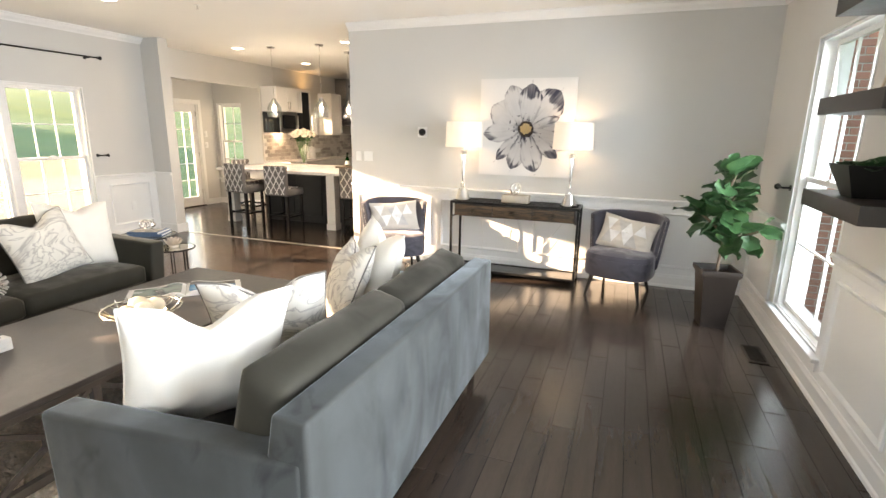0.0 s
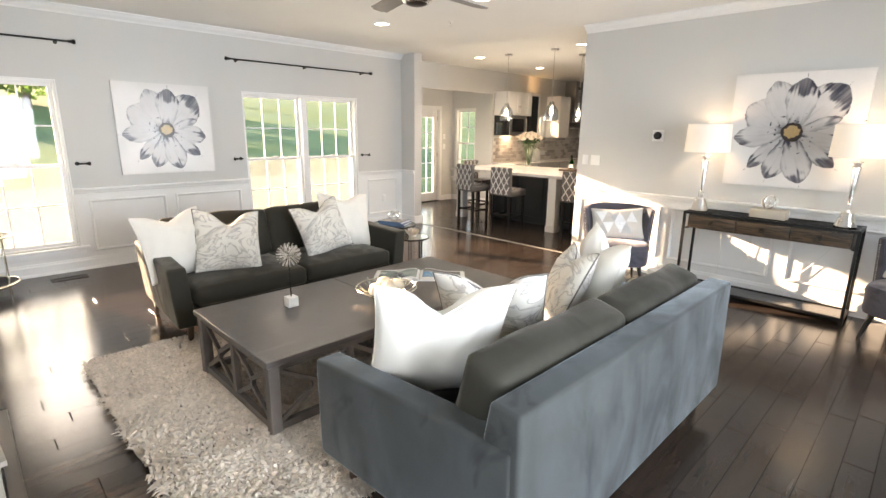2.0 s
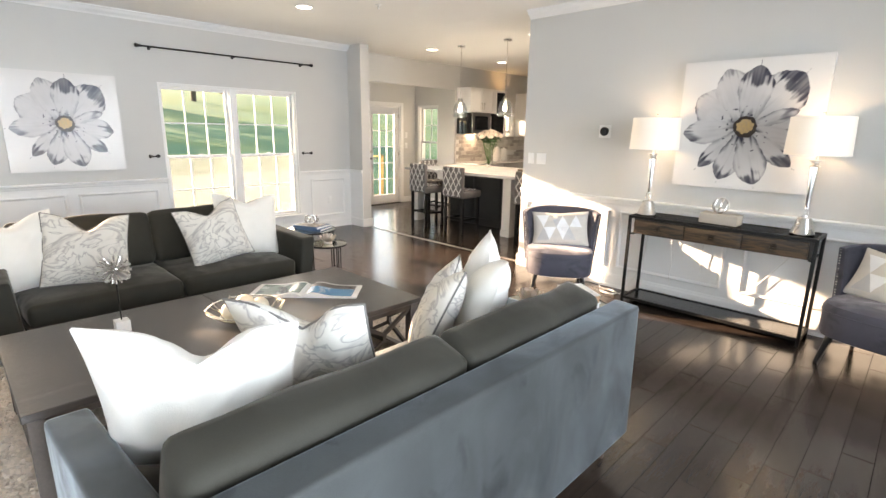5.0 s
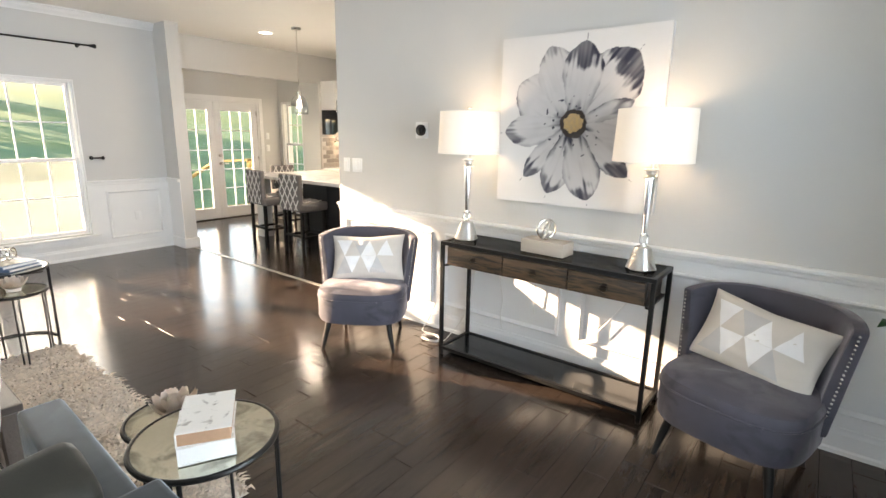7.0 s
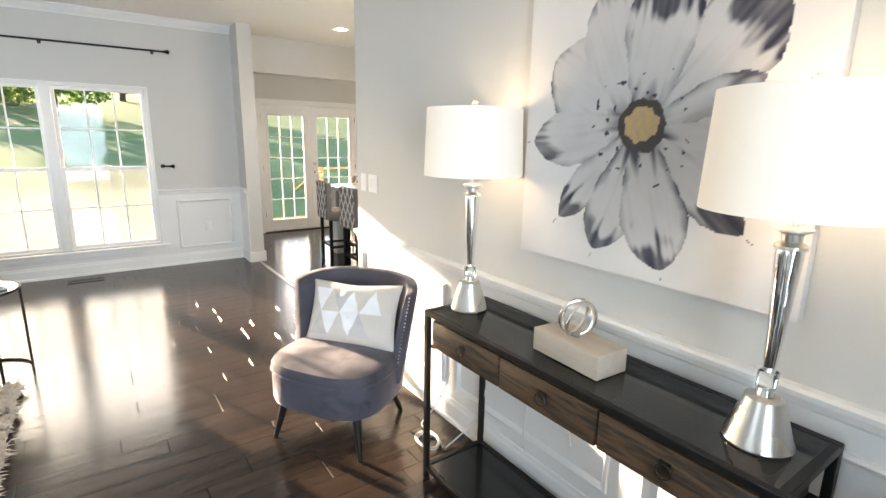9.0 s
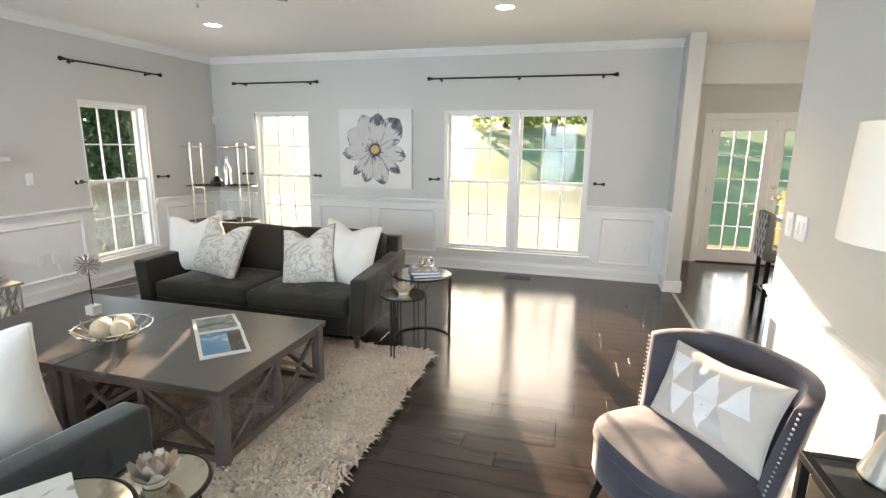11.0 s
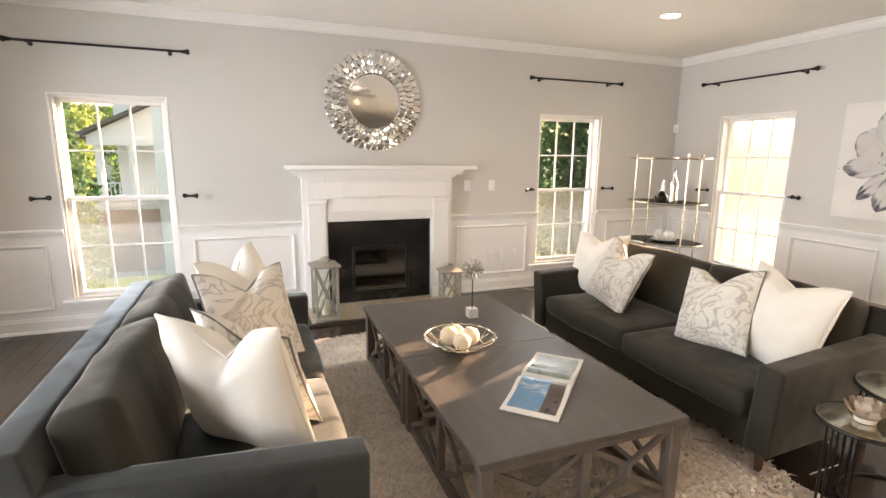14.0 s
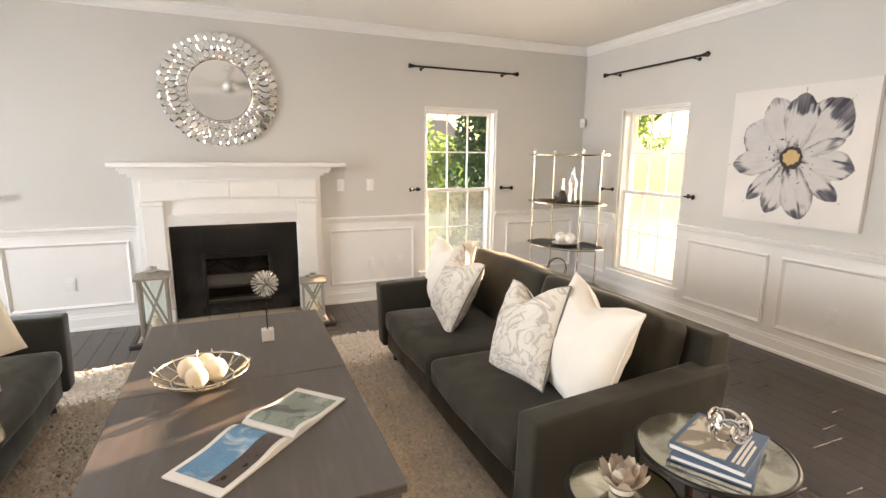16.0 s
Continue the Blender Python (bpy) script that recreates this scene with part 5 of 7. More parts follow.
# ---- small things of the living room ----
M_ANTIQUE = two_tone(mat("antique_mirror", (0.62, 0.60, 0.50), 0.10, 0.9, var=0.15, scale=7, bump=0.02), (0.30, 0.29, 0.24), 0.50, 0.66, 9, 5, 0.8)
M_PLASTER = mat("blush_plaster", (0.76, 0.68, 0.60), 0.75, var=0.08, bump=0.2)
M_PAGE = mat("paper", (0.74, 0.73, 0.70), 0.6, var=0.04, bump=0.05)
M_BLUE = mat("blue_cover", (0.075, 0.13, 0.22), 0.35, var=0.2)
M_SEA = two_tone(mat("sea_photo", (0.10, 0.25, 0.40), 0.25, var=0.25, scale=6), (0.42, 0.50, 0.55), 0.5, 0.62, 7, 5, 1.2)
M_LAND = two_tone(mat("cloud_photo", (0.22, 0.27, 0.24), 0.25, var=0.3, scale=7), (0.08, 0.09, 0.09), 0.5, 0.6, 6, 5, 1.0)
M_ROCK = mat("rock_photo", (0.06, 0.045, 0.04), 0.3, var=0.6, scale=14)
M_MARBLE = two_tone(mat("white_marble", (0.76, 0.75, 0.72), 0.3, var=0.05), (0.55, 0.53, 0.5), 0.55, 0.7, 12, 5, 1.5)
M_SILVER = mat("silvered_glass", (0.70, 0.70, 0.70), 0.12, 1.0, var=0.25, scale=25, bump=0.2, bscale=60)
M_GREYWOOD = mat("weathered_grey_wood", (0.30, 0.27, 0.23), 0.7, var=0.25, scale=8, stretch=(5, 5, 0.8), bump=0.35)
M_CABLE = mat("white_cable", (0.70, 0.69, 0.66), 0.5, bump=0)
M_WAX = mat("ivory_ball", (0.78, 0.70, 0.55), 0.6, var=0.12, scale=14, bump=0.4, bscale=50)


def round_table(m, r, h, label):
    t = thing("side_table", label, "side table", m, "nesting side tables")
    bm = bmesh.new()
    ring(bm, (0, 0, h - 0.009), r, 0.009, seg=48)
    part("rim", bm, M_BLACK, t)
    part("top", lathe([(0.001, h - 0.014), (r - 0.004, h - 0.014), (r - 0.004, h - 0.003), (0.001, h - 0.003)], 48), M_ANTIQUE, t, "antiqued mirror top")
    for k in range(6):
        a = (60 * (k // 2) * 2 + (k % 2) * 9 + 25)
        c, s = math.cos(radians(a)), math.sin(radians(a))
        part("leg", tubes(((c * r, s * r, 0.0), (c * r, s * r, h - 0.010), 0.0055), seg=8), M_BLACK, t)
    bm = bmesh.new()
    n = 30
    pts = [Vector((r * math.cos(radians(25 + 250 * k / n)), r * math.sin(radians(25 + 250 * k / n)), 0.008)) for k in range(n + 1)]
    for a, b in zip(pts, pts[1:]):
        tube(bm, a, b, 0.007, 0.007, 6)
    part("foot_ring", bm, M_BLACK, t)
    return t


NA, NB, FA, FB = (5.50, 3.91, 0.60), (5.185, 3.955, 0.52), (2.52, 4.02, 0.58), (2.88, 3.99, 0.50)
LT = "round black metal side table with antiqued mirror top"
round_table(pose(NA[0], NA[1], 0.0, 0, 0, 40), 0.212, NA[2], LT)
round_table(pose(NB[0], NB[1], 0.0, 0, 0, 150), 0.165, NB[2], LT)
round_table(pose(FA[0], FA[1], 0.0, 0, 0, 60), 0.245, FA[2], LT)
round_table(pose(FB[0], FB[1], 0.0, 0, 0, 200), 0.170, FB[2], LT)


def book(m, w, d, t, cover, label, pages=None):
    b = thing("book", label, "book", m, "stacked books")
    part("page_block", boxes((-w / 2 + 0.004, w / 2 - 0.005, -d / 2 + 0.005, d / 2 - 0.005, 0.003, t - 0.003)), pages or M_PAGE, b)
    part("cover", boxes((-w / 2, w / 2, -d / 2, d / 2, 0, 0.003), (-w / 2, w / 2, -d / 2, d / 2, t - 0.003, t), (-w / 2, -w / 2 + 0.004, -d / 2, d / 2, 0.003, t - 0.003)), cover, b)
    return b


M_COVER = two_tone(mat("printed_pale_cover", (0.70, 0.68, 0.64), 0.5, var=0.06), (0.35, 0.33, 0.30), 0.58, 0.68, 30, 4, 0.5)
M_PAGE_TAN = mat("tan_page_edge", (0.42, 0.25, 0.15), 0.7, var=0.15)
book(pose(NA[0] + 0.03, NA[1] - 0.01, NA[2], 0, 0, 63), 0.155, 0.225, 0.055, M_PAGE, "thick white book lying on a side table")
book(pose(NA[0] + 0.035, NA[1] - 0.005, NA[2] + 0.055, 0, 0, 57), 0.15, 0.22, 0.045, M_COVER, "pale printed book lying on another book", M_PAGE_TAN)
b1 = book(pose(FA[0] + 0.01, FA[1] + 0.03, FA[2], 0, 0, 118), 0.235, 0.29, 0.020, M_BLUE, "blue hardback book on a side table")
b2 = book(pose(FA[0] + 0.0, FA[1] + 0.02, FA[2] + 0.020, 0, 0, 112), 0.23, 0.28, 0.022, M_BLUE, "blue hardback with a floral cover picture")
part("cover_picture", boxes((-0.10, 0.05, -0.12, 0.12, 0.0222, 0.0232)), two_tone(mat("brown_print", (0.26, 0.22, 0.17), 0.35, var=0.2), (0.62, 0.58, 0.50), 0.5, 0.58, 11, 3, 0.6), b2)
for k in range(3):
    part("title_bar", boxes((0.065 + 0.014 * k, 0.073 + 0.014 * k, -0.11, 0.10 - 0.03 * k, 0.0222, 0.0230)), M_PAGE, b2)


def lotus(m, r, label):
    l = thing("lotus_candle_holder", label, "candle holder", m, "lotus candle holders")
    bm = bmesh.new()
    n = 6
    rows = []
    for i in range(n + 1):
        v = i / n
        wd = 0.5 * math.sin(min(1, v * 0.82 + 0.10) * math.pi) ** 0.8 * 0.62
        rows.append([bm.verts.new((wd * s, v * 0.9 + 0.06 * abs(s), 0.55 * v * v + 0.10 * abs(s) * wd)) for s in (-1, 0, 1)])
    for a, b in zip(rows, rows[1:]):
        for k in range(2):
            bm.faces.new((a[k], a[k + 1], b[k + 1], b[k]))
    bmesh.ops.solidify(bm, geom=bm.faces[:], thickness=0.05)
    me = mesh_of("petal", bm, M_PLASTER)
    for ringk, (count, up, size) in enumerate(((9, 12, 1.0), (8, 34, 0.86), (6, 55, 0.66))):
        for k in range(count):
            o = new("petal", me)
            o.parent = l
            o.matrix_basis = pose(0, 0, 0.012 + 0.006 * ringk, 0, 0, 360 * (k + 0.5 * (ringk % 2)) / count) @ pose(0, 0.012, 0, up, 0, 0) @ Matrix.Scale(r * size, 4)
    part("cup", lathe([(0.001, 0), (r * 0.45, 0), (r * 0.5, 0.02), (0.001, 0.022)], 16), M_PLASTER, l)
    return l


lotus(pose(NB[0], NB[1], NB[2]), 0.085, "blush plaster lotus candle holder on a side table")
lotus(pose(FB[0], FB[1], FB[2]), 0.085, "blush plaster lotus candle holder on a side table")
rb = thing("ribbon_ornament", "clear twisted ribbon glass ornament on blue books", "ornament", pose(FA[0] - 0.02, FA[1] + 0.03, FA[2] + 0.043))
for k in range(6):
    bm = bmesh.new()
    ring(bm, (0, 0.045, 0.052), 0.045, 0.006, Euler((radians(90 + (-1) ** k * 14), radians(12 * k), 0)).to_matrix(), 24, 6, 0.75)
    part("loop", bm, M_CHROME, rb, m=pose(0, 0, 0, 0, 0, 60 * k))

# on the coffee tables
TT = 0.44 + RUG_TOP
bo = thing("branch_bowl", "pale metal branch bowl on the coffee table", "bowl", pose(4.17, 2.63, TT))
rng = np.random.default_rng(9)
for k in range(22):
    bm = bmesh.new()
    a = k * math.tau / 22
    prev = Vector((0.05 * math.cos(a), 0.05 * math.sin(a), 0.012))
    for s in range(1, 6):
        v = s / 5
        rad = 0.05 + 0.165 * v
        aa = a + 0.5 * v * (1 if k % 2 else -1) * 0.55
        p = Vector((rad * math.cos(aa), rad * math.sin(aa), 0.012 + 0.085 * v ** 1.6 + (0.012 if s == 5 and k % 3 == 0 else 0)))
        tube(bm, prev, p, 0.0062 - 0.0006 * s, 0.0058 - 0.0006 * s, 6)
        prev = p
    part("branch", bm, M_BRASSY, bo)
for rr, z in ((0.05, 0.012), (0.135, 0.045), (0.205, 0.09)):
    bm = bmesh.new()
    ring(bm, (0, 0, z), rr, 0.005, seg=36, sides=6)
    part("hoop", bm, M_BRASSY, bo)
for x, y, r in ((0.055, -0.03, 0.055), (-0.055, 0.02, 0.055), (0.02, 0.075, 0.05), (-0.01, -0.085, 0.048)):
    bm = bmesh.new()
    bmesh.ops.create_icosphere(bm, subdivisions=3, radius=r)
    for v in bm.verts:
        v.co *= 1 + 0.05 * noise.noise(v.co * 60)
    ob = part("decor_ball", bm, M_WAX, None, m=pose(4.17 + x, 2.63 + y, TT + 0.035 + r))
    tagged(ob, "ivory textured ball in the branch bowl", "ornament", "balls in the bowl")
bk = thing("open_book", "open photo book lying on the coffee table", "book", pose(3.92, 3.16, TT, 0, 0, -45))
for s in (-1, 1):
    bm = bmesh.new()
    n = 10
    top, bot = [], []
    for i in range(n + 1):
        u = i / n
        z = 0.020 * math.exp(-((u - 0.18) / 0.22) ** 2) * (u > 0.02) + 0.008 + 0.004 * (1 - u)
        y = s * (0.002 + 0.355 * u)
        top.append([bm.verts.new((x, y, z)) for x in (-0.132, 0.132)])
        bot.append([bm.verts.new((x, y, 0.001)) for x in (-0.132, 0.132)])
    for i in range(n):
        bm.faces.new((top[i][0], top[i][1], top[i + 1][1], top[i + 1][0]))
        bm.faces.new((bot[i][0], bot[i][1], bot[i + 1][1], bot[i + 1][0]))
        for k in (0, 1):
            bm.faces.new((top[i][k], top[i + 1][k], bot[i + 1][k], bot[i][k]))
    bm.faces.new((top[n][0], top[n][1], bot[n][1], bot[n][0]))
    pg = part("page_block", bm, M_PAGE, bk)
    for x0, x1, material in (((-0.035, 0.112, M_SEA), (-0.112, -0.035, M_ROCK)) if s > 0 else ((-0.112, 0.112, M_LAND),)):
        bm = bmesh.new()
        rows = []
        for i in range(n + 1):
            u = 0.06 + 0.84 * i / n
            z = 0.020 * math.exp(-((u - 0.18) / 0.22) ** 2) + 0.008 + 0.004 * (1 - u) + 0.0012
            rows.append([bm.verts.new((x, s * (0.002 + 0.355 * u), z)) for x in (x0, x1)])
        for a, b in zip(rows, rows[1:]):
            bm.faces.new((a[0], a[1], b[1], b[0]))
        part("photo", bm, material, pg)
ur = thing("urchin_sculpture", "silver spiked ball sculpture on a white marble block", "sculpture", pose(3.85, 2.09, TT))
part("block", boxes((-0.034, 0.034, -0.034, 0.034, 0, 0.065), bevel=0.003), M_MARBLE, ur, "white marble block")
part("rod", tubes(((0, 0, 0.065), (0, 0, 0.33), 0.004), seg=8), M_BLACK, ur)
rng = np.random.default_rng(3)
spike = bmesh.new()
tube(spike, (0, 0, 0.012), (0, 0, 0.078), 0.0022, 0.0042, 6)
spike = mesh_of("spike", spike, M_STEEL)
for k in range(90):
    z = 1 - 2 * (k + 0.5) / 90
    a = k * 2.399963
    d = Vector((math.sqrt(1 - z * z) * math.cos(a), math.sqrt(1 - z * z) * math.sin(a), z))
    o = new("spike", spike)
    o.parent = ur
    o.matrix_basis = Matrix.Translation((0, 0, 0.345)) @ d.to_track_quat("Z", "Y").to_matrix().to_4x4()
part("core", lathe([(0.001, -0.016), (0.012, -0.010), (0.016, 0), (0.012, 0.010), (0.001, 0.016)], 12), M_STEEL, ur, m=pose(0, 0, 0.345))


def lantern(m, w, h, label):
    l = thing("lantern", label, "lantern", m, "hearth lanterns")
    g, b = w / 2 - 0.018, 0.011
    part("base", boxes((-w / 2, w / 2, -w / 2, w / 2, 0, 0.03), (-w / 2 + 0.012, w / 2 - 0.012, -w / 2 + 0.012, w / 2 - 0.012, 0.03, 0.045), bevel=0.004, seg=1), M_GREYWOOD, l)
    zt = h - 0.10
    for x in (-g, g):
        for y in (-g, g):
            part("post", boxes((x - b, x + b, y - b, y + b, 0.045, zt), bevel=0.002, seg=1), M_GREYWOOD, l)
    for k in range(4):
        bm = bmesh.new()
        bar(bm, (-g + b, -g, 0.05), (g - b, -g, zt - 0.01), 0.016, 0.010, (0, 1, 0))
        bar(bm, (g - b, -g + 0.001, 0.05), (-g + b, -g + 0.001, zt - 0.01), 0.016, 0.010, (0, 1, 0))
        part("cross_brace", bm, M_GREYWOOD, l, m=pose(0, 0, 0, 0, 0, 90 * k))
        pane = part("pane", boxes((-g + b, g - b, -g + 0.010, -g + 0.013, 0.046, zt - 0.002)), M_PANE, l, m=pose(0, 0, 0, 0, 0, 90 * k), soft=False)
        pane.visible_shadow = False
    bm = boxes((-w / 2 - 0.012, w / 2 + 0.012, -w / 2 - 0.012, w / 2 + 0.012, zt, zt + 0.018))
    v = [bm.verts.new(p) for p in [(sx * (w / 2), sy * (w / 2), zt + 0.018) for sx, sy in ((-1, -1), (1, -1), (1, 1), (-1, 1))] + [(sx * 0.045, sy * 0.045, zt + 0.05) for sx, sy in ((-1, -1), (1, -1), (1, 1), (-1, 1))]]
    for k in range(4):
        bm.faces.new((v[k], v[(k + 1) % 4], v[4 + (k + 1) % 4], v[4 + k]))
    bm.faces.new(v[4:])
    part("roof", bm, M_GREYWOOD, l)
    part("cap", lathe([(0.001, 0), (0.062, 0), (0.064, 0.008), (0.03, 0.018), (0.016, 0.024), (0.018, 0.036), (0.001, 0.040)], 24), M_STEEL, l, m=pose(0, 0, zt + 0.048))
    bm = bmesh.new()
    ring(bm, (0, 0.03, zt + 0.085), 0.040, 0.004, Euler((radians(25), 0, 0)).to_matrix(), 28, 6)
    part("ring_handle", bm, M_STEEL, l)
    part("candle", lathe([(0.001, 0), (0.035, 0), (0.036, 0.13), (0.030, 0.135), (0.001, 0.13)], 20), M_WAX, l, "ivory pillar candle", m=pose(0, 0, 0.0455))
    return l


lantern(pose(4.66, 0.48, 0.020, 0, 0, 4), 0.235, 0.62, "tall weathered grey wooden lantern beside the fireplace")
lantern(pose(3.36, 0.44, 0.020, 0, 0, -6), 0.215, 0.46, "short weathered grey wooden lantern beside the fireplace")

# corner etagere
et = thing("glass_shelf_stand", "oval silver metal stand with four glass shelves", "shelf stand", pose(0.58, 0.51, 0, 0, 0, 112))
for x, y in ((-0.30, -0.20), (-0.30, 0.20), (0.30, -0.20), (0.30, 0.20)):
    ps = part("post", tubes(((x, y, 0.0), (x, y, 1.60), 0.0095)), M_BRASSY, et)
    part("knob", lathe([(0.001, 1.595), (0.017, 1.60), (0.019, 1.612), (0.012, 1.626), (0.001, 1.63)], 12, (x, y, 0)), M_BRASSY, ps)
for z in (0.12, 0.57, 1.05, 1.57):
    bm = bmesh.new()
    ring(bm, (0, 0, z), 0.46, 0.011, seg=56, sides=8, squash=0.66)
    sh = part("shelf_rim", bm, M_BRASSY, et)
    bm = lathe([(0.001, z - 0.004), (0.45, z - 0.004), (0.45, z + 0.004), (0.001, z + 0.004)], 48)
    for v in bm.verts:
        v.co.y *= 0.65
    part("glass_shelf", bm, M_SMOKE, sh, "smoked glass shelf", soft=False)
E2 = pose(0.58, 0.51, 0, 0, 0, 112)


def bottle(m, prof, label):
    b = thing("decanter", label, "decanter", m, "silvered decanters")
    part("body", lathe(prof, 24), M_SILVER, b)
    z = prof[-1][1]
    part("stopper", lathe([(0.001, z), (0.010, z), (0.009, z + 0.02), (0.020, z + 0.03), (0.012, z + 0.06), (0.001, z + 0.065)], 16), M_CHROME, b)


bottle(E2 @ pose(-0.06, 0.03, 1.054), [(0.001, 0), (0.05, 0), (0.085, 0.03), (0.09, 0.06), (0.06, 0.10), (0.022, 0.13), (0.016, 0.20), (0.001, 0.20)], "round silvered glass decanter on a shelf")
bottle(E2 @ pose(0.10, -0.04, 1.054), [(0.001, 0), (0.055, 0), (0.058, 0.02), (0.045, 0.12), (0.058, 0.20), (0.050, 0.25), (0.020, 0.29), (0.020, 0.33), (0.001, 0.33)], "tall silvered glass decanter on a shelf")
dish = thing("silver_dish", "dark oval dish on a glass shelf", "dish", E2 @ pose(0.02, 0.0, 0.574))
part("bowl", lathe([(0.001, 0), (0.09, 0), (0.15, 0.02), (0.15, 0.026), (0.001, 0.012)], 28), M_SILVER, dish)
for x in (-0.06, 0.06):
    bm = bmesh.new()
    bmesh.ops.create_icosphere(bm, subdivisions=3, radius=0.06)
    ob = part("decor_ball", bm, M_MARBLE, None, m=E2 @ pose(0.02 + x, 0, 0.574 + 0.076))
    tagged(ob, "white ball on the silver dish", "ornament", "white balls")
wb = thing("wire_basket", "dark looped wire cable on the bottom shelf", "cable", E2 @ pose(-0.1, 0.05, 0.13))
for k in range(2):
    bm = bmesh.new()
    ring(bm, (0, 0, 0.13), 0.13, 0.005, Euler((radians(80 + 14 * k), 0, radians(70 * k))).to_matrix(), 32, 6)
    part("loop", bm, M_BLACK, wb)
adp = thing("power_strip", "black power strip on the bottom glass shelf", "power strip", E2 @ pose(-0.14, 0.0, 0.124, 0, 0, 20))
part("body", boxes((-0.12, 0.12, -0.025, 0.025, 0, 0.03), bevel=0.005), M_BLACK, adp)


def cable(label, pts, r=0.003, material=None):
    cu = bpy.data.curves.new("cable", "CURVE")
    cu.dimensions, cu.bevel_depth, cu.bevel_resolution, cu.resolution_u = "3D", r, 2, 6
    sp = cu.splines.new("NURBS")
    sp.points.add(len(pts) - 1)
    for p, q in zip(sp.points, pts):
        p.co = (*q, 1)
    sp.use_endpoint_u = True
    cu.materials.append(material or M_CABLE)
    ob = new("cable", cu)
    return tagged(ob, label, "cable", "loose cables")


cable("white cable lying on the floor by the shelf stand", [(0.75, 0.08, 0.35), (0.85, 0.20, 0.12), (0.95, 0.34, 0.01), (1.25, 0.30, 0.006), (1.6, 0.42, 0.006), (2.1, 0.25, 0.006), (2.45, 0.06, 0.01), (2.54, 0.02, 0.35)])
random.seed(8)
pts = [(4.98, 6.195, 0.78), (4.97, 6.215, 0.5), (4.93, 6.215, 0.2), (4.80, 6.10, 0.012)]
for k in range(16):
    a = k * 1.9
    pts.append((4.72 + 0.14 * math.cos(a) + random.uniform(-0.04, 0.04), 6.02 + 0.10 * math.sin(a), 0.010 + 0.006 * (k % 4)))
cable("tangled white lamp cord beside the console table", pts + [(4.60, 6.16, 0.08), (4.62, 6.225, 0.30)], 0.0035)
cable("white lamp cord hanging behind the console table", [(5.2, 6.215, 0.66), (5.17, 6.222, 0.5), (5.24, 6.225, 0.38), (5.18, 6.222, 0.26), (5.22, 6.222, 0.16)], 0.0035)
cable("white lamp cord hanging behind the console table", [(5.45, 6.215, 0.66), (5.49, 6.222, 0.5), (5.43, 6.225, 0.42), (5.47, 6.222, 0.33)], 0.0035)
cable("white lamp cord hanging behind the console table", [(6.19, 6.195, 0.70), (6.10, 6.215, 0.6), (6.02, 6.222, 0.45), (5.90, 6.215, 0.30)], 0.0035)

# fiddle-leaf plant
pl = thing("potted_fig", "fiddle-leaf fig in a tall dark square planter", "plant", pose(7.52, 5.24, 0, 0, 0, 8))
bm = bmesh.new()
rows = []
for w, z in ((0.095, 0.0), (0.132, 0.44), (0.150, 0.465), (0.150, 0.50), (0.132, 0.50), (0.125, 0.45)):
    rows.append([bm.verts.new((sx * w, sy * w, z)) for sx, sy in ((-1, -1), (1, -1), (1, 1), (-1, 1))])
for a, b in zip(rows, rows[1:]):
    for k in range(4):
        bm.faces.new((a[k], a[(k + 1) % 4], b[(k + 1) % 4], b[k]))
bm.faces.new(rows[0][::-1])
part("planter", bm, M_DARKWOOD, pl, "dark tapered square planter")
part("soil", boxes((-0.124, 0.124, -0.124, 0.124, 0.44, 0.452)), mat("soil", (0.05, 0.035, 0.025), 0.95, var=0.5, scale=40, bump=1.0), pl)
M_BARK = mat("fig_bark", (0.14, 0.10, 0.07), 0.85, var=0.3, bump=0.5)
limbs = [((0, 0, 0.44), (0.01, -0.01, 0.75)), ((0.01, -0.01, 0.75), (-0.02, 0.02, 1.05)), ((-0.02, 0.02, 1.05), (0.05, 0.0, 1.32)), ((0.01, -0.01, 0.72), (0.18, -0.22, 0.86)), ((0.0, 0.0, 0.80), (-0.20, 0.12, 0.98)), ((-0.01, 0.01, 0.95), (0.14, 0.16, 1.15))]
bm = bmesh.new()
for a, b in limbs:
    tube(bm, a, b, 0.014, 0.010, 8)
part("trunk", bm, M_BARK, pl)


def leaf_mesh(seed):
    bm = bmesh.new()
    n, rows = 8, []
    for i in range(n + 1):
        v = i / n
        wd = (0.105 * math.sin(v * math.pi * 0.97 + 0.06) ** 0.55 * (0.66 + 0.46 * v)) * (1 + 0.08 * math.sin(v * 17 + seed))
        rows.append([bm.verts.new((wd * s, 0.03 + v * 0.20, -0.05 * v * v + 0.022 * abs(s) + 0.010 * math.sin(v * 9 + s * 3 + seed))) for s in (-1, -0.5, 0, 0.5, 1)])
    for a, b in zip(rows, rows[1:]):
        for k in range(4):
            bm.faces.new((a[k], a[k + 1], b[k + 1], b[k]))
    tube(bm, (0, 0, 0), (0, 0.035, 0), 0.003, 0.003, 5)
    return mesh_of("leaf", bm, M_LEAF)


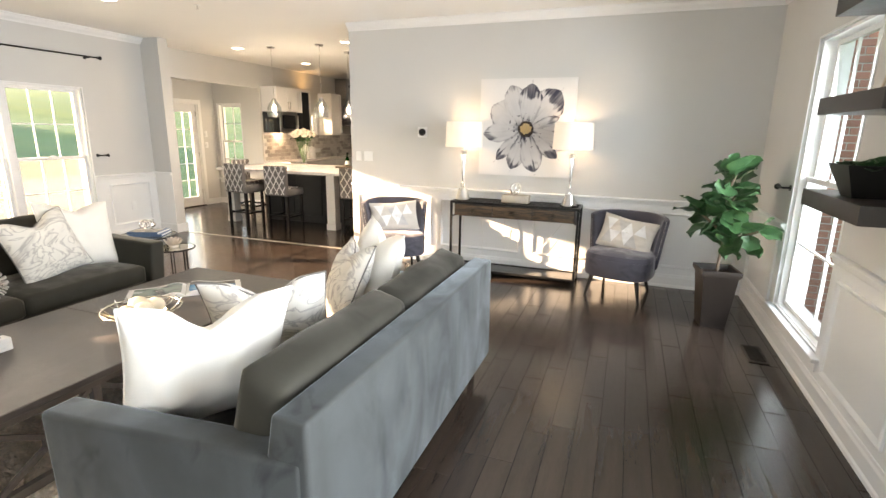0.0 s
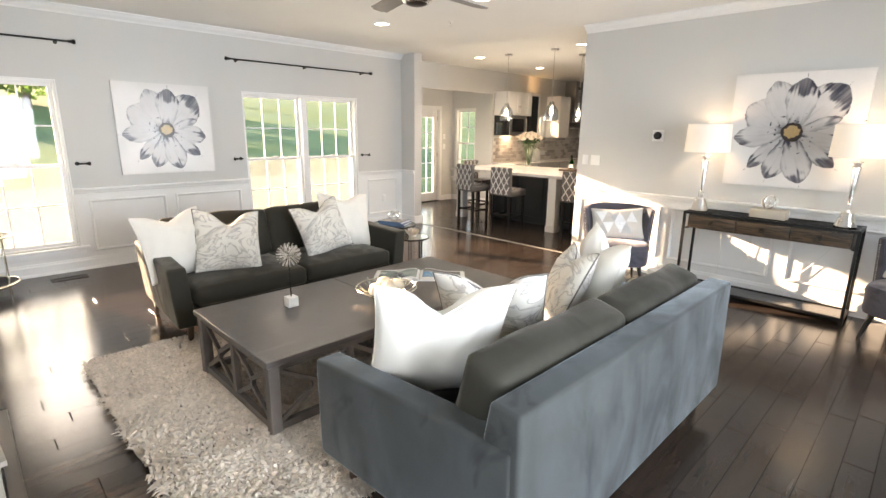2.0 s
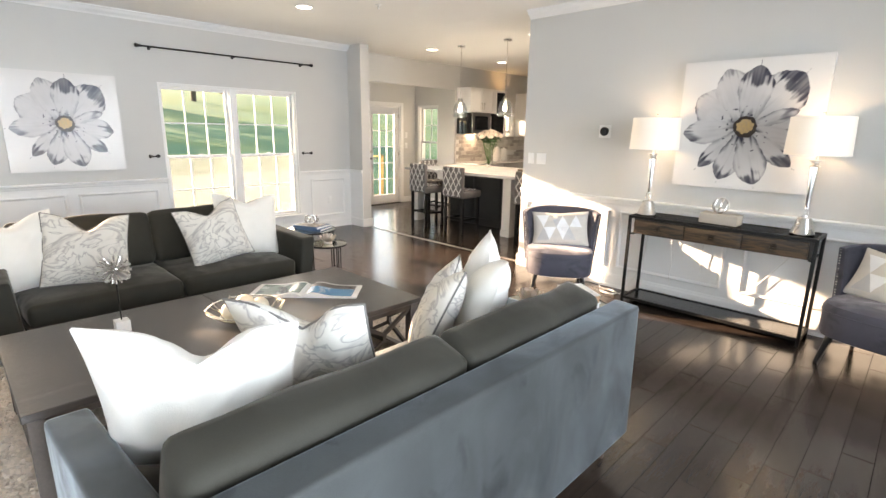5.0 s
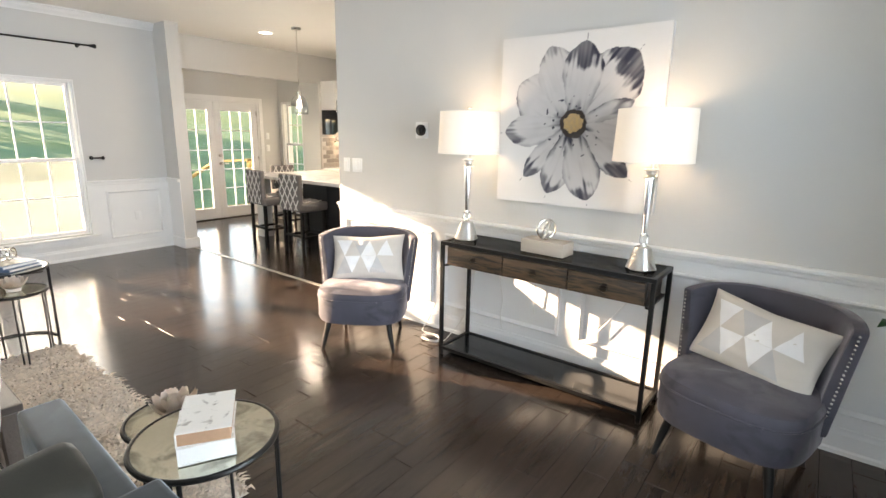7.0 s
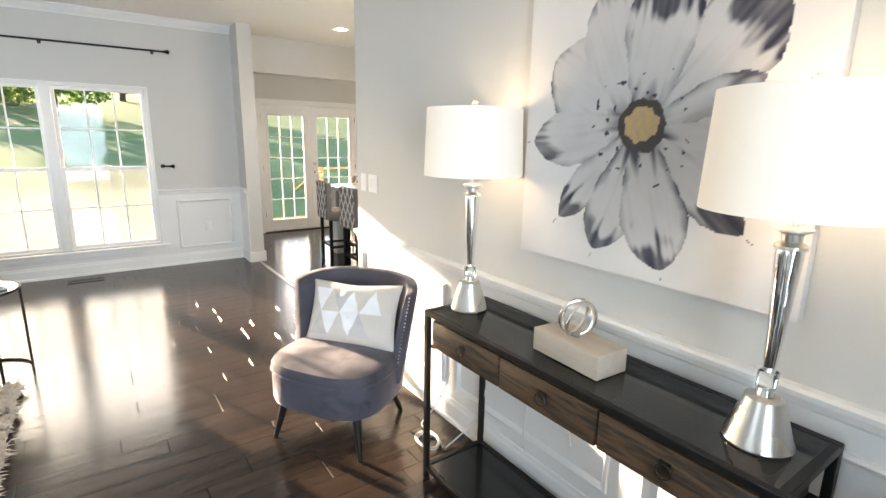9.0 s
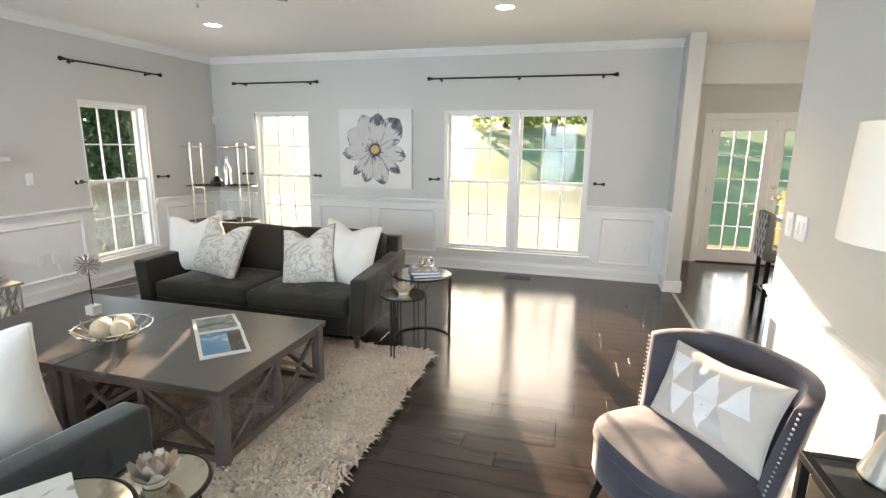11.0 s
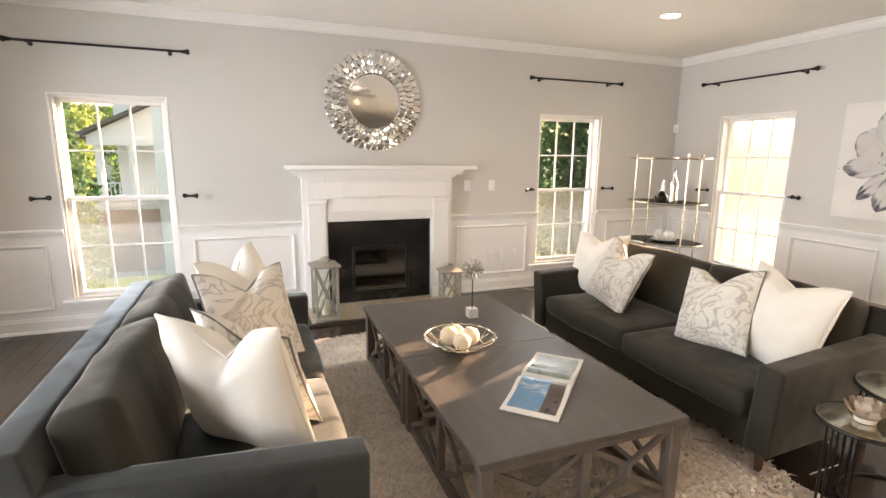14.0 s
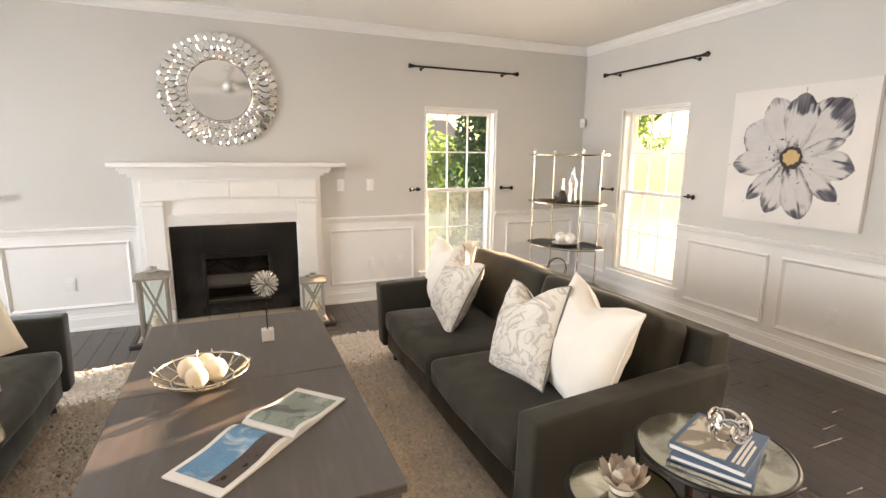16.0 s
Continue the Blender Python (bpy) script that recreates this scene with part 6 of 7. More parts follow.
leaves = [leaf_mesh(s) for s in range(3)]
random.seed(21)
for li, (a, b) in enumerate(limbs):
    a, b = Vector(a), Vector(b)
    for k in range(4 if li == 0 else 12):
        v = (0.75 if li == 0 else 0.30) + (0.25 if li == 0 else 0.72) * (k + random.random()) / (4 if li == 0 else 12)
        o = new("leaf", leaves[k % 3])
        o.parent = pl
        s = random.uniform(0.72, 1.1)
        o.matrix_basis = Matrix.Translation(a.lerp(b, min(v, 1))) @ pose(0, 0, 0, random.uniform(-35, 65), random.uniform(-45, 45), k * 137 + 50 * li) @ Matrix.Scale(s, 4)

# floating shelves on the east wall
for z in (1.22, 1.69, 2.17):
    f = thing("floating_shelf", "thick dark brown wooden floating shelf", "shelf", pose(ROOM_X, 0, z), "floating shelves")
    part("board", boxes((-0.29, 0, 3.18, 3.92, 0, 0.085), bevel=0.004), M_DARKWOOD, f)
pb = thing("succulent_bowl", "flared black square bowl of succulents on a shelf", "plant", pose(7.79, 3.55, 1.306))
bm = bmesh.new()
rows = []
for w, z in ((0.07, 0.0), (0.075, 0.015), (0.125, 0.15), (0.115, 0.15), (0.09, 0.11)):
    rows.append([bm.verts.new((sx * w, sy * w, z)) for sx, sy in ((-1, -1), (1, -1), (1, 1), (-1, 1))])
for a, b in zip(rows, rows[1:]):
    for k in range(4):
        bm.faces.new((a[k], a[(k + 1) % 4], b[(k + 1) % 4], b[k]))
bm.faces.new(rows[0][::-1])
bm.faces.new(rows[-1])
part("bowl", bm, M_BLACK, pb)
me = leaf_mesh(5)
for k in range(26):
    o = new("succulent_leaf", me)
    o.parent = pb
    o.matrix_basis = pose(random.uniform(-0.07, 0.07), random.uniform(-0.07, 0.07), 0.115, random.uniform(20, 70), 0, random.uniform(0, 360)) @ Matrix.Scale(random.uniform(0.28, 0.45), 4)
pf = thing("picture_frame", "light wooden picture frame standing on a shelf", "picture frame", pose(7.84, 3.62, 1.776, -10, 0, -90))
part("frame", boxes((-0.13, -0.105, -0.01, 0.01, 0, 0.32), (0.105, 0.13, -0.01, 0.01, 0, 0.32), (-0.105, 0.105, -0.01, 0.01, 0, 0.025), (-0.105, 0.105, -0.01, 0.01, 0.295, 0.32), bevel=0.003, seg=1), mat("light_frame_wood", (0.48, 0.40, 0.30), 0.5, var=0.15), pf)
part("print", boxes((-0.105, 0.105, -0.004, 0.006, 0.025, 0.295)), M_PAGE, pf)

# ---- kitchen ----
M_COUNTER = two_tone(mat("white_quartz", (0.72, 0.71, 0.69), 0.2, var=0.04, bump=0.02), (0.55, 0.54, 0.53), 0.55, 0.68, 5, 6, 1.5)
M_ISLAND = mat("black_island_paint", (0.016, 0.016, 0.017), 0.35, var=0.15)
M_CAB = mat("white_cabinet", (0.76, 0.75, 0.73), 0.35, var=0.03, bump=0.04)
M_APPL = mat("stainless", (0.45, 0.44, 0.43), 0.3, 1.0, var=0.06, stretch=(1, 1, 20), bump=0.05)
M_DARKGLASS = mat("black_appliance_glass", (0.012, 0.012, 0.013), 0.08, var=0.1, bump=0)
isl = thing("kitchen_island", "black kitchen island with white quartz top and white posts", "kitchen island")
part("body", boxes((0.75, 3.1, 7.85, 8.75, 0.0, 0.88), bevel=0.004, seg=1), M_ISLAND, isl)
for k in range(4):
    part("panel", boxes((0.82 + k * 0.57, 1.32 + k * 0.57, 7.836, 7.85, 0.12, 0.80), bevel=0.004, seg=1), M_ISLAND, isl)
part("countertop", boxes((0.18, 3.15, 7.28, 8.82, 0.88, 0.925), bevel=0.006), M_COUNTER, isl, "white quartz countertop")
for x, y in ((0.36, 7.44), (2.36, 7.46), (0.36, 8.66)):
    part("post", boxes((x - 0.075, x + 0.075, y - 0.075, y + 0.075, 0.0, 0.88), (x - 0.085, x + 0.085, y - 0.085, y + 0.085, 0.0, 0.10), bevel=0.004, seg=1), M_CAB, isl, "square white post")
M_TRELLIS = mat("grey_trellis_cloth", (0.15, 0.14, 0.135), 0.85, var=0.1, bump=0.3, bscale=250)
M_TRELLIS_W = mat("white_trellis", (0.72, 0.70, 0.67), 0.85, bump=0.3, bscale=250)


def stool(m):
    s = thing("bar_stool", "grey trellis-pattern counter stool with black wooden legs", "stool", m, "island stools")
    st = part("seat", rounded(-0.22, 0.22, -0.21, 0.21, 0.55, 0.66, 0.03, 3, 0.01, 4), M_TRELLIS, s, "grey seat with white trellis print")
    bk = part("backrest", rounded(-0.21, 0.21, 0.17, 0.235, 0.56, 1.02, 0.025, 3), M_TRELLIS, s, "grey back with white trellis print")
    for y, parent in ((0.2365, bk), (0.1685, bk)):
        bm = bmesh.new()
        for k in range(-3, 7):
            for d in (1, -1):
                for j in range(10):
                    z0 = 0.58 + j * 0.043
                    z1 = z0 + 0.043
                    x0, x1 = (k * 0.11 - 0.14 + d * (z0 - 0.8) * 0.62, k * 0.11 - 0.14 + d * (z1 - 0.8) * 0.62)
                    if max(abs(x0), abs(x1)) < 0.195:
                        bar(bm, (x0, y, z0), (x1, y, z1), 0.016, 0.003, (0, 1, 0))
        part("trellis_print", bm, M_TRELLIS_W, parent)
    bm = bmesh.new()
    for k in range(-4, 5):
        for d in (1, -1):
            for j in range(8):
                y0, y1 = -0.19 + j * 0.045, -0.19 + (j + 1) * 0.045
                x0, x1 = k * 0.11 + d * y0 * 0.62, k * 0.11 + d * y1 * 0.62
                if max(abs(x0), abs(x1)) < 0.195:
                    bar(bm, (x0, y0, 0.668), (x1, y1, 0.668), 0.016, 0.004)
                if j < 2 and abs(x0) < 0.19:
                    bar(bm, (k * 0.11 * 1.0 + d * 0.03 * j, -0.2125, 0.57 + 0.04 * j), (k * 0.11 + d * 0.03 * (j + 1), -0.2125, 0.61 + 0.04 * j), 0.014, 0.003, (0, 1, 0)) if abs(k) < 2 else None
    part("trellis_print", bm, M_TRELLIS_W, st)
    for x in (-0.18, 0.18):
        for y in (-0.17, 0.18):
            part("leg", boxes((x - 0.019, x + 0.019, y - 0.019, y + 0.019, 0, 0.56), bevel=0.003, seg=1), M_BLACK, s)
    for y, z in ((-0.17, 0.18), (0.18, 0.22)):
        part("stretcher", boxes((-0.162, 0.162, y - 0.012, y + 0.012, z, z + 0.03)), M_BLACK, s)
    for x in (-0.18, 0.18):
        part("stretcher", boxes((x - 0.012, x + 0.012, -0.152, 0.162, 0.20, 0.23)), M_BLACK, s)
    return s


s1 = stool(pose(1.62, 7.22, 0, 0, 0, 180))
for m in (pose(0.80, 7.26, 0, 0, 0, 175), pose(0.28, 7.98, 0, 0, 0, 92), pose(2.85, 7.40, 0, 0, 0, 190)):
    copy_thing(s1, m)


def cabinet(name, label, x0, x1, y0, y1, z0, z1, face, doors=1, glassy=False):
    """A cabinet whose doors face +x or -y."""
    c = thing(name, label, "cabinet")
    part("body", boxes((x0, x1, y0, y1, z0, z1), bevel=0.002, seg=1), M_CAB, c)
    lo, hi = (y0, y1) if face == "x" else (x0, x1)
    step = (hi - lo) / doors
    for k in range(doors):
        a, b = lo + k * step + 0.004, lo + (k + 1) * step - 0.004
        fr = 0.055

        def slab(u0, u1, w0, w1, d0, d1):
            return (x1 + d0, x1 + d1, u0, u1, w0, w1) if face == "x" else (u0, u1, y0 - d1, y0 - d0, w0, w1)
        d = part("door", boxes(slab(a, a + fr, z0 + 0.004, z1 - 0.004, 0.002, 0.022), slab(b - fr, b, z0 + 0.004, z1 - 0.004, 0.002, 0.022), slab(a + fr, b - fr, z0 + 0.004, z0 + fr, 0.002, 0.022), slab(a + fr, b - fr, z1 - fr, z1 - 0.004, 0.002, 0.022)), M_CAB, c)
        part("door_panel", boxes(slab(a + fr, b - fr, z0 + fr, z1 - fr, 0.002, 0.010)), M_DARKGLASS if glassy else M_CAB, d)
        u = b - 0.028 if k % 2 == 0 else a + 0.028
        zc = z0 + 0.06 if z0 > 1 else z1 - 0.20
        part("handle", boxes(slab(u - 0.005, u + 0.005, zc, zc + 0.14, 0.035, 0.045), slab(u - 0.005, u + 0.005, zc + 0.01, zc + 0.02, 0.022, 0.036), slab(u - 0.005, u + 0.005, zc + 0.12, zc + 0.13, 0.022, 0.036)), M_STEEL, d)
    return c


UX = 0.05
cabinet("wall_cabinet", "white shaker wall cabinet above the microwave", KX, UX, 9.10, 9.86, 1.92, 2.40, "x", 2)
cabinet("wall_cabinet", "white wall cabinet with a glass door", KX, UX, 9.865, 10.25, 1.45, 2.40, "x", 1, True)
for k in range(5):
    cabinet("base_cabinet", "white shaker base cabinet under the counter", KX, KX + 0.6, 9.10 + k * 0.85, 9.93 + k * 0.85, 0.1, 0.88, "x", 2)
structure("cabinet_plinth", boxes((KX, KX + 0.55, 9.10, 13.33, 0, 0.1)), M_ISLAND, "dark cabinet plinth")
structure("worktop_west", boxes((KX, KX + 0.63, 9.08, 13.36, 0.88, 0.92), bevel=0.004), M_COUNTER, "white quartz worktop")
mw = thing("microwave", "stainless over-counter microwave with black glass door", "microwave")
part("body", boxes((KX, UX + 0.06, 9.105, 9.855, 1.50, 1.915), bevel=0.004), M_DARKGLASS, mw)
part("door", boxes((UX + 0.06, UX + 0.085, 9.11, 9.66, 1.51, 1.91), bevel=0.006), M_APPL, mw)
part("door_glass", boxes((UX + 0.085, UX + 0.089, 9.17, 9.58, 1.58, 1.85), bevel=0.001), M_DARKGLASS, mw)
part("control_panel", boxes((UX + 0.06, UX + 0.084, 9.665, 9.85, 1.51, 1.91), bevel=0.004), M_DARKGLASS, mw)
part("handle", tubes(((UX + 0.12, 9.625, 1.56), (UX + 0.12, 9.625, 1.86), 0.010), ((UX + 0.08, 9.625, 1.58), (UX + 0.12, 9.625, 1.58), 0.007), ((UX + 0.08, 9.625, 1.84), (UX + 0.12, 9.625, 1.84), 0.007)), M_STEEL, mw)
cabinet("wall_cabinet", "white wall cabinet beside the range hood", KX, UX, 11.06, 11.50, 1.45, 2.40, "x", 1)
cabinet("wall_cabinet", "white glass-door wall cabinet beside the range hood", KX, UX, 12.52, 13.30, 1.45, 2.40, "x", 2, True)
hood = thing("range_hood", "stainless chimney range hood", "range hood", pose(KX, 12.0, 0, 0, 0, 90))
part("chimney", boxes((-0.17, 0.17, -0.30, 0, 1.80, 2.795), bevel=0.003), M_APPL, hood)
part("vent_slots", boxes((-0.06, -0.01, -0.304, -0.30, 2.60, 2.66), (0.01, 0.06, -0.304, -0.30, 2.60, 2.66)), M_BLACK, hood)
bm = bmesh.new()
rows = [[bm.verts.new((x * w, -y, z)) for x, y in ((-1, 0.0), (1, 0.0), (1, d), (-1, d))] for w, d, z in ((0.45, 0.50, 1.66), (0.45, 0.50, 1.69), (0.19, 0.32, 1.80))]
for a, b in zip(rows, rows[1:]):
    for k in range(4):
        bm.faces.new((a[k], a[(k + 1) % 4], b[(k + 1) % 4], b[k]))
bm.faces.new(rows[0][::-1])
bm.faces.new(rows[-1])
part("canopy", bm, M_APPL, hood)
M_SPLASH = [mat("splash_tile_" + n, c, 0.25, var=0.12, scale=9) for n, c in (("pale", (0.55, 0.53, 0.50)), ("mid", (0.42, 0.40, 0.38)), ("light", (0.66, 0.64, 0.61)))]
random.seed(2)
wsp = thing("backsplash", "grey and white mixed marble tile backsplash", "backsplash", kind="structure")
part("grout", boxes((KX + 0.0005, KX + 0.004, 9.08, 13.30, 0.92, 1.46)), M_CEIL, wsp)
tile_a = [mesh_of("tile", boxes((0, 0.008, 0.002, 0.148, 0.002, 0.073)), mm, False) for mm in M_SPLASH]
for j in range(7):
    for i in range(28):
        y = 9.10 + i * 0.15 + (0.075 if j % 2 else 0)
        if y < 13.15:
            o = new("tile", random.choice(tile_a))
            o.parent = wsp
            o.location = (KX + 0.004, y, 0.925 + j * 0.075)
for k, (y, s) in enumerate(((10.15, 1.0), (10.38, 0.9))):
    c = thing("canister", "white ceramic canister with a lid on the counter", "canister", pose(KX + 0.25, y, 0.921), "white canisters")
    part("jar", lathe([(0.001, 0), (0.085 * s, 0), (0.092 * s, 0.02), (0.092 * s, 0.24 * s), (0.07 * s, 0.27 * s), (0.001, 0.27 * s)], 24), M_WHITE, c)
    part("lid", lathe([(0.001, 0.27 * s), (0.074 * s, 0.271 * s), (0.06 * s, 0.30 * s), (0.015, 0.31 * s), (0.018, 0.33 * s), (0.001, 0.335 * s)], 20), M_WHITE, c)
va = thing("flower_vase", "clear glass vase of cream roses on the island", "flowers", pose(1.12, 8.45, 0.926))
part("vase", lathe([(0.055, 0.004), (0.062, 0.10), (0.05, 0.17), (0.072, 0.26), (0.069, 0.26), (0.047, 0.17), (0.058, 0.10), (0.05, 0.01), (0.001, 0.01)][::-1] + [(0.055, 0.004)], 24), M_GLASS, va)
random.seed(6)
M_ROSE = mat("cream_rose", (0.80, 0.70, 0.58), 0.7, var=0.12, scale=30, bump=0.4)
M_STEM = mat("green_stem", (0.07, 0.15, 0.04), 0.6, var=0.3, spread=0.4)


def rose_mesh():
    bm = bmesh.new()
    for r in range(4):
        for k in range(6):
            a = k * math.tau / 6 + r * 0.5
            rad, hgt = 0.018 + 0.012 * r, 0.05 - 0.008 * r
            p = [bm.verts.new((rad * math.cos(a + s * 0.62), rad * math.sin(a + s * 0.62), z)) for s, z in ((-1, hgt * 0.9), (-0.8, -0.02), (0.8, -0.02), (1, hgt * 0.9))]
            tp = bm.verts.new((rad * 1.35 * math.cos(a), rad * 1.35 * math.sin(a), hgt))
            bm.faces.new((p[0], p[1], p[2], p[3], tp))
    return mesh_of("rose", bm, M_ROSE)


rose, vleaf = rose_mesh(), leaf_mesh(9)
for k in range(20):
    a, rad = k * 2.4, 0.19 * math.sqrt((k + 0.5) / 20)
    top = Vector((rad * math.cos(a), rad * math.sin(a), 0.60 - 1.9 * rad * rad + random.uniform(-0.03, 0.03)))
    st = part("stem", tubes(((0.01 * math.cos(a), 0.01 * math.sin(a), 0.05), tuple(top), 0.003), seg=5), M_STEM, va)
    o = new("rose", rose)
    o.parent = va
    o.matrix_basis = Matrix.Translation(top) @ (top - Vector((0, 0, 0.2))).to_track_quat("Z", "Y").to_matrix().to_4x4() @ Matrix.Scale(1.05, 4)
    for j in range(2):
        o = new("leaf", vleaf)
        o.parent = va
        o.matrix_basis = Matrix.Translation(top * 0.72 + Vector((0, 0, 0.03 + 0.05 * j))) @ pose(0, 0, 0, random.uniform(0, 60), 0, random.uniform(0, 360)) @ Matrix.Scale(0.5, 4)
bt = thing("green_bottle", "green glass bottle on the island", "bottle", pose(1.98, 8.55, 0.926))
part("bottle", lathe([(0.001, 0), (0.036, 0), (0.037, 0.13), (0.014, 0.19), (0.013, 0.25), (0.001, 0.25)], 20), glass("green_glass", (0.05, 0.35, 0.10), clear=0.4), bt)
part("label_band", lathe([(0.0375, 0.04), (0.0378, 0.05), (0.0378, 0.10), (0.0375, 0.11)], 20), M_PAGE, bt)
tr = thing("serving_tray", "wooden serving tray on the island", "tray", pose(2.15, 8.35, 0.926))
part("tray", boxes((-0.22, 0.22, -0.13, 0.13, 0, 0.012), (-0.22, 0.22, -0.13, -0.12, 0.012, 0.03), (-0.22, 0.22, 0.12, 0.13, 0.012, 0.03), bevel=0.003, seg=1), M_DRAWER, tr)


M_BELL = glass("bell_glass", (0.90, 0.92, 0.92), clear=0.5)
M_BELL.node_tree.nodes["Mix Shader"].inputs[0].default_value = 0.16


def pendant(x, y):
    p = thing("pendant_light", "clear glass bell pendant light with nickel fitting", "pendant light", pose(x, y, 0), "island pendants")
    part("canopy", lathe([(0.001, TOP - 0.028), (0.05, TOP - 0.028), (0.062, TOP - 0.008), (0.062, TOP), (0.001, TOP)], 24), M_STEEL, p)
    part("cord", tubes(((0, 0, 2.05), (0, 0, TOP - 0.02), 0.005), seg=8), M_STEEL, p)
    part("socket", lathe([(0.001, 1.95), (0.02, 1.95), (0.024, 2.02), (0.012, 2.05), (0.001, 2.06)], 16), M_STEEL, p)
    part("glass_bell", lathe([(0.105, 1.76), (0.112, 1.80), (0.108, 1.90), (0.075, 1.97), (0.04, 2.00), (0.037, 2.04), (0.034, 2.04), (0.037, 1.998), (0.072, 1.966), (0.104, 1.90), (0.108, 1.80), (0.101, 1.76)], 28), M_BELL, p, "clear glass bell")
    part("bulb", lathe([(0.001, 1.835), (0.02, 1.84), (0.030, 1.87), (0.024, 1.91), (0.013, 1.95), (0.001, 1.95)], 16), M_BULB, p, "glowing bulb")
    ob, data = lamp("pendant_lamp", "POINT", pose(x, y, 1.74), 4.0, (1.0, 0.88, 0.72))
    data.shadow_soft_size = 0.05


for x, y in ((1.38, 7.39), (2.25, 7.40), (2.28, 8.15)):
    pendant(x, y)
ob, data = lamp("cabinet_uplight", "SPOT", look((KX + 0.20, 10.45, 2.42), (KX + 0.10, 10.45, 2.9)), 0.9, (1.0, 0.6, 0.25))
data.spot_size, data.spot_blend, data.shadow_soft_size = radians(160), 1.0, 0.12
ob, data = lamp("under_cabinet_light", "AREA", look((KX + 0.15, 9.5, 1.49), (KX + 0.1, 9.5, 0.9)), 0.6, (1.0, 0.7, 0.42))
data.size = 0.25
puck = thing("under_cabinet_lamp", "small round lamp under the microwave, lit", "light", pose(KX + 0.15, 9.5, 1.499))
part("lens", lathe([(0.001, -0.006), (0.03, -0.006), (0.032, 0), (0.001, 0)], 16), M_BULB, puck)

# ---- outdoors ----
def ground_height(x, y):
    d = max(0.0, -x - 6.0)
    h = -0.45 + 0.16 * d - 0.0006 * d * d if d < 130 else 10.2
    fall = min(1.0, max(0.0, (-3.0 - y) / 11.0))
    h -= 2.4 * fall * fall * (3 - 2 * fall)
    return h + 0.25 * noise.noise(Vector((x * 0.06, y * 0.06, 0))) * min(1, d / 10)


bm = bmesh.new()
xs = [-1500, -600, -260] + [-130 + 4 * k for k in range(31)] + [-7.5, -5.5, -4, -2.8, -0.4, 8.3, 12, 20, 40, 90, 300, 1500]
ys = [-1500, -500, -200, -110] + [-70 + 5 * k for k in range(37)] + [140, 300, 700, 1500]
g = [[bm.verts.new((x, y, ground_height(x, y))) for y in ys] for x in xs]
for i in range(len(xs) - 1):
    for j in range(len(ys) - 1):
        bm.faces.new((g[i][j], g[i + 1][j], g[i + 1][j + 1], g[i][j + 1]))
M_LAWN = two_tone(mat("lawn_grass", (0.10, 0.19, 0.085), 0.95, var=0.3, scale=0.6, bump=0.6, bscale=9), (0.13, 0.21, 0.07), 0.48, 0.66, 0.18, 5, 0.6)
structure("ground", bm, M_LAWN, "sloping green lawn", soft=True)
M_ROAD = mat("asphalt", (0.06, 0.06, 0.06), 0.85, var=0.2, scale=2, bump=0.5, bscale=60)
structure("road", boxes((-12, 60, -30, -22, -2.83, -2.81)), M_ROAD, "grey asphalt street")
structure("driveway", boxes((10.9, 14.6, -22, -14.5, -2.83, -2.815)), mat("concrete", (0.24, 0.23, 0.22), 0.85, var=0.15, scale=2, bump=0.3), "pale concrete driveway")


def leaf_cloud(name, centres, count, size, material, parent, seed, label=""):
    """A crown of many small leaves scattered in clumps: (x, y, z, rx, ry, rz)."""
    r = np.random.default_rng(seed)
    v, f = [], []
    for cx, cy, cz, ax, ay, az in centres:
        for k in range(count):
            d = r.normal(size=3)
            d /= np.linalg.norm(d)
            s = r.uniform(0.45, 1.0) ** 0.5
            p = np.array((cx, cy, cz)) + d * (ax, ay, az) * s
            a, b = r.normal(size=3), r.normal(size=3)
            a *= size / np.linalg.norm(a)
            b -= a * (a @ b) / (a @ a)
            b *= size * 0.6 / np.linalg.norm(b)
            q = len(v)
            v += [tuple(p - a), tuple(p + b), tuple(p + a), tuple(p - b)]
            f.append((q, q + 1, q + 2, q + 3))
    me = bpy.data.meshes.new(name)
    me.from_pydata(v, [], f)
    me.materials.append(material)
    ob = new(name, me)
    ob.parent = parent
    return tagged(ob, label)


M_CEDAR = mat("cedar_foliage", (0.030, 0.065, 0.028), 0.8, var=0.5, scale=3, bump=0)
M_TREE = mat("summer_foliage", (0.07, 0.12, 0.03), 0.8, var=0.5, scale=1.5, bump=0)
M_TREE_Y = mat("yellow_green_foliage", (0.13, 0.19, 0.05), 0.8, var=0.4, scale=1.5, bump=0)
M_TREE_R = mat("red_foliage", (0.15, 0.04, 0.03), 0.8, var=0.4, scale=1.5, bump=0)


def see_through(m, color):
    """Thin leaves let light through."""
    n, l = m.node_tree.nodes, m.node_tree.links
    tr, mx = n.new("ShaderNodeBsdfTranslucent"), n.new("ShaderNodeMixShader")
    tr.inputs["Color"].default_value = (*color, 1)
    mx.inputs[0].default_value = 0.5
    l.new(n["Principled BSDF"].outputs[0], mx.inputs[1])
    l.new(tr.outputs[0], mx.inputs[2])
    l.new(mx.outputs[0], n["Material Output"].inputs["Surface"])


see_through(M_TREE, (0.20, 0.34, 0.10))
see_through(M_TREE_Y, (0.33, 0.42, 0.15))
see_through(M_TREE_R, (0.42, 0.20, 0.16))
see_through(M_CEDAR, (0.07, 0.17, 0.08))

M_TRUNK = mat("tree_bark", (0.10, 0.075, 0.055), 0.95, var=0.4, scale=4, bump=0.9, bscale=20)


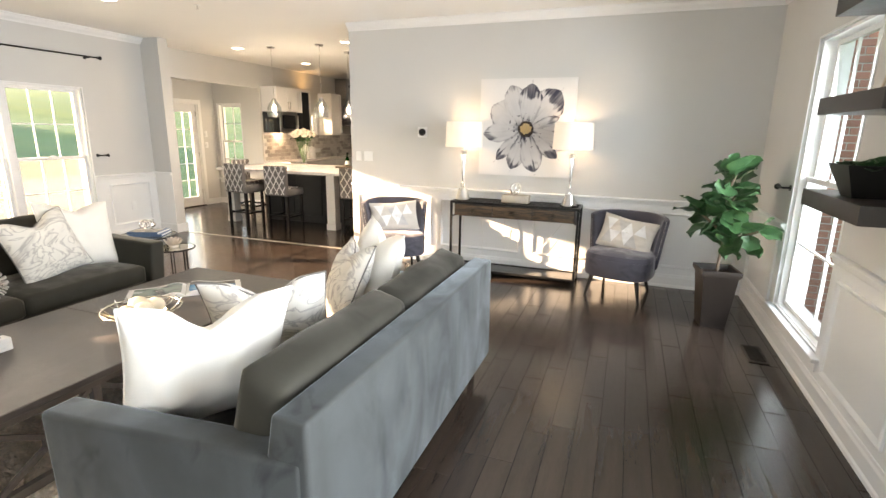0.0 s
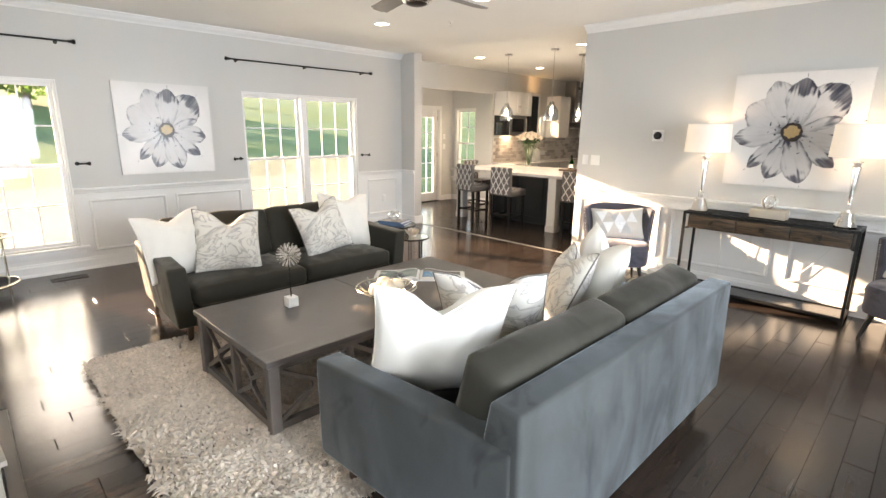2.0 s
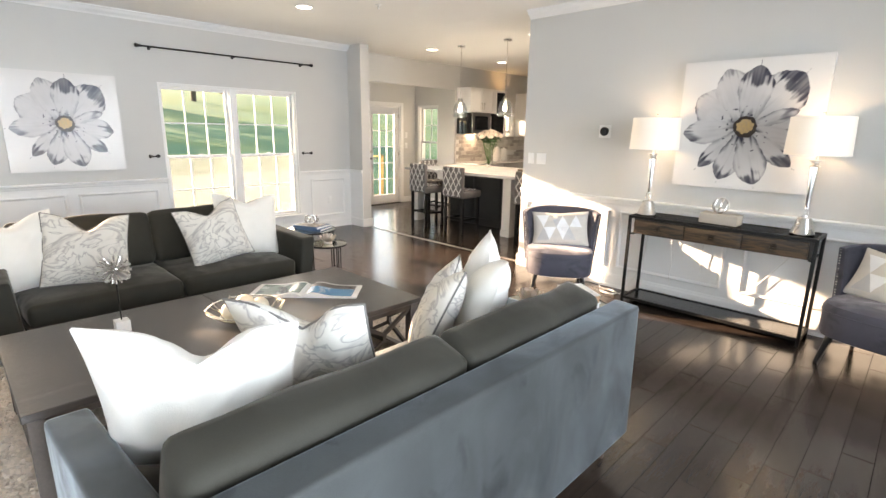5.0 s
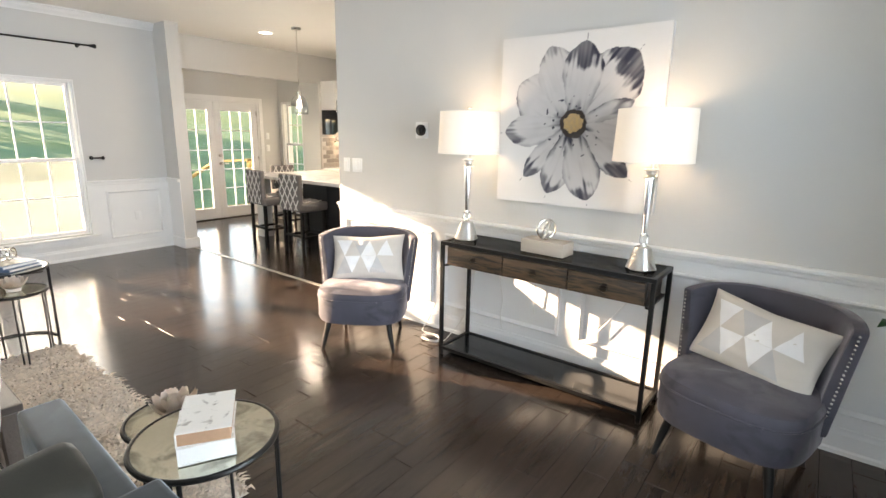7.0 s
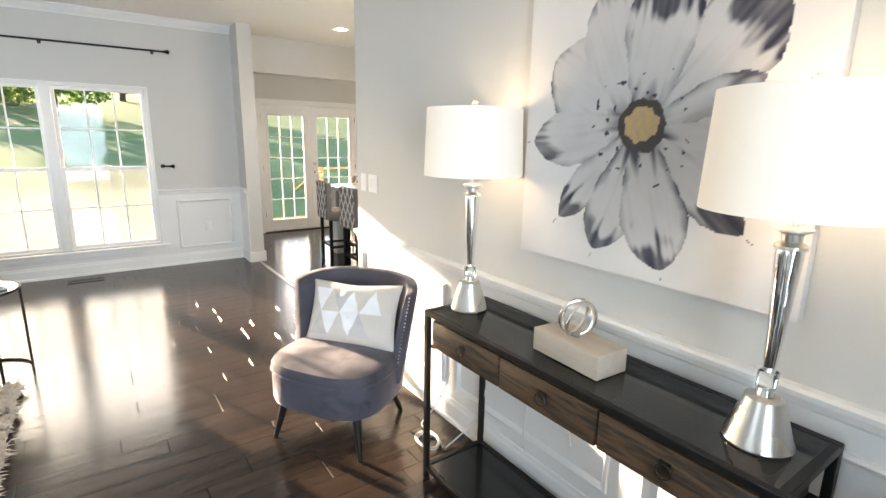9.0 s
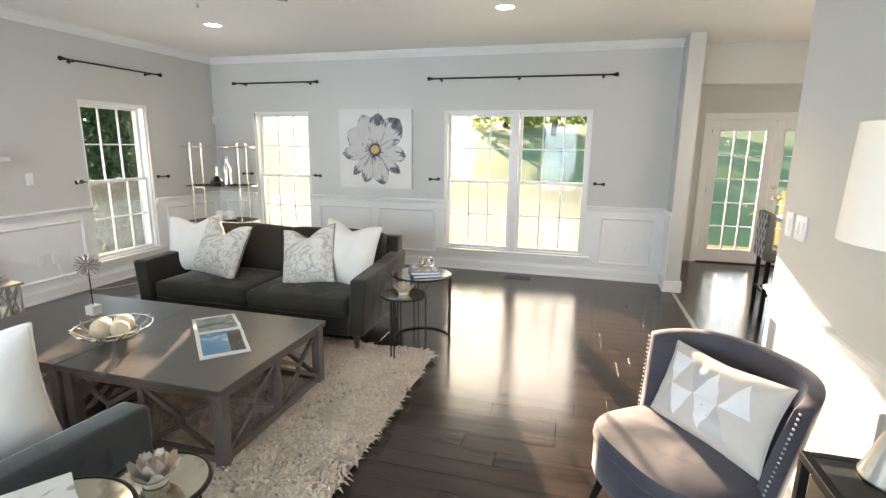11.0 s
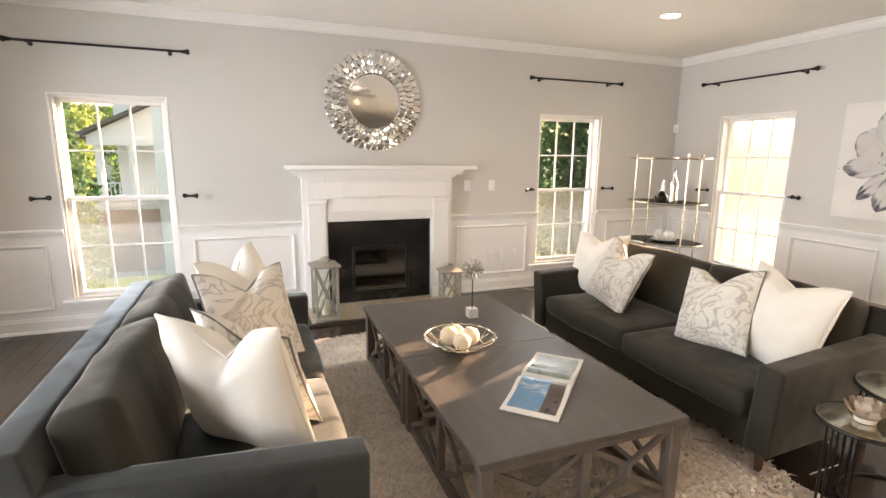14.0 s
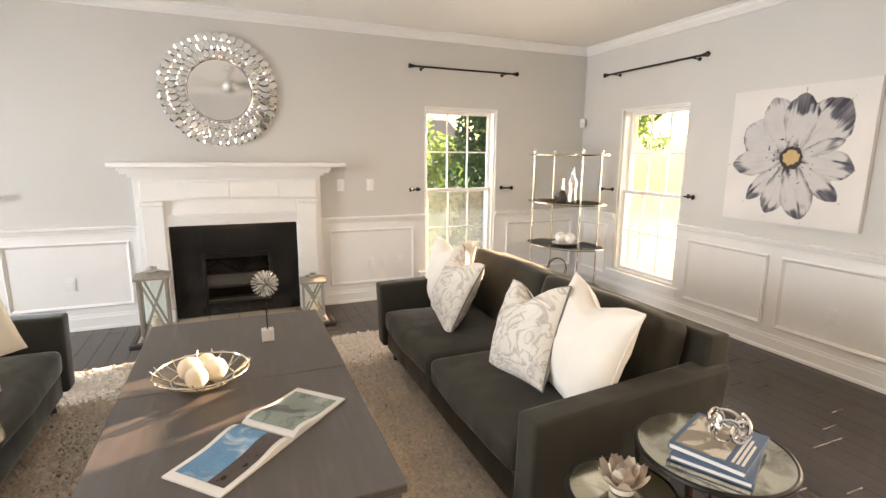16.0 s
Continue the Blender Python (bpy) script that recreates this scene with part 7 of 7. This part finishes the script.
def cedar(x, y, h, r, seed):
    t = thing("arborvitae", "dense dark green arborvitae beside the house", "tree", pose(x, y, -0.45), "arborvitae hedge")
    part("trunk", tubes(((0, 0, 0), (0, 0, h * 0.8), 0.07, 0.02), seg=8), M_TRUNK, t)
    rr = np.random.default_rng(seed)
    centres = []
    for k in range(26):
        z = 0.3 + (h - 0.5) * k / 25
        w = r * (1 - (k / 26) ** 1.8) + 0.06
        for j in range(3):
            a = rr.uniform(0, math.tau)
            centres.append((w * 0.5 * math.cos(a), w * 0.5 * math.sin(a), z, w * 0.6, w * 0.6, 0.34))
    leaf_cloud("crown", centres, 110, 0.055, M_CEDAR, t, seed)
    return t


cedar(0.25, -1.9, 4.6, 0.72, 1)
cedar(-0.85, -1.95, 4.8, 0.75, 2)
cedar(7.83, -2.62, 4.2, 0.66, 3)


def tree(x, y, h, seed, leaf, label, spread=2.4, low=False):
    z0 = ground_height(x, y)
    t = thing("tree", label, "tree", pose(x, y, z0), "garden trees")
    rr = np.random.default_rng(seed)
    part("trunk", tubes(((0, 0, -0.2), (0.1, 0.1, h * 0.45), 0.20, 0.12), ((0.1, 0.1, h * 0.45), (0.0, 0.2, h * 0.8), 0.12, 0.04), seg=9), M_TRUNK, t)
    centres = []
    for k in range(8):
        a, e = k * 0.8 + rr.uniform(0, 0.5), rr.uniform(0.45, 0.9)
        tip = (spread * 0.75 * math.cos(a), spread * 0.75 * math.sin(a), h * e)
        part("limb", tubes(((0.08, 0.08, h * (0.3 + 0.04 * k)), tip, 0.07, 0.02), seg=7), M_TRUNK, t)
        for j in range(3):
            centres.append((tip[0] + rr.normal() * 0.5, tip[1] + rr.normal() * 0.5, tip[2] + rr.normal() * 0.4, 0.9, 0.9, 0.65))
    centres.append((0, 0.2, h * 0.9, 1.2, 1.2, 0.9))
    if low:
        # branches down to the grass
        for k in range(14):
            a, r = rr.uniform(0, math.tau), spread * rr.uniform(0.35, 1.0)
            centres.append((r * math.cos(a), r * math.sin(a), h * rr.uniform(0.06, 0.5), 0.9, 0.9, 0.6))
    leaf_cloud("crown", centres, 170, 0.13, leaf, t, seed)
    return t


TL = "leafy green deciduous tree on the lawn"
tree(-24, 3.6, 4.8, 21, M_TREE, TL, 2.6, True)
tree(-29, 0.0, 4.6, 22, M_TREE_Y, "yellow-green leafy tree on the lawn", 2.6, True)
tree(-34, 7.0, 6.0, 23, M_TREE_R, "dark red leafed tree at the top of the lawn", 3.0, True)
tree(-26, 24, 6.5, 11, M_TREE, TL, 3.0)
tree(-33, 15.5, 7, 12, M_TREE_R, "dark red leafed tree at the top of the lawn", 3.2)
tree(-30, 33, 7, 13, M_TREE, TL, 3.2)
tree(-40, 40, 8, 14, M_TREE, TL, 3.4)
tree(-44, 22, 8, 15, M_TREE, TL, 3.6)
tree(-22, -24, 6, 16, M_TREE, TL, 3.0)
tree(-18, -32, 7, 17, M_TREE, TL, 3.0)
tree(15.0, -24.0, 7.0, 18, M_TREE_Y, "yellow-green leafy tree by the street", 3.0, True)
tree(12.0, -33.0, 8.5, 31, M_TREE, "leafy green deciduous tree by the street", 3.6, True)
tree(-3.5, -17, 6.5, 19, M_TREE, "leafy green deciduous tree by the street", 2.8)

# houses
M_SIDING = mat("white_siding", (0.72, 0.73, 0.74), 0.6, var=0.05)
M_BRICK = mat("red_brick", (0.33, 0.16, 0.12), 0.85, var=0.3, scale=4, bump=0.5, spread=0.5)
M_MORTAR = mat("mortar", (0.55, 0.52, 0.48), 0.9, bump=0.3)
M_ROOF = mat("roof_shingle", (0.12, 0.115, 0.11), 0.9, var=0.3, scale=3, bump=0.5)
brick_me = mesh_of("brick", boxes((0, 0.21, -0.012, 0, 0.0, 0.062), bevel=0.003, seg=1), M_BRICK, False)


def house(x0, x1, y, depth, h, label, brick_high=0.0, base=-2.85):
    """A house whose front faces +y at y."""
    z = base
    t = thing("house", label, "house", pose(0, 0, z), "neighbouring houses")
    part("wall", boxes((x0, x1, y - depth, y, 0, h)), M_SIDING, t)
    bm = bmesh.new()
    for k in range(int((h - brick_high) / 0.16)):
        zz = brick_high + k * 0.16
        v = [bm.verts.new(p) for p in ((x0, y + 0.022, zz), (x1, y + 0.022, zz), (x1, y + 0.004, zz + 0.155), (x0, y + 0.004, zz + 0.155), (x0, y, zz), (x1, y, zz))]
        bm.faces.new((v[0], v[1], v[2], v[3]))
        bm.faces.new((v[4], v[5], v[1], v[0]))
    part("siding", bm, M_SIDING, t, "white lap siding")
    bm = bmesh.new()
    a = [bm.verts.new(p) for p in ((x0 - 0.4, y + 0.4, h), (x1 + 0.4, y + 0.4, h), (x1 + 0.4, y - depth - 0.4, h), (x0 - 0.4, y - depth - 0.4, h), (x0 - 0.4, y - depth / 2, h + 2.2), (x1 + 0.4, y - depth / 2, h + 2.2))]
    for f in ((0, 1, 5, 4), (2, 3, 4, 5), (1, 2, 5), (3, 0, 4), (0, 3, 2, 1)):
        bm.faces.new([a[i] for i in f])
    part("roof", bm, M_ROOF, t)
    n = max(1, int((x1 - x0) / 2.6))
    for fl in range(int(h // 2.7)):
        for k in range(n):
            u = x0 + (k + 0.5) * (x1 - x0) / n
            w = part("window", boxes((u - 0.55, u - 0.47, y + 0.02, y + 0.07, 0.9 + fl * 2.7, 2.3 + fl * 2.7), (u + 0.47, u + 0.55, y + 0.02, y + 0.07, 0.9 + fl * 2.7, 2.3 + fl * 2.7), (u - 0.47, u + 0.47, y + 0.02, y + 0.07, 2.22 + fl * 2.7, 2.3 + fl * 2.7), (u - 0.47, u + 0.47, y + 0.02, y + 0.09, 0.9 + fl * 2.7, 0.98 + fl * 2.7), (u - 0.47, u + 0.47, y + 0.03, y + 0.06, 1.57 + fl * 2.7, 1.62 + fl * 2.7)), M_WHITE, t)
            part("pane", boxes((u - 0.47, u + 0.47, y + 0.025, y + 0.035, 0.98 + fl * 2.7, 2.22 + fl * 2.7)), M_DARKGLASS, w)
    if brick_high:
        part("brick_base", boxes((x0 - 0.02, x1 + 0.02, y, y + 0.05, 0, brick_high)), M_MORTAR, t)
        rows = int(brick_high / 0.074)
        for j in range(rows):
            for i in range(min(int((x1 - x0) / 0.222), 14)):
                o = new("brick", brick_me)
                o.parent = t
                o.matrix_basis = pose(x1 - 0.22 - i * 0.222 + (0.11 if j % 2 else 0) - 0.11, y + 0.05, j * 0.074, 0, 0, 0) @ Matrix.Diagonal((1, -1, 1, 1))
    return t


house(1.4, 7.25, -7.6, 5.0, 6.4, "white sided neighbouring house wall beside the lawn", base=-1.6)


def porch_house(x0, x1, y):
    """A neighbour's porch: brick base, white columns, railing and a low gable, its front facing +y at y."""
    t = thing("porch", "white columned porch on a red brick base", "porch", pose(0, 0, -2.85))
    part("brick_base", boxes((x0, x1, y - 2.2, y, 0, 2.42)), M_MORTAR, t)
    part("floor_slab", boxes((x0 - 0.08, x1 + 0.08, y - 2.2, y + 0.06, 2.42, 2.56), bevel=0.01), M_SIDING, t)
    part("house_wall", boxes((x0 - 1.0, x1 - 0.3, y - 6.0, y - 2.2, 0, 6.2)), M_SIDING, t, "pale sided wall behind the porch")
    n = 5
    for k in range(n):
        u = x1 - 0.16 - k * (x1 - x0 - 0.32) / (n - 1)
        part("column", lathe([(0.001, 2.56), (0.15, 2.56), (0.15, 2.64), (0.11, 2.68), (0.095, 4.50), (0.13, 4.56), (0.13, 4.62), (0.001, 4.62)], 14, (u, y - 0.16, 0)), M_SIDING, t)
    part("rail", boxes((x0, x1, y - 0.19, y - 0.13, 3.30, 3.36), (x0, x1, y - 0.18, y - 0.14, 2.66, 2.70)), M_SIDING, t)
    for k in range(int((x1 - x0) / 0.14)):
        part("baluster", boxes((x0 + 0.1 + k * 0.14, x0 + 0.13 + k * 0.14, y - 0.175, y - 0.145, 2.70, 3.30)), M_SIDING, t)
    part("beam", boxes((x0 - 0.1, x1 + 0.1, y - 0.35, y + 0.02, 4.62, 4.90), bevel=0.01), M_SIDING, t)
    mid = (x0 + x1) / 2
    part("gable", gable(x0 - 0.2, x1 + 0.2, mid, y), M_SIDING, t, "pale gable end")
    part("roof", gable_roof(x0 - 0.45, x1 + 0.45, mid, y), M_ROOF, t)
    for k in range(9):
        part("step", boxes((x1 + 0.1, x1 + 1.3, y - 1.9 + 0.02, y - 1.9 + 0.30 + 0.28 * k, 2.30 - 0.27 * k - 0.05, 2.30 - 0.27 * k)), M_SIDING, t)
    rows = 30
    for j in range(rows):
        for i in range(10):
            o = new("brick", brick_me)
            o.parent = t
            o.matrix_basis = pose(x1 - 0.23 - i * 0.222 - (0.11 if j % 2 else 0), y, 0.18 + j * 0.074) @ Matrix.Diagonal((1, -1, 1, 1))
    return t


def gable(x0, x1, mid, y):
    """The triangular end of a low roof."""
    bm = bmesh.new()
    ends = [[bm.verts.new(p) for p in ((x0, v, 4.9), (x1, v, 4.9), (mid, v, 6.1))] for v in (y - 0.10, y - 0.02)]
    bm.faces.new(ends[0])
    bm.faces.new(ends[1][::-1])
    for k in range(3):
        j = (k + 1) % 3
        bm.faces.new((ends[0][k], ends[0][j], ends[1][j], ends[1][k]))
    return bm


def gable_roof(x0, x1, mid, y):
    bm = bmesh.new()
    for a, b in (((x0, 4.84), (mid, 6.14)), ((mid, 6.14), (x1, 4.84))):
        v = [bm.verts.new(p) for p in ((a[0], y + 0.25, a[1]), (b[0], y + 0.25, b[1]), (b[0], y - 6.0, b[1]), (a[0], y - 6.0, a[1]), (a[0], y + 0.25, a[1] + 0.12), (b[0], y + 0.25, b[1] + 0.12), (b[0], y - 6.0, b[1] + 0.12), (a[0], y - 6.0, a[1] + 0.12))]
        for f in ((0, 3, 2, 1), (4, 5, 6, 7), (0, 1, 5, 4), (1, 2, 6, 5), (2, 3, 7, 6), (3, 0, 4, 7)):
            bm.faces.new([v[i] for i in f])
    return bm


porch_house(6.0, 10.3, -15.0)
house(-14, -4, -34, 8, 5.4, "white sided house across the street")
house(10.5, 20, -34, 8, 5.4, "white sided house across the street")
wing = thing("brick_wing", "red brick house wall outside the front window", "brick wall")
part("wall", boxes((8.16, 12.4, 6.75, 7.05, -0.45, 5.0)), M_MORTAR, wing)
for j in range(30):
    for i in range(10):
        o = new("brick", brick_me)
        o.parent = wing
        o.location = (8.19 + i * 0.222 + (0.11 if j % 2 else 0), 6.75, 0.35 + j * 0.074)
v, f = [], []
for j in range(72):
    for i in range(18):
        xx, zz = 8.19 + i * 0.222 + (0.11 if j % 2 else 0), -0.39 + j * 0.074
        if i < 10 and 10 <= j < 40:
            continue
        q = len(v)
        v += [(xx, 6.738, zz), (xx + 0.21, 6.738, zz), (xx + 0.21, 6.738, zz + 0.062), (xx, 6.738, zz + 0.062), (xx - 0.001, 6.75, zz - 0.001), (xx + 0.211, 6.75, zz - 0.001), (xx + 0.211, 6.75, zz + 0.063), (xx - 0.001, 6.75, zz + 0.063)]
        f += [(q, q + 1, q + 2, q + 3), (q, q + 4, q + 5, q + 1), (q + 1, q + 5, q + 6, q + 2), (q + 2, q + 6, q + 7, q + 3), (q + 3, q + 7, q + 4, q)]
me = bpy.data.meshes.new("far_bricks")
me.from_pydata(v, [], f)
me.materials.append(M_BRICK)
o = new("far_bricks", me)
o.parent = wing
tagged(o, kind="stuff")


def car(m, paint, label):
    c = thing("car", label, "car", m)
    bm = prism([(-2.2, 0.30), (-2.25, 0.62), (-1.5, 0.86), (-0.9, 0.92), (-0.2, 1.38), (1.1, 1.42), (1.9, 0.98), (2.2, 0.90), (2.25, 0.35)], -0.86, 0.86, 0.08, 3)
    part("body", bm, paint, c)
    part("windows", prism([(-0.78, 0.95), (-0.17, 1.33), (1.05, 1.36), (1.65, 0.98)], -0.868, 0.868, 0.01, 1), M_DARKGLASS, c)
    for x in (-0.80, 0.80):
        for y in (-1.35, 1.35):
            w = part("wheel", tubes(((x - 0.1, y, 0.33), (x + 0.1, y, 0.33), 0.33), seg=24), mat("tyre", (0.02, 0.02, 0.02), 0.8), c)
            part("rim", tubes(((x - 0.105, y, 0.33), (x + 0.105, y, 0.33), 0.2), seg=16), M_STEEL, w)
    for x in (-0.62, 0.62):
        part("headlight", boxes((x - 0.16, x + 0.16, -2.27, -2.15, 0.62, 0.74), bevel=0.03), M_PAGE, c)
    return c


car(pose(12.1, -18.0, -2.815, 0, 0, 150), mat("white_car_paint", (0.7, 0.72, 0.74), 0.2, var=0.02, bump=0, coat=0.8), "white parked car on the driveway")
# porch rail and steps outside the glazed doors
dk = thing("wooden_deck", "yellow pine deck with railing outside the glazed doors", "deck")
M_PINE = mat("yellow_pine", (0.50, 0.36, 0.15), 0.7, var=0.2, stretch=(1, 6, 6))
for k in range(10):
    part("board", boxes((-1.70 - 0.145 * (k + 1) + 0.005, -1.70 - 0.145 * k, 6.6, 9.4, -0.06, -0.03)), M_PINE, dk)
for y in (8.55, 9.35):
    part("post", boxes((-3.15, -3.06, y - 0.045, y + 0.045, -0.45, 0.95)), M_PINE, dk)
part("rail", boxes((-3.15, -3.06, 8.55, 9.4, 0.90, 0.94)), M_PINE, dk)
bm = bmesh.new()
bar(bm, (-3.10, 8.55, 0.9), (-4.6, 8.55, 0.35), 0.09, 0.04)
part("stair_rail", bm, M_PINE, dk)
part("joist", boxes((-3.15, -1.66, 6.6, 9.4, -0.45, -0.06)), M_PINE, dk)

# ---- plank floor ----
floor = tagged(new("floor"), "dark glossy hand-scraped hardwood plank floor", "", "", "structure")
PW = 0.127
random.seed(77)
near, far_v, far_f = 0, [], []
plank_meshes = {}


def plank_mesh(n):
    """A plank n tenths of a metre long, with eased edges."""
    if n not in plank_meshes:
        w, l, e, q, z = PW, n * 0.1, 0.0014, 0.0040, 0.0
        v = [(0.0004, 0.0004, -0.012), (w - 0.0004, 0.0004, -0.012), (w - 0.0004, l - 0.0004, -0.012), (0.0004, l - 0.0004, -0.012), (0.0004, 0.0004, -0.0034), (w - 0.0004, 0.0004, -0.0034), (w - 0.0004, l - 0.0004, -0.0034), (0.0004, l - 0.0004, -0.0034), (e, q, z), (w - e, q, z), (w - e, l - q, z), (e, l - q, z)]
        f = [(8, 9, 10, 11)] + [(a, (a + 1) % 4 + b, (a + 1) % 4 + b + 4, a + 4) for b in (0, 4) for a in range(b, b + 4)]
        f = [(8, 9, 10, 11)] + [(k, (k + 1) % 4, (k + 1) % 4 + 4, k + 4) for k in range(4)] + [(k + 4, (k + 1) % 4 + 4, (k + 1) % 4 + 8, k + 8) for k in range(4)]
        me = bpy.data.meshes.new("plank")
        me.from_pydata(v, [], f)
        me.materials.append(M_PLANK)
        plank_meshes[n] = (me, v, f)
    return plank_meshes[n]


x = -1.524
while x < ROOM_X - 0.02:
    y, y_end = (0.0, 14.0) if x > -0.1 else (6.42, 14.0 if x > -0.3 else 9.0)
    first = True
    while y < y_end - 0.05:
        n = random.randint(2, 14) if first else random.randint(5, 14)
        n = max(1, min(n, round((y_end - y) * 10)))
        first = False
        me, v, f = plank_mesh(n)
        inside = (0.9 < x < 7.4 and 3.6 < y < 6.2) or (5.9 < x < 7.9 and 0.6 < y < 6.2) or (1.2 < x < 2.9 and y < 1.5)
        if inside and near < 300 and y > -0.1:
            o = new("plank", me)
            o.parent = floor
            o.location = (x, y, 0.0)
            near += 1
        else:
            b = len(far_v)
            far_v += [(p[0] + x, p[1] + y, p[2]) for p in v]
            far_f += [tuple(i + b for i in q) for q in f]
        y += n * 0.1
    x += PW
me = bpy.data.meshes.new("far_planks")
me.from_pydata(far_v, [], far_f)
M_PLANK_REST = mat("dark_oak_rest", (0.034, 0.024, 0.0185), 0.18, var=0.40, scale=3, bump=0.07, bscale=45, spread=0.0, stretch=(6, 0.5, 1))
island_tint(M_PLANK_REST, 0.75, 1.25)
me.materials.append(M_PLANK_REST)
o = new("far_planks", me)
o.parent = floor
tagged(o, kind="stuff")
